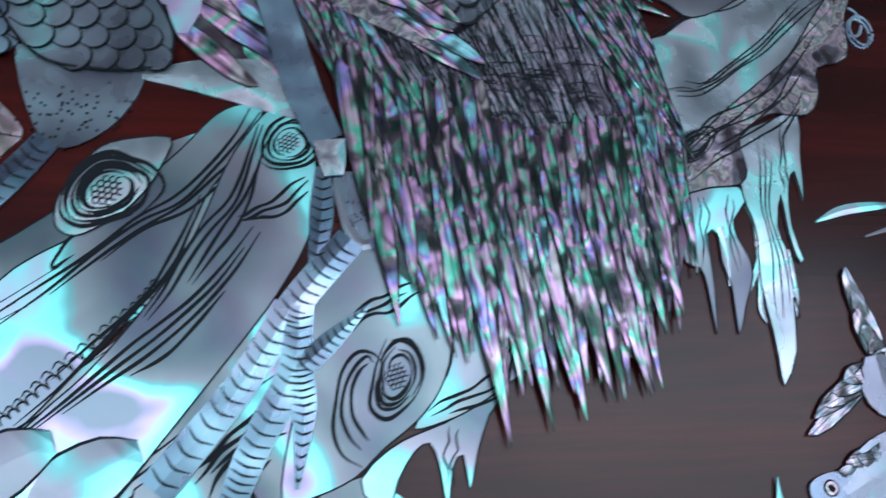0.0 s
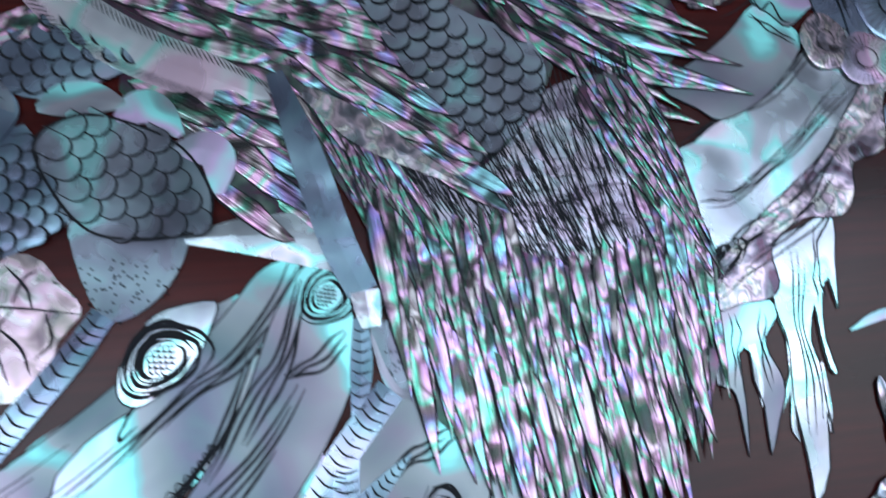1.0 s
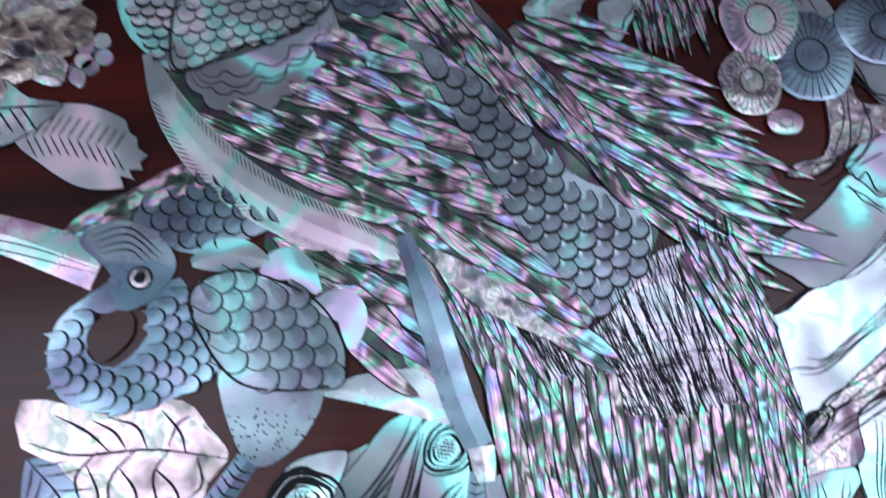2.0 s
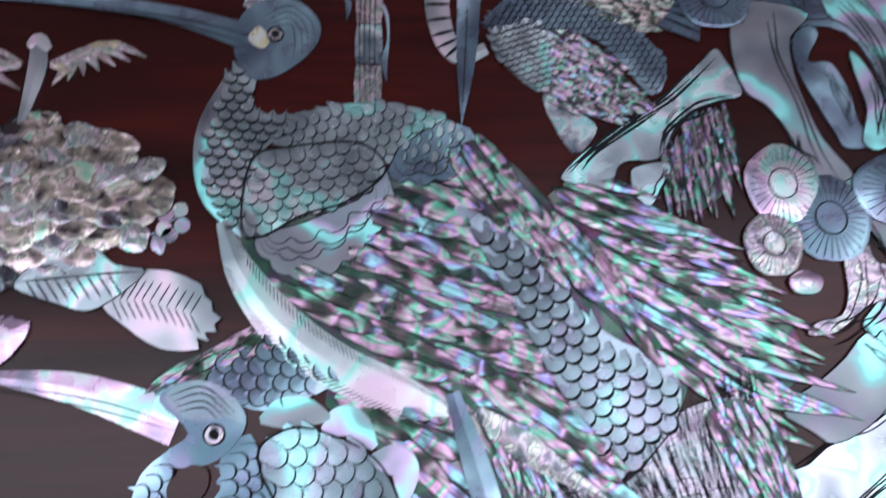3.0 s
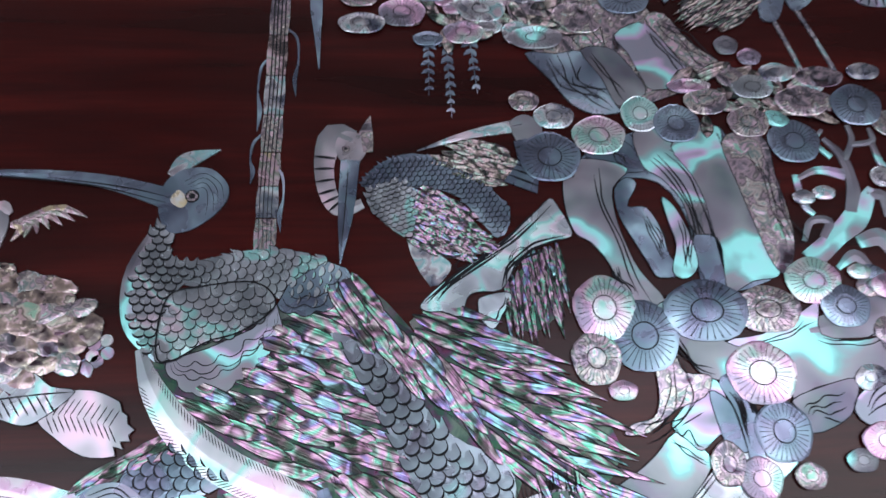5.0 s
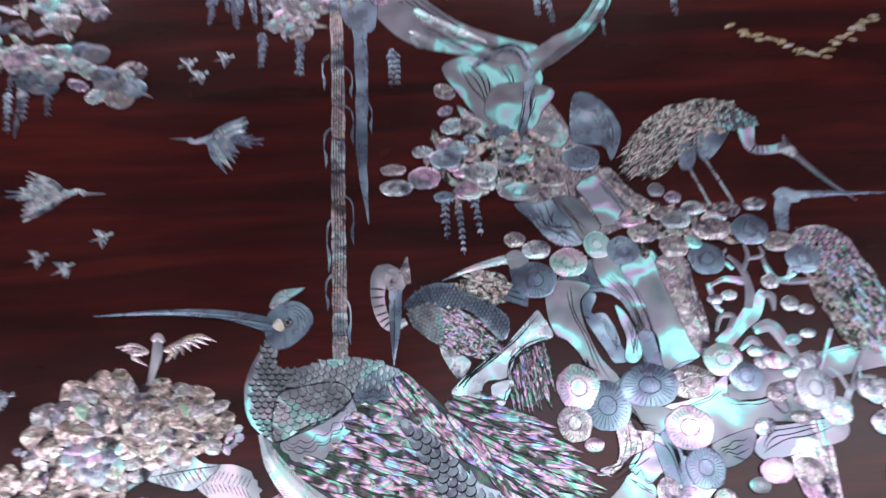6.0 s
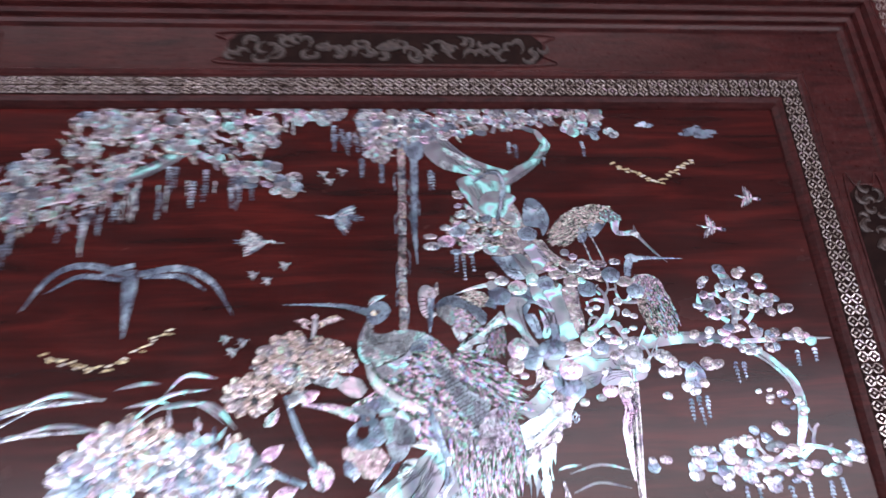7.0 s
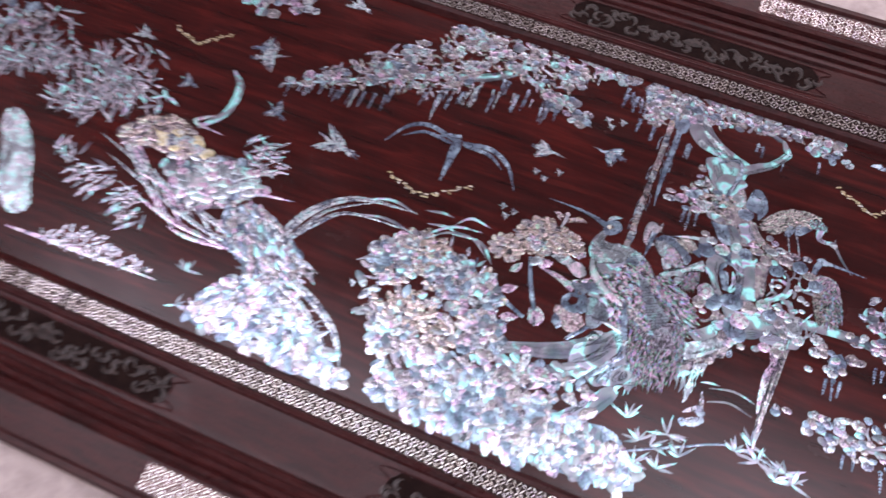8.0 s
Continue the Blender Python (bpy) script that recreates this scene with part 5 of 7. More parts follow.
sheet("trunk_sheet", [(62.9, 275.8), (74.6, 282.6), (81.7, 276.3), (88.8, 264.5), (94.7, 253.9), (77.0, 248.0), (72.2, 254.3), (68.0, 266.1)], shell_sheet, tree, 4, 3, grain([(77.0, 278.1), (84.1, 266.3), (91.0, 254.6)], 2, 1.6, 41), 0.8)
sheet("bark_fringe", [(77.3, 284.9), (86.3, 287.0), (95.3, 272.6), (109.3, 259.6), (101.6, 253.6), (93.4, 260.4), (85.6, 270.5)], abalone_grey, tree, 6, 3, grain([(80.7, 283.8), (91.9, 269.3), (104.3, 255.8)], 4, 2.0, 42, 0.5), 0.6)
# the main trunk below the needle clusters
sheet("trunk_ground", [(37.4, 211.8), (62.8, 227.4), (83.1, 231.2), (102.7, 229.9), (110.0, 200.3), (116.8, 168.9), (94.3, 158.6), (83.9, 164.4), (82.5, 188.5), (73.0, 205.2), (55.8, 205.9), (49.9, 191.2), (55.7, 174.3), (45.8, 180.2), (37.5, 188.9)], shell_blue, tree, 3, 3, grain([(71.0, 225.5), (81.7, 204.3), (88.8, 181.2), (91.4, 164.6)], 3, 3.0, 63), 0.6)
sheet("trunk_sheet", [(80.2, 221.6), (91.5, 230.9), (101.4, 230.6), (102.4, 222.9), (104.7, 209.3), (108.4, 196.0), (112.0, 183.0), (115.7, 170.4), (114.1, 164.7), (104.4, 163.2), (94.2, 158.3), (93.4, 168.6), (92.0, 183.8), (90.3, 198.1), (86.6, 209.1)], shell_sheet, tree, 6, 3, grain([(100.0, 227.6), (103.3, 213.8), (108.4, 198.9), (112.3, 183.0), (114.1, 171.8)], 2, 1.6, 43), 0.6)
sheet("trunk_sheet", [(65.0, 227.3), (74.4, 230.0), (81.6, 221.5), (87.1, 208.5), (90.9, 198.1), (92.5, 183.8), (93.7, 168.6), (92.5, 159.2), (85.6, 164.9), (85.7, 178.5), (83.1, 187.6), (80.8, 198.5), (73.9, 207.5), (67.7, 212.2)], shell_sheet, tree, 5, 3, grain([(77.8, 218.7), (85.1, 208.6), (89.3, 196.7), (90.7, 182.5), (90.8, 167.3)], 2, 2.0, 44) + grain([(70.9, 215.0), (80.1, 202.9), (84.3, 189.8), (85.8, 175.8)], 3, 1.5, 45), 0.8)
sheet("trunk_sheet", [(82.1, 180.9), (93.1, 181.0), (93.5, 165.9), (92.5, 158.7), (85.5, 164.3)], shell_blue, tree, 6, 3)
sheet("trunk_sheet", [(36.2, 213.4), (47.5, 215.9), (61.2, 211.5), (54.1, 203.0), (53.9, 191.0), (56.4, 179.8), (60.7, 168.1), (69.3, 155.5), (63.6, 148.4), (56.4, 150.3), (53.0, 158.3), (49.4, 170.5), (43.1, 179.8), (37.0, 184.2), (33.9, 197.5)], shell_sheet, tree, 5, 3, grain([(49.2, 212.0), (49.3, 199.8), (53.2, 185.4), (57.8, 170.1), (63.5, 155.2)], 2, -2.0, 46) + grain([(49.7, 168.6), (52.0, 162.3), (55.8, 155.6)], 4, 1.0, 47), 0.7)
sheet("trunk_sheet", [(45.4, 221.9), (59.7, 225.3), (69.0, 212.1), (61.0, 209.8), (47.1, 213.2)], shell_blue, tree, 4, 3, grain([(53.7, 221.6), (57.1, 215.5), (60.6, 211.0)], 2, 2, 48), 0.6)
sheet("inner_bark", [(54.6, 202.4), (60.1, 207.5), (63.8, 204.4), (59.0, 195.1), (66.5, 194.5), (71.1, 185.3), (73.4, 173.5), (79.0, 167.0), (68.1, 165.1), (64.5, 170.7), (59.8, 180.7), (55.2, 191.0)], shell_blue, tree, 5, 3, grain([(64.6, 190.6), (67.2, 180.7), (70.8, 172.3)], 5, 1.0, 49), 0.6)
sheet("inner_bark", [(73.2, 198.8), (77.9, 194.3), (81.8, 184.3), (83.8, 170.4), (78.6, 164.6), (73.3, 167.6), (76.3, 178.4), (74.4, 188.8)], shell_sheet, tree, 7, 3, grain([(78.7, 188.6), (79.3, 178.8), (78.3, 169.2)], 4, 1.1, 50), 0.6)
sheet("trunk_sheet", [(64.6, 153.8), (76.8, 156.4), (83.2, 147.8), (89.6, 139.7), (99.3, 136.0), (109.0, 129.9), (97.0, 126.5), (85.8, 125.3), (77.5, 129.0), (73.6, 136.2), (67.7, 144.6)], shell_sheet, tree, 6, 3, grain([(68.4, 144.6), (74.3, 132.9), (83.6, 127.4)], 2, 1.6, 51), 0.6)
bough = sheet("bough", [(89.6, 139.7), (103.7, 142.4), (117.5, 148.8), (127.9, 154.1), (126.6, 141.9), (144.6, 139.7), (164.5, 144.8), (173.1, 137.1), (179.7, 130.1), (167.5, 126.1), (146.9, 127.6), (133.2, 124.7), (119.7, 121.9), (111.2, 117.9), (110.4, 126.8), (98.3, 130.5)], shell_sheet, tree, 5, 3, grain([(95.5, 136.1), (113.3, 141.2), (125.1, 147.1)], 2, 1.6, 52) + grain([(124.8, 139.4), (138.8, 137.4), (155.4, 140.5)], 2, 2, 53), 0.5)
knot(bough, (154.1, 135.4), 6, 4, -0.8, 6, 11, 2, False)
sheet("bough", [(110.7, 117.9), (122.4, 122.3), (136.4, 125.1), (133.8, 115.8), (128.6, 110.0), (116.3, 105.8), (113.3, 113.2)], shell_sheet, tree, 6, 3, grain([(114.4, 114.8), (121.5, 118.1), (130.9, 120.1)], 4, -2.4, 54), 0.6)
sheet("bough", [(133.3, 115.8), (144.1, 124.4), (157.5, 125.8), (178.3, 127.1), (187.9, 123.6), (182.8, 115.0), (163.7, 111.8), (150.1, 109.1), (137.1, 108.3)], shell_sheet, tree, 6, 3, grain([(137.8, 111.2), (146.9, 116.8), (160.3, 118.6), (179.8, 122.7)], 3, 2.2, 55), 0.7)
bark(tree, [(86.2, 127.3), (92.0, 117.2), (93.7, 106.2), (94.2, 93.3)], (7, 8, 7, 5), shell_blue, 7, 2, 56)
sheet("bark_fringe", [(62.2, 132.2), (69.5, 134.9), (72.4, 128.7), (81.8, 127.3), (78.5, 119.8), (67.8, 115.5), (56.6, 107.7), (47.7, 107.0), (50.9, 110.8), (58.6, 112.8), (61.7, 119.9)], abalone_grey, tree, 7, 3, grain([(65.3, 132.1), (65.9, 119.7), (58.4, 111.6), (50.6, 108.5)], 6, 2.0, 57, 0.5), 0.5)
sheet("bark_fringe", [(101.7, 223.8), (112.5, 228.7), (120.8, 223.1), (121.4, 208.7), (123.5, 194.0), (123.9, 179.7), (118.8, 165.6), (113.3, 170.5), (109.3, 186.0), (104.7, 206.3)], abalone_grey, tree, 7, 3, grain([(112.2, 219.5), (115.8, 205.9), (118.8, 188.4), (120.1, 174.3)], 5, 1.8, 58, 0.5), 0.5)
# the side branch under the preening crane
side_branch = sheet("side_branch", [(-23.4, 156.1), (-14.8, 164.4), (-1.4, 173.9), (10.5, 182.6), (20.8, 191.5), (28.2, 198.6), (31.6, 194.5), (34.8, 188.0), (35.5, 182.4), (27.3, 180.5), (19.4, 176.6), (12.1, 168.9), (6.9, 161.3), (-2.3, 160.5), (-6.2, 157.8), (-8.4, 151.3), (-15.5, 153.2), (-20.9, 153.3)], shell_light, tree, 7, 3,
      grain([(-21.6, 157.0), (-12.9, 165.4), (0.5, 174.4), (12.5, 184.1), (27.1, 197.0)], 4, -1.0, 59, 0.4) + grain([(7.0, 162.3), (11.1, 171.8), (19.6, 178.9), (33.3, 183.2)], 3, -1.3, 60), 0.9)
knot(side_branch, (14.0, 175.1), 4.5, 2.4, 0.8, 8.2, 12, 3, False)
knot(side_branch, (-7.4, 171.8), 4.2, 2.2, 0.6, 8.2, 13, 3, False)
sheet("broken_twig", [(-2.1, 155.5), (-0.6, 158.6), (8.6, 160.4), (10.6, 157.5), (6.3, 150.1), (2.9, 146.2), (-1.3, 149.9)], shell_light, tree, 8, 3, grain([(8.8, 158.5), (5.8, 152.9), (3.1, 148.4)], 2, 1.4, 61), 0.6)
bark(tree, [(-22.2, 406.8), (8.0, 384.1), (44.1, 370.8)], (10, 12, 10), shell_sheet, 7, 2, 57)
bark(tree, [(43.2, 364.0), (66.3, 381.2), (85.6, 394.5), (103.1, 418.1), (103.3, 424.1), (92.4, 444.2)], (14, 16, 12, 12, 10, 7), shell_sheet, 6, 4, 58)
bark(tree, [(92.0, 440.9), (71.2, 448.0), (48.9, 441.9)], (7, 7, 3), shell_sheet, 6, 1, 59)
# coral-like twigs
for pts, w in (([(128.9, 171.2), (142.2, 181.8), (151.4, 189.4), (160.8, 201.8)], (9, 8, 10, 4)), ([(151.3, 191.4), (153.2, 204.5), (151.4, 216.6), (145.3, 225.0)], (8, 5, 4, 2)), ([(152.1, 214.7), (157.4, 224.0), (157.0, 231.2)], (3, 2.4, 2)), ([(150.9, 208.2), (140.1, 210.4), (130.9, 206.8)], (5, 3.4, 2)),
               ([(156.0, 221.9), (166.0, 223.7), (166.0, 229.9)], (2.4, 2.6, 1.5)), ([(165.8, 222.8), (167.7, 212.9), (172.7, 207.6), (183.0, 210.9)], (2.4, 3, 3.4, 2)), ([(168.8, 208.1), (178.1, 206.5), (196.0, 205.9)], (3, 4.5, 3)), ([(176.8, 206.0), (183.9, 220.0)], (3, 2)), ([(136.4, 180.6), (139.9, 187.6), (132.5, 187.9), (128.0, 179.5)], (4, 3.5, 3, 2)),
               ([(149.7, 178.6), (159.8, 180.5), (165.9, 169.6), (170.6, 157.9), (173.1, 147.0)], (5, 8, 7, 6, 9)), ([(158.3, 199.9), (164.7, 198.1), (164.2, 189.4)], (4, 5, 2)), ([(147.0, 216.1), (141.4, 223.0), (145.5, 229.1)], (2.4, 2.2, 1.5)), ([(152.5, 167.4), (147.1, 173.2), (139.1, 168.0)], (3, 5, 2)), ([(129.8, 208.4), (131.2, 195.1), (134.4, 190.6)], (2.5, 3, 2))):
    stroke_part("twig", pts, w, shell_sheet, tree, 4, 14, crown=0.25)
def coral(q, heading, size, depth, r):
    """A forking twig that thins out."""
    q = np.array(q, float)
    e = q + size * np.array((math.cos(heading), math.sin(heading)))
    m = (q + e) / 2 + r.uniform(-0.14, 0.14) * size * np.array((-math.sin(heading), math.cos(heading)))
    stroke_part("twig", [q, m, e], (size * 0.34, size * 0.26, size * 0.24), shell_sheet, tree, 4, 6, crown=0.2)
    if depth:
        for turn in (r.uniform(0.4, 0.8), -r.uniform(0.4, 0.8)):
            coral(e, heading + turn, size * r.uniform(0.62, 0.8), depth - 1, r)


for k, (q, a, s) in enumerate((((188.6, 127.2), 1.2, 15), ((300.1, 175.6), 1.6, 24), ((294.1, 179.2), 2.2, 20), ((314.4, 178.7), 0.9, 20), ((320.5, 13.2), 2.6, 20), ((342.3, 24.1), 0.6, 20), ((22.4, 445.9), 2.4, 16), ((37.9, 438.9), 1.3, 16), ((5.9, 439.7), 1.9, 16))):
    coral(q, a, s, 2, random.Random(k))
# place, radius, height to width, and shell of the larger clusters
NEAR = [[((69.1, 236.4), 8.0, 1.07, 6), ((83.7, 231.8), 9.8, 0.92, 3), ((50.7, 226.3), 11.1, 0.81, 1), ((29.7, 216.6), 12.7, 0.88, 3), ((33.0, 235.4), 8.5, 0.69, 2), ((21.1, 242.6), 6.4, 0.75, 5), ((28.3, 273.8), 11.7, 0.50, 0), ((49.2, 284.0), 9.3, 0.86, 5), ((68.9, 295.4), 11.9, 0.76, 3), ((5.7, 288.5), 10.6, 0.65, 2), ((-2.6, 276.4), 8.7, 0.67, 1), ((-14.9, 299.3), 10.1, 0.68, 3), ((-28.5, 286.8), 10.1, 0.74, 1), ((-28.4, 304.9), 6.6, 0.64, 2), ((-47.0, 293.3), 8.0, 0.47, 5), ((-45.8, 280.9), 10.1, 0.53, 2)],
        [((-17.7, 273.2), 6.4, 0.58, 3), ((111.3, 270.4), 5.3, 0.90, 0), ((120.5, 264.5), 5.3, 0.80, 1), ((97.7, 242.3), 9.3, 0.71, 5), ((119.2, 249.5), 9.5, 0.61, 6), ((114.6, 232.6), 9.0, 0.82, 5), ((139.7, 242.5), 11.9, 0.62, 5), ((162.6, 240.4), 11.1, 0.90, 3), ((132.3, 223.4), 11.1, 0.90, 3), ((130.8, 256.6), 7.4, 0.64, 2), ((149.6, 254.4), 10.6, 0.50, 5), ((169.5, 257.1), 7.4, 0.57, 2), ((178.1, 231.7), 10.6, 0.62, 5), ((189.6, 219.8), 10.6, 0.88, 3), ((91.7, 249.8), 9.5, 0.39, 1), ((45.1, 153.4), 11.9, 1.07, 1)],
        [((59.1, 142.5), 13.2, 1.04, 3), ((40.2, 134.5), 9.3, 1.09, 5), ((48.8, 122.5), 5.3, 0.70, 1), ((83.9, 151.7), 16.4, 0.74, 3), ((107.6, 151.9), 13.2, 0.70, 5), ((127.7, 163.0), 11.1, 0.86, 1), ((138.3, 152.6), 9.8, 0.86, 3), ((100.9, 127.8), 13.2, 0.90, 1), ((105.1, 106.8), 10.6, 1.05, 3), ((93.8, 91.0), 8.0, 0.93, 1), ((111.9, 91.2), 5.8, 0.82, 5), ((142.1, 102.5), 9.0, 0.76, 1), ((131.7, 96.0), 5.8, 0.73, 0), ((174.1, 192.8), 5.3, 0.90, 6), ((182.8, 188.7), 4.8, 0.72, 2), ((131.3, 198.0), 4.8, 0.67, 2)],
        [((140.1, 200.0), 4.8, 0.67, 2), ((166.3, 207.0), 5.3, 0.90, 2), ((146.8, 166.3), 4.8, 0.67, 1), ((157.6, 160.3), 7.4, 0.71, 1), ((164.0, 153.3), 4.8, 0.67, 1), ((179.6, 174.6), 4.8, 0.61, 2), ((174.9, 143.5), 11.1, 1.07, 6), ((83.2, 96.2), 6.4, 1.25, 5)]]
for group in NEAR:
    for n, (q, r, flat, shell) in enumerate(group):
        disc(tree, q, r, 10 + n % 4, shell, flat, 0.0)
clump(tree, [(-16.7, 309.3), (9.1, 320.2), (46.5, 305.7), (58.2, 288.9), (21.6, 275.3), (-12.1, 281.2)], 14, 7, 6)
clump(tree, [(87.0, 252.3), (123.6, 261.5), (165.9, 247.4), (147.6, 230.0), (100.5, 233.0)], 9, 6, 6)
clump(tree, [(149.6, 171.0), (186.0, 171.8), (183.5, 152.5), (152.7, 157.8)], 8, 6, 6)
clump(tree, [(-130.5, 469.5), (-45.5, 474.4), (63.3, 475.5), (172.2, 476.6), (181.2, 448.8), (209.7, 424.6), (140.9, 439.6), (93.3, 450.9), (-5.1, 433.5), (-78.7, 422.5), (-99.5, 392.0), (-129.9, 417.6)], 190, 8, 3)
field([(-130.5, 469.5), (-45.5, 474.4), (63.3, 475.5), (172.2, 476.6), (181.2, 448.8), (93.3, 450.9), (-5.1, 433.5), (-78.7, 422.5), (-99.5, 398.1), (-130.0, 423.9)], (0.8, -0.5), tree, 2, feathers_far + feathers_grey, 16, 5, (12, 10), "needle_tuft", spread=1.3, jitter=0.3, backing=None)
field([(-19.8, 313.6), (9.1, 320.2), (47.0, 309.8), (61.7, 288.7), (21.4, 273.4), (-15.8, 277.6)], (0.8, -0.5), tree, 5, feathers_grey, 14, 6, (9, 7), "needle_tuft", spread=1.3, jitter=0.3, backing=None)
field([(83.6, 252.5), (122.8, 257.7), (155.5, 248.1), (145.1, 233.8), (100.5, 233.0)], (0.8, -0.5), tree, 6, feathers_grey, 14, 6, (9, 7), "needle_tuft", spread=1.3, jitter=0.3, backing=None)
clump(tree, [(-15.2, 359.3), (-2.3, 329.9), (34.5, 300.6), (23.2, 284.7), (-9.2, 302.3)], 10, 8, 3)
for q, ll in (((-160.9, 437.5), 22), ((-143.0, 437.0), 20), ((-126.2, 398.9), 22), ((-102.0, 392.1), 26), ((-40.7, 381.1), 26), ((152.3, 426.1), 24), ((65.5, 421.9), 22), ((57.8, 425.3), 18), ((-17.6, 275.7), 30), ((-10.0, 273.4), 38), ((0.1, 272.8), 26)):
    strand(tree, q, ll)
tails(tree, (100.6, 401.0), 26, 3, 3, shell_blue, 1)
# right-hand boughs
bark(tree, [(122.4, 143.4), (216.6, 160.7), (295.6, 155.3), (346.9, 117.4), (356.7, 78.6), (339.2, 24.3)], (18, 15, 12, 11, 11, 7), shell_sheet, 4, 4, 61)
bark(tree, [(295.5, 154.6), (350.1, 157.2), (411.7, 157.0)], (7, 5, 2), shell_sheet, 4, 1, 62)
for pts in ([(268.6, 186.7), (307.0, 206.8), (338.9, 195.5)], [(299.4, 172.2), (310.5, 206.8), (304.9, 228.4)], [(289.6, 189.7), (264.6, 200.7), (264.0, 214.9)], [(295.6, 14.2), (345.5, 36.0), (388.4, 28.3)], [(233.7, 16.6), (283.1, 14.7), (340.8, 18.3)]):
    stroke_part("twig", pts, (5, 6, 2.5), shell_sheet, tree, 4, 8)
for poly, n, r in (([(257.2, 215.0), (295.6, 250.4), (335.2, 238.7), (364.0, 212.7), (375.0, 187.7), (331.3, 192.2), (301.6, 182.4), (258.4, 186.9)], 46, 8), ([(241.1, 166.8), (293.4, 175.7), (360.4, 170.6), (397.7, 156.0), (325.9, 141.1), (247.7, 149.9)], 34, 7.5), ([(179.4, 135.3), (240.5, 146.7), (274.5, 119.5), (230.5, 95.3), (154.2, 97.8)], 16, 9),
                ([(309.3, 99.2), (342.0, 98.1), (374.9, 97.1), (359.9, 66.0), (312.8, 86.4)], 12, 6), ([(167.0, 22.1), (205.8, 32.3), (265.4, 47.9), (326.1, 61.0), (337.6, 30.3), (385.4, 40.5), (425.5, 33.0), (375.4, 5.2), (290.1, -8.7), (231.4, 5.2)], 90, 8), ([(196.9, 161.2), (165.5, 129.2), (126.2, 124.0), (137.1, 156.2)], 10, 8)):
    clump(tree, poly, n, r, 6)
leaf(tree, [(243.2, 133.5), (240.6, 114.1), (233.7, 95.2)], (10, 24, 10), shell_blue, 10, 3)
for q, ll in (((240.1, 95.0), 34), ((231.2, 92.2), 26), ((249.7, 94.7), 26), ((290.5, 132.1), 26), ((300.4, 131.8), 20), ((367.0, 143.3), 20), ((388.1, 146.1), 18), ((286.6, 2.9), 24), ((322.3, -4.3), 30), ((367.5, -0.3), 34), ((380.8, 2.0), 28), ((273.0, -2.3), 20), ((342.5, 0.7), 26)):
    strand(tree, q, ll, 8, far=True)
bark(tree, [(166.6, 116.9), (159.5, 102.9), (162.8, 83.0), (154.8, 61.0), (155.5, 8.2)], (16, 17, 14, 10, 5), shell_rose, 6, 12, 63, wave=0.1, name="hanging_root")
for pts in ([(74.7, 21.3), (84.0, 24.5), (100.4, 26.1)], [(153.6, 18.3), (120.6, 25.5), (87.2, 17.6)], [(150.3, 0.3), (117.4, 7.4), (88.6, -2.0)]):
    stroke_part("grass_blade", pts, (0.4, 2.2, 2.4, 0.4), shell_sheet, tree, 5, 8)

# ---- hanging vine ----
vine = thing("hanging_vine", "straight vine of striped shell hanging from the crown", "vine inlay")
vp = spline([(-79.0, 438.7), (-78.6, 359.1), (-80.4, 285.2), (-81.2, 223.4), (-81.8, 177.5)], 13)
for k in range(13):
    stroke_part("vine_joint", [vp[k], (vp[k] + vp[k + 1]) / 2, vp[k + 1] + np.array((0, 0.5))], (7.6, 8.6, 7.6), (abalone_grey, rose_abalone, abalone_far)[k % 3], vine, 3 + k % 2, 5)
ink_lines(vine, [[q + np.array((dx + 0.5 * math.sin(k), 0)) for k, q in enumerate(vp)] for dx in (-2.4, -0.9, 0.7, 2.3)], 8, 0.45, 40)
stroke_part("vine_tip", [(-63.2, 418.3), (-63.5, 358.3), (-65.5, 304.0), (-63.3, 258.6)], (10, 8, 6.5, 0.5), shell_blue, vine, 4, 14, "blue tapering tendril", 0.4, 0.12)
for q, ll in (((-87.6, 377.4), 22), ((-70.4, 367.5), 20), ((-87.5, 321.4), 24), ((-72.7, 273.3), 28), ((-86.9, 259.3), 30), ((-76.3, 209.5), 24), ((-58.9, 340.8), 20), ((-70.7, 337.2), 24), ((-88.2, 223.9), 18)):
    side = math.copysign(1, q[0] + 80) if q[0] < -66 else math.copysign(1, q[0] + 64)
    stroke_part("tendril", [(q[0] - 4 * side, q[1] + 5), q, (q[0] + 0.8 * side, q[1] - ll * 0.4), (q[0] - 0.4 * side, q[1] - ll * 0.7), (q[0] + 0.3 * side, q[1] - ll)], (0.7, 1.1, 0.7, 1.9, 0.2), shell_blue, vine, 3, 18, crown=0.1)

# ---- the crane looking down ----
preen = thing("crane", "small crane bending its bill straight down behind a branch", "crane inlay", "cranes")
neck = stroke_part("neck", [(-49.2, 224.7), (-56.8, 226.8), (-60.2, 214.1), (-58.0, 200.7), (-52.9, 194.6), (-45.0, 197.2)], (9, 11, 8, 7, 6, 4), leaf_shell, preen, 5, 16, "banded grey-pink neck", 0.4)
ne = edges([(-49.2, 224.7), (-56.8, 226.8), (-60.2, 214.1), (-58.0, 200.7), (-52.9, 194.6), (-45.0, 197.2)], (9, 11, 8, 7, 6, 4), 14)
ink_lines(neck, [[q + s * w, q - s * w] for q, s, w in ne[5:13]], 9, 1.1, 3)
plate_part("head", [(-55.9, 222.6), (-52.9, 228.6), (-46.2, 227.3), (-43.5, 220.4), (-47.5, 214.5), (-53.7, 215.8)], leaf_shell, preen, 7, 4)
eye(preen, (-51.7, 220.9), 1.6, 8)
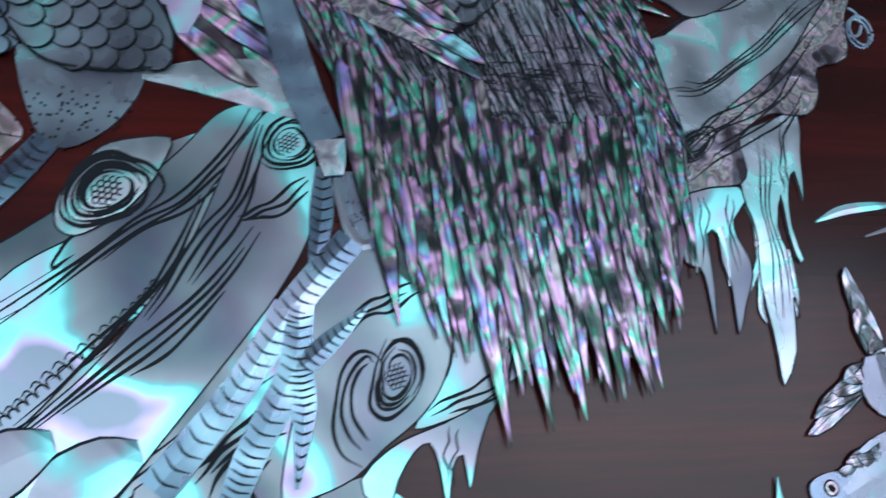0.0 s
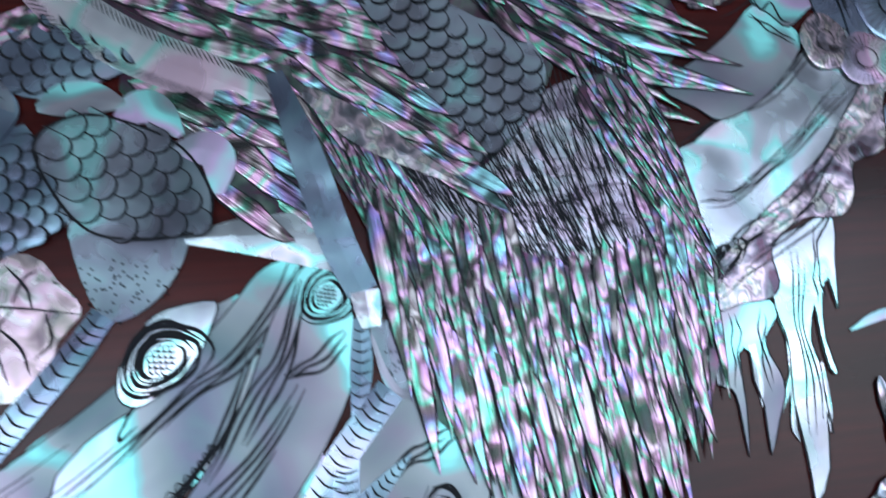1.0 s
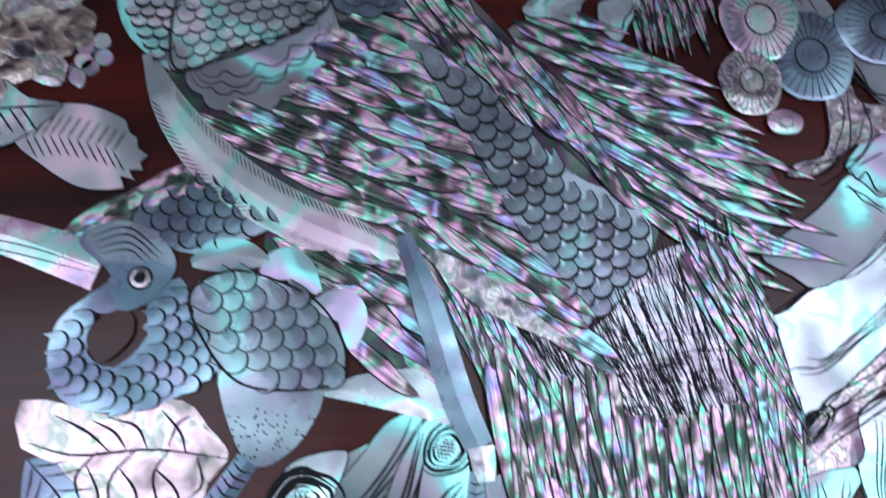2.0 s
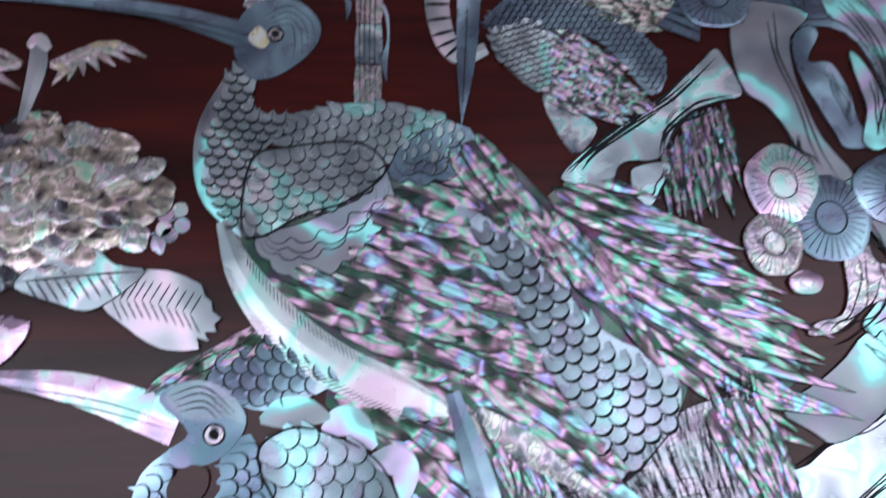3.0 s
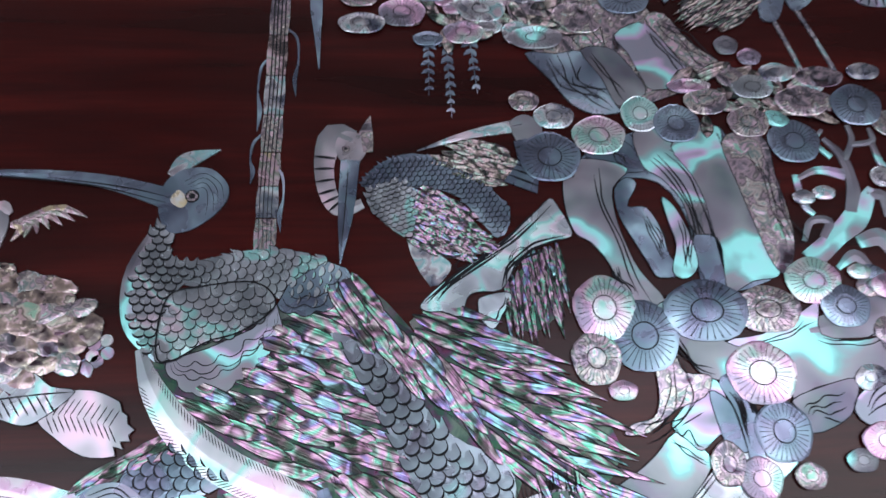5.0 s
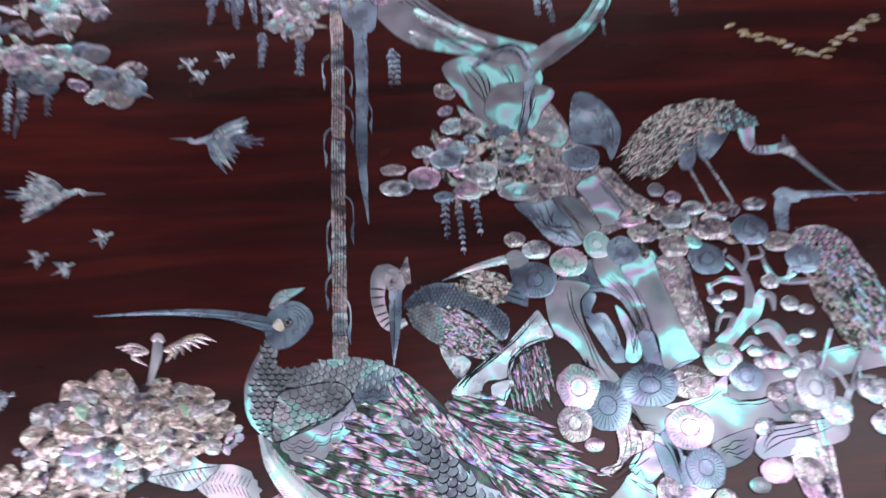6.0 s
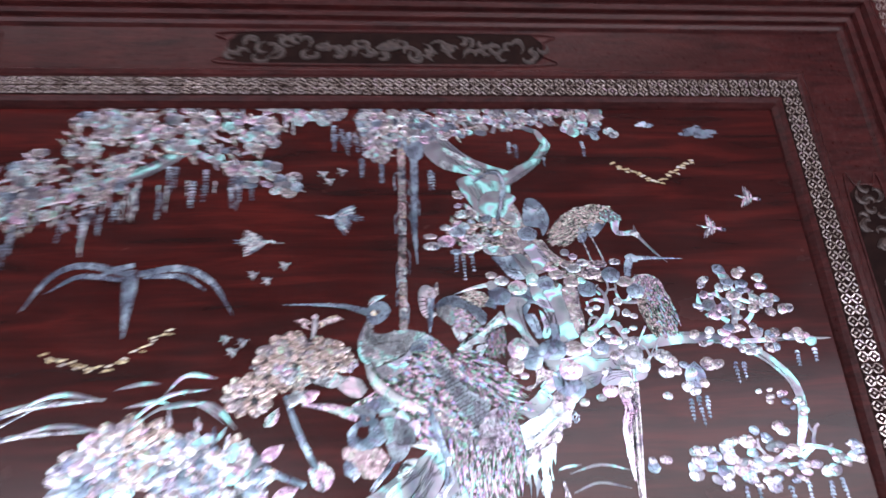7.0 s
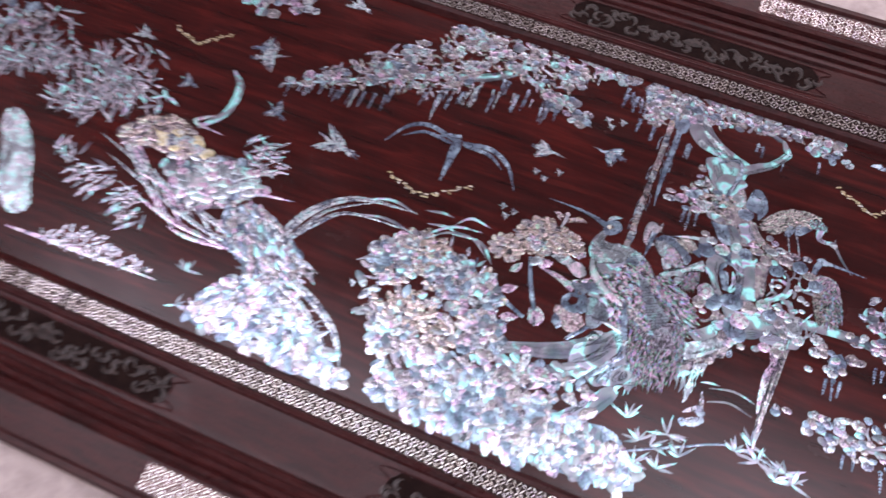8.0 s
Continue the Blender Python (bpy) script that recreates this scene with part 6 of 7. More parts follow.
pb = stroke_part("bill", [(-49.9, 215.8), (-51.4, 193.6), (-53.2, 172.5)], (7.5, 6, 0.3), shell_blue, preen, 9, 10, "blue-grey dagger bill")
ink_lines(pb, [[(-50.7, 212.0), (-51.6, 195.6), (-53.0, 177.8)]], 12.5, 0.4)
stroke_part("crest", [(-43.5, 219.4), (-43.9, 226.9), (-42.1, 236.0)], (5, 6, 0.4), abalone_grey, preen, 6, 7)
scales([(-45.8, 204.8), (-38.9, 214.1), (-25.3, 219.0), (-10.1, 214.1), (2.8, 205.6), (12.4, 193.2), (6.8, 182.2), (-7.2, 199.5), (-22.2, 203.7), (-33.5, 203.7)], np.subtract((3.7, 191.3), (-31.3, 212.0)), preen, 4, scales_blue, 2.6)
scales([(-43.0, 203.7), (-31.5, 207.8), (-24.2, 201.6), (-26.8, 183.5), (-35.0, 187.5), (-42.2, 195.6)], np.subtract((-30.5, 185.5), (-37.3, 203.7)), preen, 7, scales_light, 2.6)
field([(-24.1, 202.6), (-11.0, 199.5), (-0.4, 187.3), (4.6, 179.3), (-8.8, 173.9), (-21.5, 178.5), (-26.8, 185.5)], np.subtract((-0.8, 181.3), (-22.6, 195.5)), preen, 5, feathers, 9, 2.6)
plate_part("thigh", [(-27.9, 181.5), (-14.3, 174.6), (-11.8, 169.7), (-19.5, 163.1)], abalone_far, preen, 3, 3)
field([(7.7, 159.9), (19.1, 173.3), (27.2, 178.1), (31.9, 169.2), (29.3, 154.0), (18.3, 144.9), (9.7, 150.5)], np.subtract((19.9, 143.0), (16.7, 167.5)), preen, 3, plumes, 18, 2.6)

# ---- the crane behind it ----
hind = thing("crane", "small crane whose long bill crosses its neighbour's back", "crane inlay", "cranes")
stroke_part("bill", [(-23.3, 220.0), (-3.4, 226.9), (19.7, 231.8)], (0.4, 3.5, 6), abalone_far, hind, 6, 8, "long grey-green bill")
plate_part("head", [(14.8, 232.5), (21.1, 236.3), (27.6, 231.4), (25.5, 223.7), (17.9, 223.1)], shell_sheet, hind, 8, 4)
hn = [(19.1, 224.8), (21.0, 214.0), (17.2, 203.5)]
hindneck = stroke_part("neck", hn, (7, 9, 14), shell_blue, hind, 7, 8)
ink_lines(hindneck, [[q + s * w, q - s * w] for q, s, w in edges(hn, (7, 9, 14), 7)[1:7]], 10, 0.9, 3)
field([(-14.9, 215.1), (-1.7, 223.7), (11.9, 221.5), (14.8, 209.8), (6.6, 204.6), (-6.5, 209.9)], np.subtract((-10.0, 216.2), (11.1, 211.9)), hind, 3, feathers_grey, 9, 2.6)

# ---- the crane on the crown ----
upper = thing("crane", "crane stepping on the needle clusters with lowered bill", "crane inlay", "cranes")
field([(94.0, 286.8), (102.7, 308.8), (123.6, 322.4), (154.2, 318.6), (155.0, 305.9), (130.2, 292.8), (117.0, 280.7), (102.9, 281.5)], np.subtract((103.8, 286.2), (146.0, 314.8)), upper, 3, plumes_grey, 13, 2.2)
field([(113.3, 316.6), (130.7, 329.8), (157.7, 333.6), (175.2, 328.3), (163.2, 309.6), (134.2, 311.2)], np.subtract((116.1, 312.2), (171.0, 326.3)), upper, 6, feathers_grey, 12, 3.2)
scales([(160.7, 322.5), (174.7, 326.1), (187.0, 315.5), (178.4, 310.9), (160.1, 311.9)], np.subtract((161.1, 316.1), (185.5, 316.9)), upper, 8, scales_teal, 3.4)
plate_part("thigh", [(132.4, 302.9), (142.3, 298.3), (137.4, 284.3), (129.8, 285.5)], shell_blue, upper, 7, 4)
plate_part("thigh", [(144.1, 306.5), (167.4, 311.5), (153.9, 293.5), (144.8, 289.9)], shell_blue, upper, 7, 4)
for pts in ([(135.1, 285.2), (139.6, 270.2), (143.3, 255.7)], [(146.9, 289.8), (152.8, 273.4), (157.8, 257.5)]):
    stroke_part("leg", pts, (2, 1.6, 2), abalone_far, upper, 5, 6)
un = [(178.2, 313.0), (177.9, 297.5), (187.1, 294.5), (200.4, 296.2)]
upneck = stroke_part("neck", un, (12, 7, 6, 6), shell_sheet, upper, 6, 10)
ink_lines(upneck, [[q + s * w, q - s * w] for q, s, w in edges(un, (12, 7, 6, 6), 10)[4:8]], 9.5, 0.9, 3)
stroke_part("head", [(195.0, 296.5), (201.6, 293.7), (205.7, 288.5)], (6, 8, 4), abalone_far, upper, 8, 6)
stroke_part("bill", [(204.3, 290.2), (219.0, 271.5), (234.4, 255.6)], (4, 3, 0.3), shell_sheet, upper, 8, 8)
stroke_part("crest", [(202.9, 291.9), (201.2, 299.1), (201.1, 305.4)], (3, 4, 0.3), abalone_grey, upper, 7, 5)

# ---- the crane at the tree's right ----
east = thing("crane", "crane with a rose-coloured back and long blue bill among the boughs", "crane inlay", "cranes")
stroke_part("bill", [(186.0, 261.9), (215.8, 261.7), (254.0, 260.1)], (6, 4, 0.3), shell_blue, east, 8, 8)
stroke_part("head", [(183.6, 261.0), (191.0, 262.1), (199.2, 259.3)], (6, 11, 5), shell_blue, east, 9, 8)
stroke_part("neck", [(191.4, 263.2), (185.4, 252.0), (182.9, 238.9)], (10, 9, 7), shell_blue, east, 7, 8)
stroke_part("crest", [(194.9, 263.0), (184.6, 264.8)], (3, 0.5), abalone_far, east, 8, 3)
scales([(187.7, 235.7), (203.6, 241.2), (219.1, 234.3), (224.5, 216.2), (210.7, 209.3), (193.4, 217.6)], np.subtract((219.7, 216.4), (192.5, 235.4)), east, 4, scales_rose, 4.2)
field([(197.5, 225.0), (219.7, 226.5), (230.9, 203.4), (233.2, 179.0), (216.5, 165.6), (203.7, 190.0)], np.subtract((223.5, 174.7), (204.7, 224.7)), east, 5, feathers, 15, 3.6)
field([(188.6, 217.8), (200.5, 217.3), (214.2, 175.2), (202.7, 166.3), (190.7, 195.5)], np.subtract((208.4, 170.7), (192.8, 215.1)), east, 4, feathers_grey, 12, 3.4)
for pts in ([(193.9, 176.2), (183.8, 158.9), (174.5, 143.7)], [(210.9, 166.8), (202.0, 154.4), (194.9, 142.2)]):
    stroke_part("leg", pts, (2.4, 1.8, 2), shell_sheet, east, 9, 6)

# ---- peony and leaves by the large crane ----
def petals(parent, q, rx, rz, layer, data, size, rounds=4, name="petal"):
    """A full blossom: rings of cupped petals, the inner ones smaller and higher."""
    q = np.array(q, float)
    for k in range(rounds):
        f = 1 - k / rounds
        n = max(5, int(11 * f) + 3)
        for i in range(n):
            a = math.tau * (i + 0.5 * (k % 2)) / n + rng.uniform(-0.15, 0.15)
            p = q + np.array((rx * f * math.cos(a), rz * f * math.sin(a))) * 0.62
            d = data[rng.randrange(len(data))]
            lay(name, d, p, a + rng.uniform(-0.4, 0.4), size * (0.65 + 0.4 * f), size * (0.6 + 0.25 * f), layer + 2.2 * k, parent, rng.choice((-1, 1)))
    for i in range(5):
        lay(name, data[i % len(data)], q, i * 1.3, size * 0.45, size * 0.42, layer + 2.2 * rounds, parent)


peony_shell = pearl("peony_shell", [(0.12, (0.05, 0.05, 0.05)), (0.30, (0.24, 0.21, 0.19)), (0.43, (0.40, 0.34, 0.28)), (0.54, (0.74, 0.57, 0.60)), (0.64, (0.16, 0.17, 0.13)), (0.76, (0.76, 0.70, 0.63)), (0.92, (0.34, 0.60, 0.46))], 85, rough=0.22, metal=0.6, contrast=1.35, relief=0.4)
cup_grey = [local_piece("petal", [(0, 0), (0.5, 0.04), (1, 0)], (0.35, 0.85, 1.15, 1.15, 0.85, 0.3), m, 11, 2.2, 0.06, 0.0008) for m in (peony_shell, peony_shell, abalone_grey)]
cup_rose = [local_piece("petal", [(0, 0), (0.5, 0.04), (1, 0)], (0.35, 0.85, 1.15, 1.15, 0.85, 0.3), m, 9, 2.2, 0.045, 0.0008) for m in (shell_rose, abalone_far, shell_sheet, shell_blue, abalone_grey)]
peony = thing("peony", "full-blown peony of smoky and rose shell with broad leaves", "flower inlay", "flowers")
blossom = random.Random(21)
for k in range(46):
    f = 1 - k / 46
    a = k * 2.4
    q = np.array((-173.1, 149.7)) + np.array((29 * f ** 0.6 * math.cos(a), 21 * f ** 0.6 * math.sin(a) - 1))
    ruffle(peony, q, blossom.uniform(7, 11), blossom.uniform(4.5, 7), blossom.uniform(-0.5, 0.5), 3 + 0.16 * k, (peony_shell, peony_shell, abalone_grey)[k % 3], k)
for k in range(16):
    f = 1 - k / 16
    a = k * 2.4
    q = np.array((-205.9, 136.9)) + np.array((15 * f ** 0.6 * math.cos(a), 12 * f ** 0.6 * math.sin(a)))
    ruffle(peony, q, blossom.uniform(6, 9), blossom.uniform(4.5, 6.5), blossom.uniform(-0.6, 0.6), 4 + 0.3 * k, (shell_rose, abalone_far, shell_light)[k % 3], 60 + k)
rib = [(-178.4, 123.8), (-167.5, 124.9), (-154.9, 126.1), (-144.0, 126.7)]
sheet("leaf", [(-179.3, 123.6), (-170.6, 132.3), (-163.9, 134.8), (-157.9, 133.3), (-152.1, 128.8), (-143.6, 126.7), (-153.4, 117.9), (-159.6, 115.5), (-166.7, 117.5), (-175.0, 120.2)], shell_light, peony, 9, 3, [rib] + [[q, q + np.array((4.5, -6.5))] for q in spline(rib, 13)[1:10]], 0.6)
rose_rib = [(-154.1, 118.0), (-145.0, 118.6), (-134.3, 115.8), (-124.8, 111.9)]
sheet("leaf", [(-155.7, 117.8), (-149.9, 122.4), (-146.8, 126.9), (-137.5, 127.1), (-129.8, 123.9), (-127.8, 122.4), (-126.9, 119.5), (-125.0, 118.1), (-124.6, 115.3), (-122.1, 113.3), (-123.9, 111.6), (-123.3, 109.3), (-126.5, 109.4), (-125.2, 106.7), (-128.7, 107.8), (-127.8, 104.6), (-135.8, 104.3), (-141.7, 106.4), (-148.9, 111.5)], leaf_shell, peony, 8, 2, [[q, q + np.array((3.0, 5.5 * e))] for q in spline(rose_rib, 14)[1:12] for e in (1, -1)], 0.45, "toothed grey and rose leaf")
for k, q in enumerate([(-192.8, 108.7), (-184.7, 107.2), (-197.9, 105.7)]):
    ruffle(peony, q, 11, 7, 0.3 * k, 4 + k, (abalone_far, shell_rose, shell_light)[k], 90 + k, "bud_petal")
stroke_part("stem", [(-178.4, 123.8), (-187.6, 120.8), (-196.9, 114.1)], (1.5, 3, 4.5), shell_sheet, peony, 3, 8)
for q in ((-135.4, 144.8), (-139.5, 143.4), (-134.6, 140.2), (-139.7, 139.3), (-137.9, 137.3)):
    plate_part("berry", [(q[0] + 2.3 * math.cos(a), q[1] + 2.3 * math.sin(a)) for a in np.linspace(0, math.tau, 12, endpoint=False)], shell_rose, peony, 3, 1)
stroke_part("berry_leaf", [(-142.2, 137.3), (-139.8, 131.9)], (1, 4.4, 1), shell_rose, peony, 3, 5)
stroke_part("berry_stem", [(-143.0, 137.6), (-136.4, 142.6)], (0.7, 0.5), shell_blue, peony, 2, 3)
for q in ((-242.2, 148.7), (-245.6, 143.3), (-237.2, 142.7), (-241.2, 141.6)):
    stroke_part("bud", [q, (q[0], q[1] - 4)], (3, 4.5, 1), shell_rose, peony, 3, 4)
blossom_bird = thing("small_bird", "small bird with spread rose wings perched on the peony", "bird inlay")
stroke_part("body", [(-180.8, 197.0), (-179.4, 189.0), (-182.6, 169.3)], (3, 5.5, 2), leaf_shell, blossom_bird, 6, 10)
stroke_part("head", [(-182.7, 195.2), (-179.9, 197.2), (-176.4, 194.4)], (2, 5, 2), leaf_shell, blossom_bird, 7, 8)
for k in range(7):
    stroke_part("wing_feather", [(-175.8, 189.7), ((-159.6, 192.4)[0] - 2 * k, (-159.6, 192.4)[1] - 1.3 * k + 4), ((-148.3, 189.1)[0] - 4.4 * k, (-148.3, 189.1)[1] + 3.5 - 1.6 * k)], (2, 3.4, 0.4), rose_abalone, blossom_bird, 5 + 0.3 * k, 5)
    stroke_part("wing_feather", [(-184.1, 189.3), ((-192.3, 191.5)[0], (-192.3, 191.5)[1] - 1.0 * k + 2), ((-201.4, 187.7)[0] + 3.0 * k, (-201.4, 187.7)[1] + 5 - 1.9 * k)], (2, 3.0, 0.4), rose_abalone, blossom_bird, 5 + 0.3 * k, 5)
rose_leaf = thing("peony_leaf", "ragged leaf of pale rose shell with branching veins", "leaf inlay", "leaves")
rl = plate_part("leaf_sheet", [(-148.5, 53.1), (-136.0, 51.3), (-127.0, 48.7), (-115.2, 52.4), (-108.7, 50.2), (-105.3, 45.5), (-101.4, 41.4), (-100.7, 37.7), (-105.0, 32.6), (-107.5, 23.9), (-112.1, 20.5), (-125.7, 21.8), (-133.3, 28.4), (-138.8, 38.0), (-147.7, 42.2)], rose_abalone, rose_leaf, 3, 2)
ink_lines(rl, [[(-100.7, 38.0), (-117.9, 40.8), (-135.3, 40.1), (-146.5, 43.4)], [(-114.1, 40.4), (-117.6, 34.5), (-114.7, 24.3)], [(-121.7, 41.0), (-127.5, 33.7), (-125.8, 23.7)], [(-110.3, 39.5), (-111.7, 44.4), (-116.3, 49.9)], [(-119.1, 40.9), (-121.9, 46.2), (-128.3, 48.4)], [(-127.9, 40.8), (-133.1, 45.4), (-140.8, 49.5)], [(-130.4, 40.8), (-135.0, 35.3), (-133.4, 29.0)], [(-107.7, 38.8), (-106.3, 32.6), (-109.7, 29.0)], [(-117.1, 36.3), (-112.5, 31.7), (-110.4, 25.9)], [(-125.2, 36.7), (-121.2, 30.9), (-121.5, 23.4)], [(-124.2, 41.4), (-126.9, 45.1), (-132.0, 47.9)], [(-114.4, 41.3), (-112.4, 46.4), (-109.3, 48.3)], [(-132.7, 37.7), (-129.8, 31.3), (-130.2, 26.4)]], 4.2, 0.6)
leaf(rose_leaf, [(-146.2, 39.6), (-137.0, 29.2), (-135.2, 19.3)], (8, 18, 10), shell_blue, 2, 5)

# ---- flowering bushes, rock and pheasants to the left ----
bush = thing("peony_bush", "dense bush of pale blossoms and round leaves over rock", "flower inlay", "flowers")
for n, (q, rx, rz) in enumerate((((-201.1, 146.2), 40, 26), ((-373.2, 46.9), 42, 34), ((-271.1, 20.8), 52, 38), ((-326.3, -39.3), 46, 34), ((-353.8, -78.1), 34, 28), ((-233.6, -28.7), 34, 26), ((-361.4, 56.7), 44, 34), ((-304.1, 37.8), 44, 30), ((-396.2, 30.6), 40, 34), ((-246.9, 110.7), 26, 20))):
    petals(bush, q, rx, rz, 3 + n % 3, cup_rose if n % 3 else cup_grey, 18 if rx > 30 else 12, 4)
for q, a, s in (((-220.8, 51.4), 0.5, 26), ((-174.5, 21.6), 2.2, 28), ((-247.6, 24.5), 1.2, 28), ((-222.4, 86.1), 1.0, 22), ((-205.3, 10.3), 0.3, 26), ((-167.7, 25.8), 1.9, 30), ((-365.3, -91.9), 0.2, 40)):
    q = np.array(q)
    d = np.array((math.cos(a), math.sin(a))) * s
    leaf(bush, [q - d / 2, q + np.array((d[1], -d[0])) * 0.06, q + d / 2], (1, s * 0.55, s * 0.5, 1.5), (shell_sheet, shell_rose, shell_blue)[int(s + q[0]) % 3], 9, 5)
for pts in ([(-288.2, 118.0), (-328.2, 113.3), (-359.9, 90.8), (-373.2, 62.7)], [(-256.8, 74.6), (-285.8, 102.3), (-330.6, 99.2)], [(-268.2, 81.8), (-298.6, 103.4), (-338.2, 98.8), (-369.1, 73.9)], [(-393.3, 109.5), (-442.2, 117.0), (-493.8, 95.4)], [(-386.2, 77.4), (-437.1, 84.9), (-489.6, 72.6)], [(-280.4, 130.0), (-312.8, 134.0), (-334.0, 113.5)], [(-419.5, -72.8), (-404.1, -57.2), (-379.5, -61.1)], [(-448.1, 6.5), (-426.4, 20.3), (-397.1, 17.5)], [(-383.4, 121.1), (-358.3, 126.3), (-338.1, 125.6)], [(-372.5, 101.7), (-344.7, 106.7), (-327.3, 104.4)]):
    stroke_part("grass_blade", pts, (0.4, 4.5, 3.5, 0.4), shell_sheet, bush, 10, 12)
for pts in ([(-208.7, 109.5), (-192.8, 67.5), (-174.7, 32.7)], [(-249.9, 63.8), (-225.7, 34.7), (-185.6, 16.5)]):
    stroke_part("stem", pts, (4, 6, 5), shell_blue, bush, 4, 8)
field([(-424.6, -3.5), (-382.5, 68.1), (-318.2, 69.3), (-242.5, 61.1), (-209.8, -0.7), (-227.5, -44.2), (-334.2, -101.6), (-394.9, -76.6)], (0.6, 0.6), bush, 2, cup_grey + cup_rose[1:], 19, 11, (15, 13), "petal", spread=2.5, jitter=0.35, backing=None)
for k in range(44):
    a = rng.uniform(0, math.tau)
    q = np.array((-319.2, -3.6)) + np.array((math.cos(a) * rng.uniform(72, 98), math.sin(a) * rng.uniform(58, 84)))
    lay("leaf_blade", (blade_blue, feathers_far[0], leaflet)[k % 3], q, a + rng.uniform(-0.7, 0.7), rng.uniform(12, 26), rng.uniform(3, 7), 6, bush)
for k in range(16):
    q = np.array((-351.4, -122.0)) + np.array((rng.uniform(-14, 60), rng.uniform(-22, 20)))
    lay("leaf", cup_rose[k % 5], q, rng.uniform(0, 6), rng.uniform(12, 22), rng.uniform(8, 13), 3, bush)
rock = thing("rock_bank", "bank of pale rounded shell stones along the lower edge", "rock inlay")
pebble = [local_piece("stone", [(0, 0), (0.5, 0.05), (1, 0)], (0.45, 0.95, 1.0, 0.85, 0.35), m, 7, 2.4, 0.05, 0.0006) for m in (shell_sheet, shell_rose, shell_blue, abalone_far, shell_sheet, abalone_grey)]
field([(-356.5, -167.6), (-309.4, -117.8), (-237.4, -83.7), (-167.3, -89.3), (-75.2, -93.2), (-11.6, -91.4), (31.1, -152.6), (-57.8, -166.4), (-175.1, -175.6), (-285.4, -172.1)], (0.8, -0.55), rock, 1, pebble, 24, 17, (12, 12), "stone", spread=1.4, jitter=0.4, backing=shell_blue)
for poly, n in (([(-352.6, -157.4), (-281.6, -101.9), (-164.5, -96.7), (-16.3, -101.5), (22.2, -148.6), (-137.3, -167.9), (-303.0, -171.0)], 60), ([(-335.9, -97.8), (-224.4, -51.9), (-114.8, -50.5), (-164.5, -96.7), (-293.1, -115.4)], 26)):
    clump(rock, poly, n, 12, 4)
field([(-640.4, -168.1), (-628.1, -106.0), (-561.7, -69.2), (-486.4, -104.9), (-407.4, -153.8), (-385.8, -179.7), (-474.3, -181.5), (-569.6, -175.9)], (0.7, -0.5), rock, 3, cup_rose, 22, 15, (12, 11), "stone", spread=1.6, jitter=0.4, backing=shell_blue)
field([(-348.6, -89.5), (-267.9, -51.8), (-188.9, -32.8), (-98.3, -26.3), (-49.4, -49.1), (-87.4, -81.6), (-181.8, -95.3), (-294.7, -111.7)], (0.8, -0.4), rock, 1, pebble, 22, 14, (15, 13), "stone", spread=1.2, jitter=0.35, backing=None)
for q in ((-676.8, -106.4), (-625.0, -161.7), (-664.9, -159.3), (-448.2, -126.0), (-471.0, -117.1), (-589.7, -70.8), (18.6, -86.9), (51.4, -65.2), (50.1, -113.6), (171.5, -55.1), (196.9, -67.9), (208.9, -55.2), (218.8, -66.4), (-4.4, -63.8), (73.5, -88.1), (140.5, -52.2), (34.7, -88.3), (159.3, -36.4), (20.4, -118.1)):
    for k in range(7):
        lay("leaf_blade", blade_blue, q, rng.uniform(-0.4, 3.6), rng.uniform(16, 30), 4.2, 8, rock)
stroke_part("bamboo_stem", [(-4.8, -112.7), (69.8, -75.3), (139.0, -46.5), (232.3, -60.8)], (3, 3, 2.5, 1), shell_blue, rock, 4, 10)
bark(rock, [(170.8, 128.6), (165.7, 65.4), (160.8, 4.7), (161.1, -43.7)], (12, 12, 9, 3), abalone_grey, 5, 5, 71)
feather_pale_sheet = abalone_far
for k in range(40):
    s = rng.uniform(0, 1)
    p = np.array((-648.2, -171.3)) * (1 - s) + np.array((-448.2, -126.0)) * s + np.array((0, 40 * math.sin(s * 3.1) + rng.uniform(-14, 10)))
    lay("leaf_blade", (blade_blue, feathers_far[k % 3])[k % 2], p, rng.uniform(0.3, 2.9), rng.uniform(18, 36), rng.uniform(3.5, 6), 7, rock)
pheasant = thing("pheasant", "long-tailed pheasant of pink and teal shell with arching plumes", "bird inlay")
for pts, w in (([(-579.0, -36.9), (-553.3, 44.8), (-492.0, 98.9), (-393.9, 111.4)], (12, 14, 9, 0.5)), ([(-575.4, -25.4), (-530.6, 38.5), (-489.3, 72.8), (-385.8, 79.9)], (8, 8, 5, 0.5)), ([(-567.4, -22.1), (-544.6, 27.7), (-517.0, 69.9), (-433.7, 119.3)], (6, 8, 4, 0.4)), ([(-562.4, -49.9), (-482.9, -75.3), (-429.3, -109.1), (-398.1, -154.4)], (12, 12, 9, 1)), ([(-578.2, -56.3), (-494.4, -89.5), (-444.4, -124.4), (-414.7, -148.0)], (10, 9, 6, 0.6)),
               ([(-599.4, -35.1), (-700.3, -14.7), (-824.9, 20.9), (-930.7, 51.8)], (10, 9, 6, 0.5)), ([(-594.9, -43.3), (-698.7, -34.8), (-822.5, -0.0), (-901.5, 23.6)], (8, 7, 5, 0.5)), ([(-600.7, -50.7), (-702.0, -46.4), (-771.1, -32.8)], (7, 6, 1))):
    ob = stroke_part("plume", pts, w, shell_rose if len(w) % 2 else abalone_far, pheasant, 7, 16)
    ink_lines(ob, [pts], 10.5, 1.0, 14)
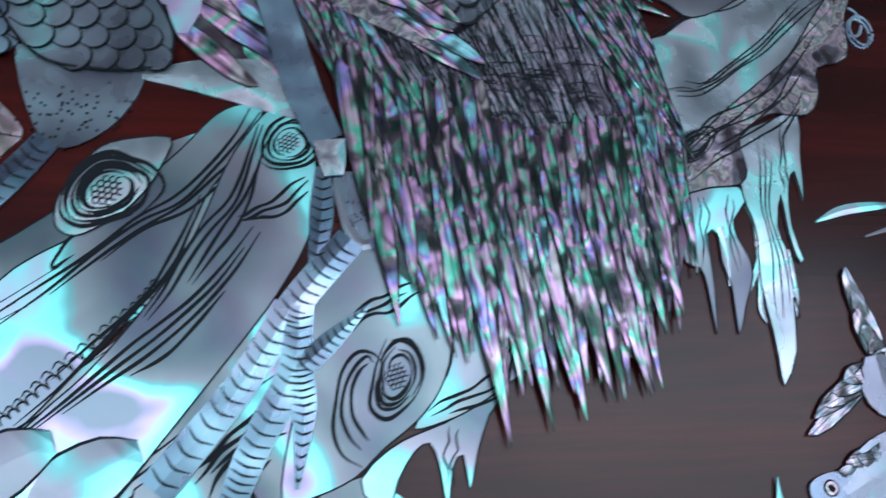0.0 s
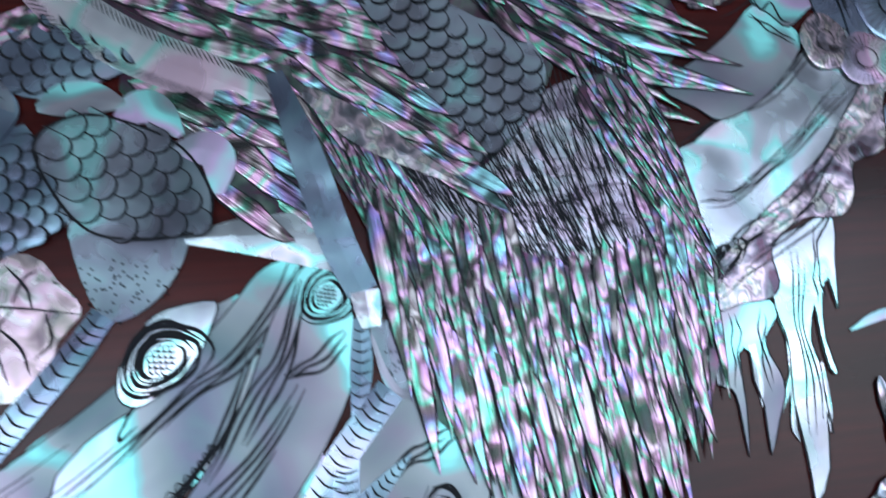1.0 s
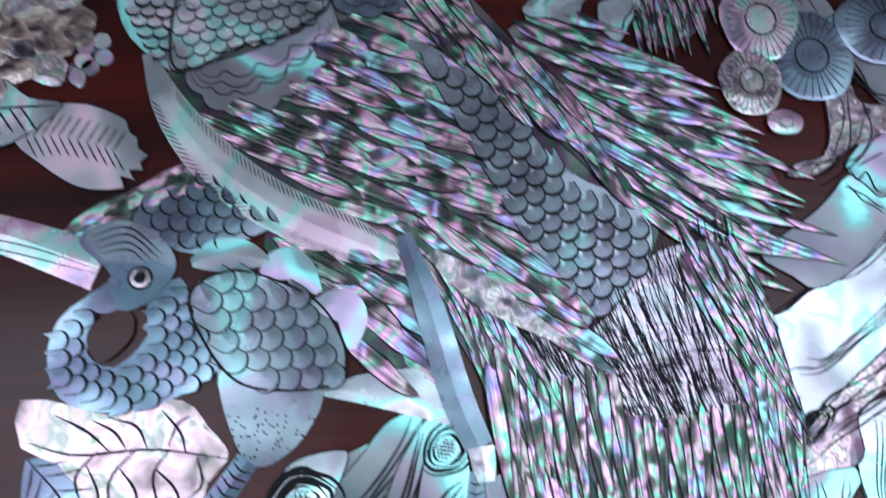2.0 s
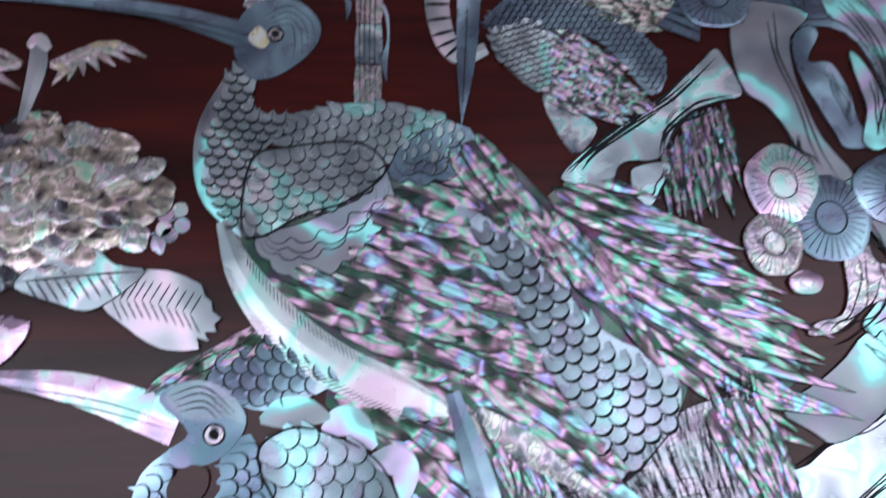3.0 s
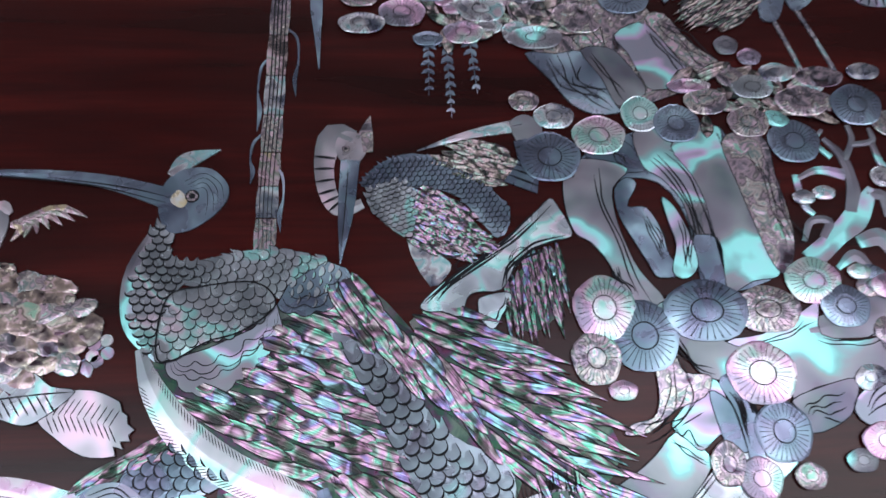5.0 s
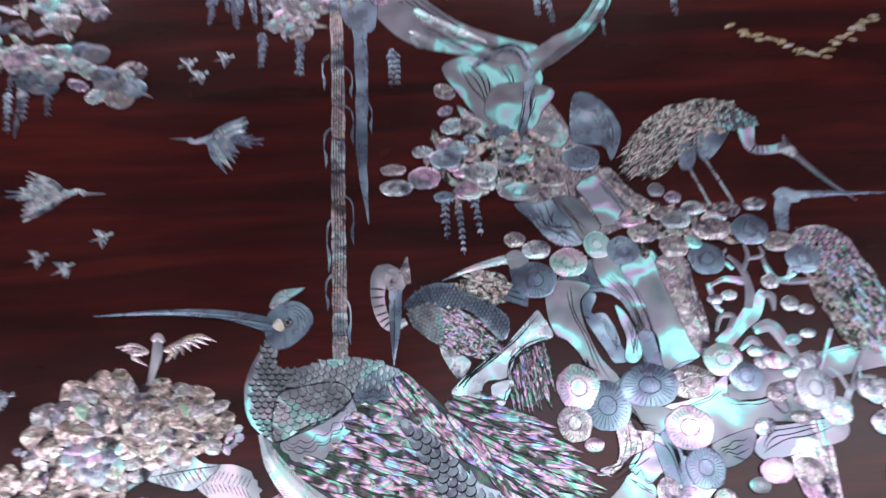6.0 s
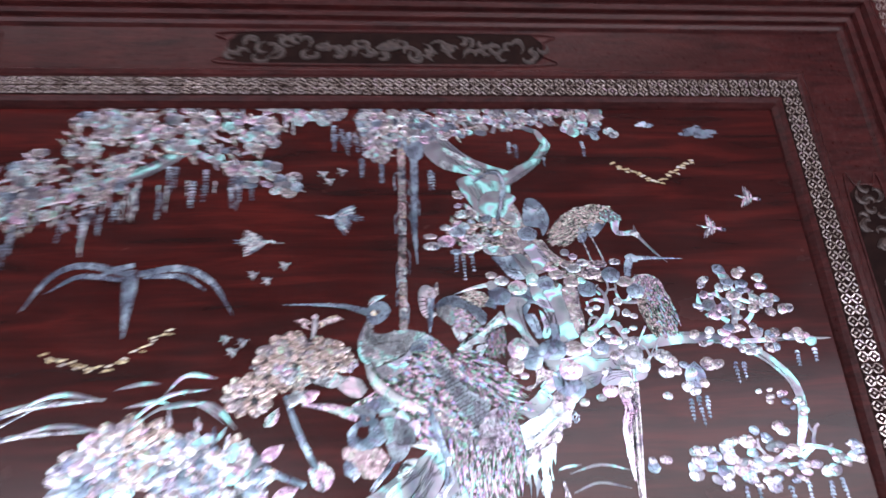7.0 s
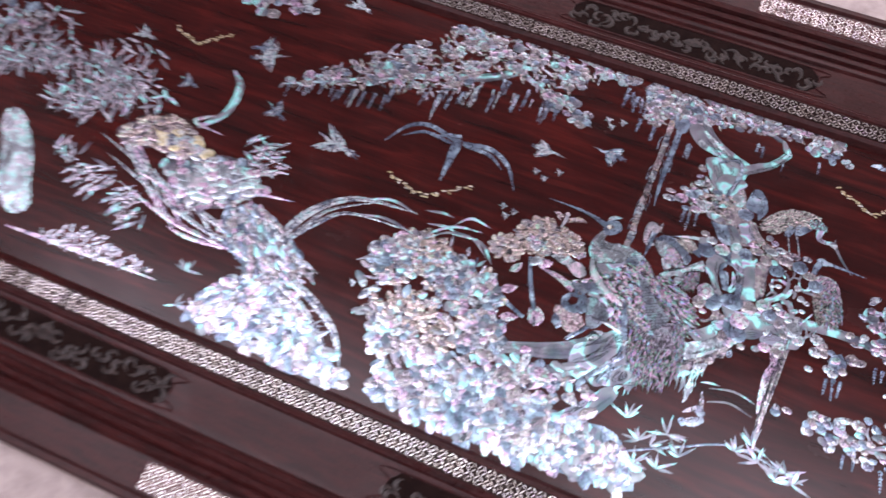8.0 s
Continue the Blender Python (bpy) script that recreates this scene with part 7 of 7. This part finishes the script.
field([(-666.2, -21.6), (-636.0, 32.4), (-547.7, -4.1), (-514.6, -50.0), (-589.7, -70.8)], (0.6, -0.6), pheasant, 8, cup_rose, 22, 9, (13, 8), spread=0.5, backing=shell_blue)
stroke_part("breast", [(-625.5, -5.1), (-575.4, -25.4), (-541.3, -16.5)], (14, 22, 6), shell_sheet, pheasant, 13, 10)
for k in range(14):
    s = rng.uniform(0, 1)
    p = np.array((-927.9, 64.5)) * (1 - s) + np.array((-734.9, -7.6)) * s + np.array((rng.gauss(0, 14), rng.gauss(0, 14)))
    g = np.array((1.0, -0.72)) * rng.uniform(50, 90)
    stroke_part("plume", [p, p + g * 0.5 + np.array((0, 3)), p + g], (1, 4.5, 5.5, 1), (feather_pale_sheet, shell_rose)[k % 2], pheasant, 6, 9)
tangle = thing("pheasant", "crested pheasant among blossoms on a thicket", "bird inlay")
field([(-804.9, 40.0), (-773.1, 75.1), (-689.0, 92.2), (-650.2, 58.6), (-672.3, 7.1), (-748.3, -2.4)], (0.8, -0.4), tangle, 6, cup_rose, 22, 13, (13, 11), "feather", spread=0.9)
field([(-910.5, 71.5), (-852.2, 118.1), (-797.4, 116.7), (-798.3, 82.0), (-872.9, 46.4)], (0.9, 0.2), tangle, 5, cup_grey, 18, 10, (11, 9), "feather", spread=0.6)
stroke_part("neck", [(-788.7, 120.1), (-758.8, 161.2), (-761.3, 213.9), (-786.9, 240.5)], (7, 12, 13, 4), shell_sheet, tangle, 6, 10)
for pts in ([(-672.3, 7.1), (-643.0, 45.4), (-579.4, 57.3)], [(-696.7, 50.6), (-659.8, 76.4), (-627.0, 100.5)], [(-688.0, 109.3), (-666.5, 126.9), (-649.5, 133.7)], [(-724.9, -24.6), (-770.0, -0.5), (-841.9, 14.1)], [(-660.1, -49.8), (-744.5, -43.0), (-856.2, -13.6)], [(-643.4, -53.1), (-705.3, -58.0), (-743.6, -53.0)], [(-688.4, 54.0), (-665.4, 31.0), (-671.6, -3.1)], [(-773.5, 149.5), (-798.5, 127.8), (-741.8, 121.6)]):
    stroke_part("plume", pts, (3, 7, 5, 0.5), shell_rose, tangle, 9, 9)
for poly, way in (([(-952.5, -30.4), (-898.6, 2.4), (-864.7, -17.0), (-895.6, -51.2)], (-0.7, -0.6)), ([(-862.0, -37.6), (-822.8, -16.4), (-789.7, -61.3), (-813.2, -81.2)], (-0.5, -0.8)), ([(-1187.9, 126.0), (-1102.2, 172.7), (-990.2, 178.7), (-920.0, 157.0), (-940.2, 100.8), (-1068.1, 122.9), (-1166.4, 96.5)], (0.6, -0.7)), ([(-602.0, -66.0), (-555.1, -27.1), (-495.2, -32.3), (-518.3, -61.2)], (0.9, -0.3)), ([(-1066.3, 86.7), (-1018.8, 117.8), (-943.2, 105.5), (-1008.0, 67.8)], (-0.8, 0.3)), ([(-974.7, 172.3), (-911.1, 160.5), (-904.9, 114.8), (-952.4, 119.8)], (0.7, -0.5)), ([(-695.6, 123.1), (-653.0, 140.2), (-622.8, 102.2), (-655.0, 67.4)], (0.9, 0.1)), ([(-994.3, 14.8), (-950.5, 15.3), (-944.3, -10.4), (-986.4, -4.8)], (-0.6, 0.7))):
    t = thing("shrub", "spiky shrub of pale shell blades", "plant inlay", "shrubs")
    field(poly, way, t, 4, [blade_blue, feathers_far[0], feathers_far[1]], 26, 6, (11.5, 8.5), "leaf_blade", spread=0.9, backing=None)
for poly, way in (([(-1054.8, 103.2), (-980.1, 145.1), (-896.0, 118.0), (-933.9, 73.5), (-1010.5, 54.7)], (0.6, -0.7)), ([(-1045.7, 175.5), (-976.0, 228.5), (-902.2, 200.7), (-946.8, 146.0)], (0.5, -0.8)), ([(-1239.8, 197.5), (-1129.2, 247.5), (-1060.8, 163.2), (-1104.5, 108.3), (-1173.5, 106.1)], (0.7, -0.6)), ([(-933.4, 151.3), (-875.2, 174.4), (-849.1, 130.8), (-894.5, 106.8)], (0.9, -0.3))):
    t = thing("shrub", "spiky shrub of pale shell blades", "plant inlay", "shrubs")
    field(poly, way, t, 4, [blade_blue, feathers_far[0], feathers_far[1]], 32, 7, (19, 13), "leaf_blade", spread=1.1, backing=None)
for seed, q, rx, rz, mats in ((5, (-802.5, 79.9), 52, 20, (gold_shell, rose_abalone, abalone_far)), (6, (-695.0, 56.3), 58, 28, (shell_rose, abalone_far, shell_light)), (7, (-737.6, 22.9), 40, 24, (shell_light, shell_rose, leaf_shell))):
    t = thing("peony", "full-blown blossom of pale and golden shell", "flower inlay", "flowers")
    r = random.Random(seed)
    for k in range(18):
        f = (1 - k / 18) ** 0.6
        p = np.array(q) + np.array((rx * f * math.cos(k * 2.4), rz * f * math.sin(k * 2.4)))
        ruffle(t, p, r.uniform(11, 17), r.uniform(7, 11), r.uniform(-0.6, 0.6), 12 + 0.3 * k, mats[k % 3], 100 * seed + k)
twig = thing("fallen_branch", "thin branch with tufts of pale leaves", "plant inlay")
stroke_part("branch", [(-979.3, -146.4), (-857.4, -140.1), (-712.9, -136.7)], (3, 9, 1), shell_rose, twig, 3, 10)
field([(-920.0, -140.0), (-859.8, -105.3), (-758.3, -119.8), (-734.0, -134.6), (-833.3, -145.3)], (0.3, 0.9), twig, 4, feathers_far, 13, 6, (9, 8), "leaf", spread=0.8, backing=None)
vase = thing("rock_column", "tall pale column of mottled shell", "rock inlay")
bark(vase, [(-1100.2, 37.0), (-1045.9, -23.0), (-1007.0, -85.3), (-971.9, -119.3)], (34, 50, 52, 34), shell_light, 3, 6, 81)
bark(vase, [(-1153.8, 15.6), (-1100.4, -56.2), (-1041.4, -120.8)], (40, 44, 30), shell_sheet, 2, 4, 82)

# ---- canopies along the upper edge ----
canopy = thing("pine_branch", "drooping pine branch with needle clusters and hanging strands", "tree inlay", "branches")
bark(canopy, [(-329.0, 464.5), (-338.6, 419.1), (-393.8, 379.8), (-479.2, 350.1), (-699.1, 246.9)], (14, 16, 15, 10, 3), shell_sheet, 4, 5, 91)
bark(canopy, [(-338.2, 415.1), (-289.9, 394.9), (-242.2, 378.9), (-194.5, 355.1)], (9, 8, 6, 2), shell_sheet, 4, 3, 92)
for poly, n in (([(-476.2, 456.0), (-432.1, 475.2), (-330.1, 477.2), (-225.7, 473.2), (-230.4, 418.8), (-290.4, 402.9), (-358.6, 419.2), (-420.8, 387.8), (-476.0, 411.6)], 105), ([(-472.4, 388.1), (-400.3, 379.9), (-445.5, 334.9), (-534.9, 314.2), (-699.1, 246.9), (-617.8, 321.4), (-514.8, 411.7)], 105), ([(-303.2, 395.0), (-236.2, 394.7), (-191.2, 355.1), (-240.9, 351.7)], 34)):
    clump(canopy, poly, n, 9.5, 5)
for poly in ([(-476.2, 456.0), (-432.1, 475.2), (-330.1, 477.2), (-225.7, 473.2), (-230.4, 418.8), (-289.9, 394.9), (-357.0, 403.2), (-419.8, 380.0), (-476.0, 411.6)], [(-472.4, 388.1), (-400.3, 379.9), (-443.3, 320.3), (-533.6, 307.0), (-698.0, 242.9), (-617.8, 321.4), (-514.8, 411.7)]):
    field(poly, (0.8, -0.5), canopy, 2, feathers_far + feathers_grey, 19, 5.5, (13, 11), "needle_tuft", spread=1.3, jitter=0.3, backing=None)
for q, ll in (((-355.9, 391.3), 40), ((-348.0, 391.3), 30), ((-312.6, 387.1), 34), ((-272.2, 379.1), 38), ((-281.1, 383.0), 30), ((-443.9, 323.9), 40), ((-468.3, 320.6), 30), ((-428.7, 327.4), 28), ((-522.7, 314.0), 36), ((-658.4, 266.7), 30), ((-605.5, 270.6), 26), ((-519.9, 302.4), 28)):
    strand(canopy, q, ll, 5, far=True)
for q, ll in (((-275.0, 371.3), 40), ((-392.0, 364.4), 50), ((-443.3, 320.3), 46), ((-522.7, 314.0), 40), ((-389.7, 372.1), 60), ((-577.1, 281.1), 40), ((-211.4, 464.7), 34)):
    tails(canopy, q, ll, 5, 3, abalone_far, 1)
for k in range(24):
    s = rng.uniform(0, 1)
    p = np.array((-524.7, 324.9)) * (1 - s) + np.array((-248.5, 371.1)) * s + np.array((0, rng.uniform(-4, 14)))
    if k % 2:
        tails(canopy, p, rng.uniform(22, 48), 3.2, 3, abalone_far, 1)
    else:
        strand(canopy, p, rng.uniform(20, 38), 5, far=True)
for k in range(10):
    p = np.array((-687.5, 260.4)) * (1 - k / 10) + np.array((-510.5, 294.5)) * k / 10
    strand(canopy, p, rng.uniform(20, 40), 5, far=True)
for k in range(8):
    strand(tree, np.array((-161.3, 450.4)) * (1 - k / 8) + np.array((-89.2, 410.2)) * k / 8, rng.uniform(16, 28), 5, far=True)
clump(canopy, [(-242.3, 476.3), (-177.7, 476.2), (-99.0, 473.2), (-96.6, 444.6), (-130.4, 455.2), (-176.9, 457.6), (-237.8, 452.6)], 30, 9, 5)
for q, ll in zip([(-230.1, 451.1), (-159.3, 437.8), (-146.4, 433.0), (-127.2, 401.2), (-102.6, 397.4), (-43.3, 384.7)], (20, 28, 28, 28, 32, 30)):
    strand(canopy, q, ll, 5, far=True)
far_canopy = thing("pine_branch", "needle clusters hanging below the upper rail", "tree inlay", "branches")
clump(far_canopy, [(-906.2, 382.6), (-805.6, 408.2), (-696.9, 437.2), (-713.7, 403.9), (-803.5, 362.0)], 26, 12, 4)
clump(far_canopy, [(-1274.5, 211.2), (-1197.6, 241.3), (-1158.6, 202.8), (-1217.2, 166.5)], 14, 12, 4)

# ---- birds, clouds and far flocks in the sky ----
flyer((-151.0, 320.9), 62, 3.05, "blue heron flying with trailing legs", shell_blue, (1.4, -1.65))
flyer((-247.4, 289.5), 62, -0.05, "bird in level flight with outstretched wings", abalone_far, (1.72, -1.62), group="flying birds")
flyer((355.5, 342.2), 38, 2.95, "small bird with a raised rose wing", shell_rose, (0.8, -0.9))
flyer((299.2, 301.0), 40, 2.95, "small bird with a raised rose wing", shell_rose, (0.8, -0.9))
flyer((-558.2, 174.8), 90, 2.9, "pale bird gliding on broad wings", abalone_far, (0.5, -0.4))
flyer((-681.5, 194.4), 52, 2.6, "small bird diving with spread wings", shell_blue, (0.9, -0.7))
flyer((-847.0, 192.1), 44, 2.9, "small pale bird in flight", shell_blue, (0.9, -0.5))
flyer((-759.8, 301.3), 60, 0.3, "bluish bird hovering beside another", shell_blue, (0.9, -0.8))
flyer((-967.3, 251.7), 50, 2.9, "small pale bird in flight", abalone_far, (0.5, -0.5))
flyer((-644.1, 441.8), 56, 2.9, "pale bird near the upper rail", abalone_far, (0.4, -0.5))
for q in ((-172.9, 380.7), (-149.8, 383.2), (-165.2, 370.2), (-249.1, 249.2), (-214.5, 260.0), (-233.7, 241.9), (-274.6, 173.6), (-256.3, 169.9), (-266.4, 159.4), (-1.0, 657.3), (-436.4, -27.7)):
    flyer(q, 17, 3.6 + rng.uniform(-0.2, 0.2), "tiny pale bird far off", abalone_far, (0.9, -0.8), False, "tiny birds")
flyer((-746.8, 287.0), 74, 0.4, "bluish butterfly-winged bird near the upper rail", abalone_far, (0.9, -1.1))
skein((185.0, 392.6), (237.7, 365.9), (290.9, 397.9), "wedge of tiny pale birds far off")
skein((-466.2, 160.0), (-403.2, 141.0), (-332.7, 188.0), "wedge of tiny pale birds far off")
skein((-930.5, 285.8), (-879.6, 266.9), (-829.0, 306.1), "wedge of tiny pale birds far off")
cloud((308.6, 438.2), 54, "long layered cloud of blue shell")
cloud((238.8, 450.5), 26, "small cloud of blue shell")
phoenix = thing("swallow", "bird with long curved wings and a forked tail", "bird inlay")
for pts, w in (([(-381.7, 250.2), (-435.2, 263.5), (-469.4, 250.5), (-495.0, 210.0)], (7, 8, 6, 0.4)), ([(-393.3, 245.6), (-439.2, 249.9), (-472.1, 230.4)], (5, 6, 0.4)), ([(-375.8, 252.1), (-330.3, 258.2), (-294.7, 240.3), (-269.2, 200.8)], (7, 8, 6, 0.4)), ([(-369.3, 248.6), (-329.3, 247.8), (-300.1, 230.2)], (5, 6, 0.4)), ([(-384.3, 257.1), (-384.1, 235.3), (-384.1, 176.5)], (9, 15, 1)), ([(-382.5, 262.6), (-403.9, 257.4), (-420.9, 248.2)], (6, 7, 1))):
    stroke_part("wing" if len(w) > 3 else "plume", pts, w, shell_blue, phoenix, 4, 14)
sparrow = thing("kingfisher", "small crested bird with fanned rose wings below the moss", "bird inlay")
for root, tips, wide in (((84.8, -12.6), [(79.8, 9.8), (80.2, 4.4), (80.6, -0.1), (81.2, -4.0), (82.2, -7.3), (83.2, -9.7)], 5.5), ((81.5, -13.8), [(61.6, -27.4), (63.7, -24.0), (66.2, -20.9), (69.3, -18.6), (72.7, -16.2), (76.0, -14.8)], 5.0), ((81.4, -32.3), [(66.9, -35.5), (69.3, -33.7), (72.4, -32.5), (75.9, -31.5)], 4.5)):
    for k, tip in enumerate(tips):
        d = np.array(tip) - np.array(root)
        lay("wing_feather", feathers_far[k % 3], np.array(root), math.atan2(d[1], d[0]), np.hypot(*d), wide, 3 + 0.5 * k, sparrow)
stroke_part("body", [(82.2, -11.1), (83.2, -18.6), (90.4, -23.3)], (5, 12, 6), shell_scale, sparrow, 7, 10)
plate_part("head", [(59.6, -37.8), (64.9, -35.6), (70.2, -36.7), (72.6, -40.9), (66.4, -46.2), (60.5, -42.4)], shell_blue, sparrow, 5, 4)
eye(sparrow, (64.4, -38.8), 1.8, 7)
stroke_part("body", [(67.8, -40.6), (78.9, -35.5), (91.3, -27.7)], (7, 13, 6), shell_scale, sparrow, 4, 8)

# ---- carving on the rails ----
def carving(name, x0, x1, z0, z1, seed):
    """A round-ended panel with scrolling leaves carved in it, its sunk shade painted near-black."""
    r = random.Random(seed)
    y0 = -0.0125
    flat = [(x0 * 1000, (z0 - 1.3) * 1000), (x1 * 1000, (z1 - 1.3) * 1000)]
    (ax, az), (bx, bz) = flat
    h = bz - az if bx - ax > bz - az else bx - ax
    wide = bx - ax > bz - az
    rim = [(ax + h * 0.3, az), (bx - h * 0.3, az), (bx, az + h * 0.3), (bx, bz - h * 0.3), (bx - h * 0.3, bz), (ax + h * 0.3, bz), (ax, bz - h * 0.3), (ax, az + h * 0.3)]
    bm = bmesh.new()
    v = [bm.verts.new(at(q, y0)) for q in rim]
    w = [bm.verts.new(at(q, y0 + 0.001)) for q in rim]
    bm.faces.new(v)
    for i in range(8):
        bm.faces.new((v[i], w[i], w[(i + 1) % 8], v[(i + 1) % 8]))
    # the plate stands slightly proud; its dark colour replaces the shade of a hollow
    ob = part(name, bm, ground_and_shade, panel, "dark scroll-carved cartouche")
    bm = bmesh.new()
    stroke(bm, rim + rim[:2], (2.6, 2.6), 60, 0, 2.0, y=y0 - 0.001)
    part("rim", bm, rosewood, ob)
    length = (bx - ax) if wide else (bz - az)
    for k in range(int(length / 7)):
        s = (k + 0.5) / int(length / 7)
        off = r.uniform(-0.27, 0.27) * h
        c = np.array((ax + s * (bx - ax), (az + bz) / 2 + off)) if wide else np.array(((ax + bx) / 2 + off, az + s * (bz - az)))
        a0, sg, rad = r.uniform(0, 6.3), r.choice((-1, 1)), r.uniform(0.15, 0.30) * h
        curl = [c + rad * (1 - 0.16 * i) * np.array((math.cos(a0 + sg * i * 0.8), math.sin(a0 + sg * i * 0.8))) for i in range(6)]
        bm = bmesh.new()
        stroke(bm, curl, (0.8, 6.5, 5.0, 1.4), 12, 0, 3.4, y=y0 - 0.001)
        part("scroll", bm, carved, ob)
    c = ((ax + bx) / 2, (az + bz) / 2)
    bm = bmesh.new()
    stroke(bm, [(c[0] - 16, c[1] - 1), (c[0], c[1] + 2), (c[0] + 18, c[1] + 1)] if wide else [(c[0], c[1] - 16), (c[0], c[1] + 16)], (3, 14, 13, 3), 10, 0, 5.0, y=y0 - 0.002)
    part("central_boss", bm, carved, ob, "worn pale carved boss")


TOP, LOW = (1.836, 1.888), (1.000, 1.052)
carving("cartouche", -0.297, 0.115, *TOP, 1)
carving("cartouche", -0.90 + 0.13, -0.58, *TOP, 2)
carving("cartouche", -1.25, -0.86, *TOP, 6)
carving("cartouche", -1.02, -0.602, *LOW, 3)
carving("cartouche", -0.271, 0.145, *LOW, 4)
carving("cartouche", 0.479, 0.528, 1.24, 1.652, 5)


def hatching(x0, x1, z0, z1):
    bm = bmesh.new()
    h = (z1 - z0) * 1000
    for k in range(int((x1 - x0) * 1000 / 7)):
        x = x0 * 1000 + 7 * k + 4
        for d in (-1, 1):
            a, b = x + (0 if d > 0 else h * 0.6), x + (h * 0.6 if d > 0 else 0)
            if max(a, b) < x1 * 1000:
                stroke(bm, [(a, (z0 - 1.3) * 1000), (b, (z1 - 1.3) * 1000)], (0.9, 0.9), 1, 0, 0.5, y=-0.0122, deep=False)
    part("cross_hatching", bm, rosewood, panel, "finely cross-hatched wood", "stuff")


hatching(0.135, 0.45, *TOP)
hatching(-0.57, -0.315, *TOP)
hatching(-0.585, -0.29, *LOW)
hatching(0.16, 0.45, *LOW)


# ---- strips of inlaid lattice ----
def lattice_tile(w, h, rows):
    """One repeat of the lattice: rows of four lens-shaped petals round a diamond, between two thin borders."""
    bm = bmesh.new()

    def piece(q):
        v = [bm.verts.new((a, -0.0008, b)) for a, b in q]
        u = [bm.verts.new((a, 0.0, b)) for a, b in q]
        bm.faces.new(v)
        for i in range(len(q)):
            bm.faces.new((v[i], u[i], u[(i + 1) % len(q)], v[(i + 1) % len(q)]))

    s = h / rows
    for k in range(rows):
        cz = -h / 2 + (k + 0.5) * s
        for a in range(4):
            t = math.pi / 4 + a * math.pi / 2
            c = np.array((w * 0.25 * math.copysign(1, math.cos(t)), cz + s * 0.25 * math.copysign(1, math.sin(t))))
            d = np.array((-math.sin(t), math.cos(t)))
            e = np.array((math.cos(t), math.sin(t)))
            ll, ww = w * 0.30, w * 0.072
            piece([c - d * ll, c - d * ll * 0.4 + e * ww * 0.9 + e * 0.0004, c + d * ll * 0.4 + e * ww * 0.9 + e * 0.0004, c + d * ll, c + d * ll * 0.4 - e * ww * 0.5, c - d * ll * 0.4 - e * ww * 0.5])
        r = w * 0.13
        piece([(-r, cz), (0, cz - r), (r, cz), (0, cz + r)])
    data = bpy.data.meshes.new("lattice_tile")
    bm.to_mesh(data)
    bm.free()
    data.materials.append(strip_shell)
    return data


strip_shell = pearl("strip_shell", [(0.1, (0.12, 0.11, 0.10)), (0.32, (0.42, 0.37, 0.33)), (0.50, (0.60, 0.55, 0.50)), (0.7, (0.74, 0.72, 0.70)), (0.9, (0.54, 0.41, 0.49))], 110, rough=0.2, metal=0.6, contrast=1.4)
tile, outer_tile = lattice_tile(0.0132, 0.0262, 2), lattice_tile(0.013, 0.036, 3)
strip = tagged(new("inlay_strip"), "inlaid strip of pale shell lattice round the board", "inlay border")


def run(data, a, b, turn, pitch, y):
    a, b = np.array(a), np.array(b)
    n = int(np.hypot(*(b - a)) / pitch)
    for k in range(n):
        q = a + (b - a) * (k + 0.5) / n
        o = new("lattice_tile", data)
        o.matrix_basis = Matrix.Translation((q[0], y, q[1])) @ Matrix.Rotation(turn, 4, "Y") @ Matrix.Rotation(rng.uniform(-0.07, 0.07), 4, "Z") @ Matrix.Rotation(rng.uniform(-0.04, 0.04), 4, "X")
        o.parent = strip


IN = 0.0135
for lo, hi in (((X0 - 0.001, Z1 - 0.0275), (X1 + 0.001, Z1 + 0.0005)), ((X0 - 0.001, Z0 - 0.0005), (X1 + 0.001, Z0 + 0.0275)), ((X1 - 0.0275, Z0 + 0.0276), (X1 + 0.0005, Z1 - 0.0276))):
    box_part("strip_ground", (lo[0], -0.0123, lo[1]), (hi[0], -0.0115, hi[1]), ground_and_shade, strip, label="black ground between the shell slips")
run(tile, (X0, Z1 - IN), (X1 - 0.027, Z1 - IN), 0, 0.0138, -0.0124)
run(tile, (X1 - IN, Z0), (X1 - IN, Z1), math.pi / 2, 0.0138, -0.0124)
run(tile, (X0, Z0 + IN), (X1 - 0.027, Z0 + IN), 0, 0.0138, -0.0124)
D = 0.156
run(outer_tile, (-0.01, Z1 + D), (X1 + D, Z1 + D), 0, 0.0136, -0.0301)
run(outer_tile, (-0.57, Z0 - D), (X1 + D, Z0 - D), 0, 0.0136, -0.0301)
run(outer_tile, (X1 + D, 1.86), (X1 + D, Z1 + D - 0.02), math.pi / 2, 0.0136, -0.0301)
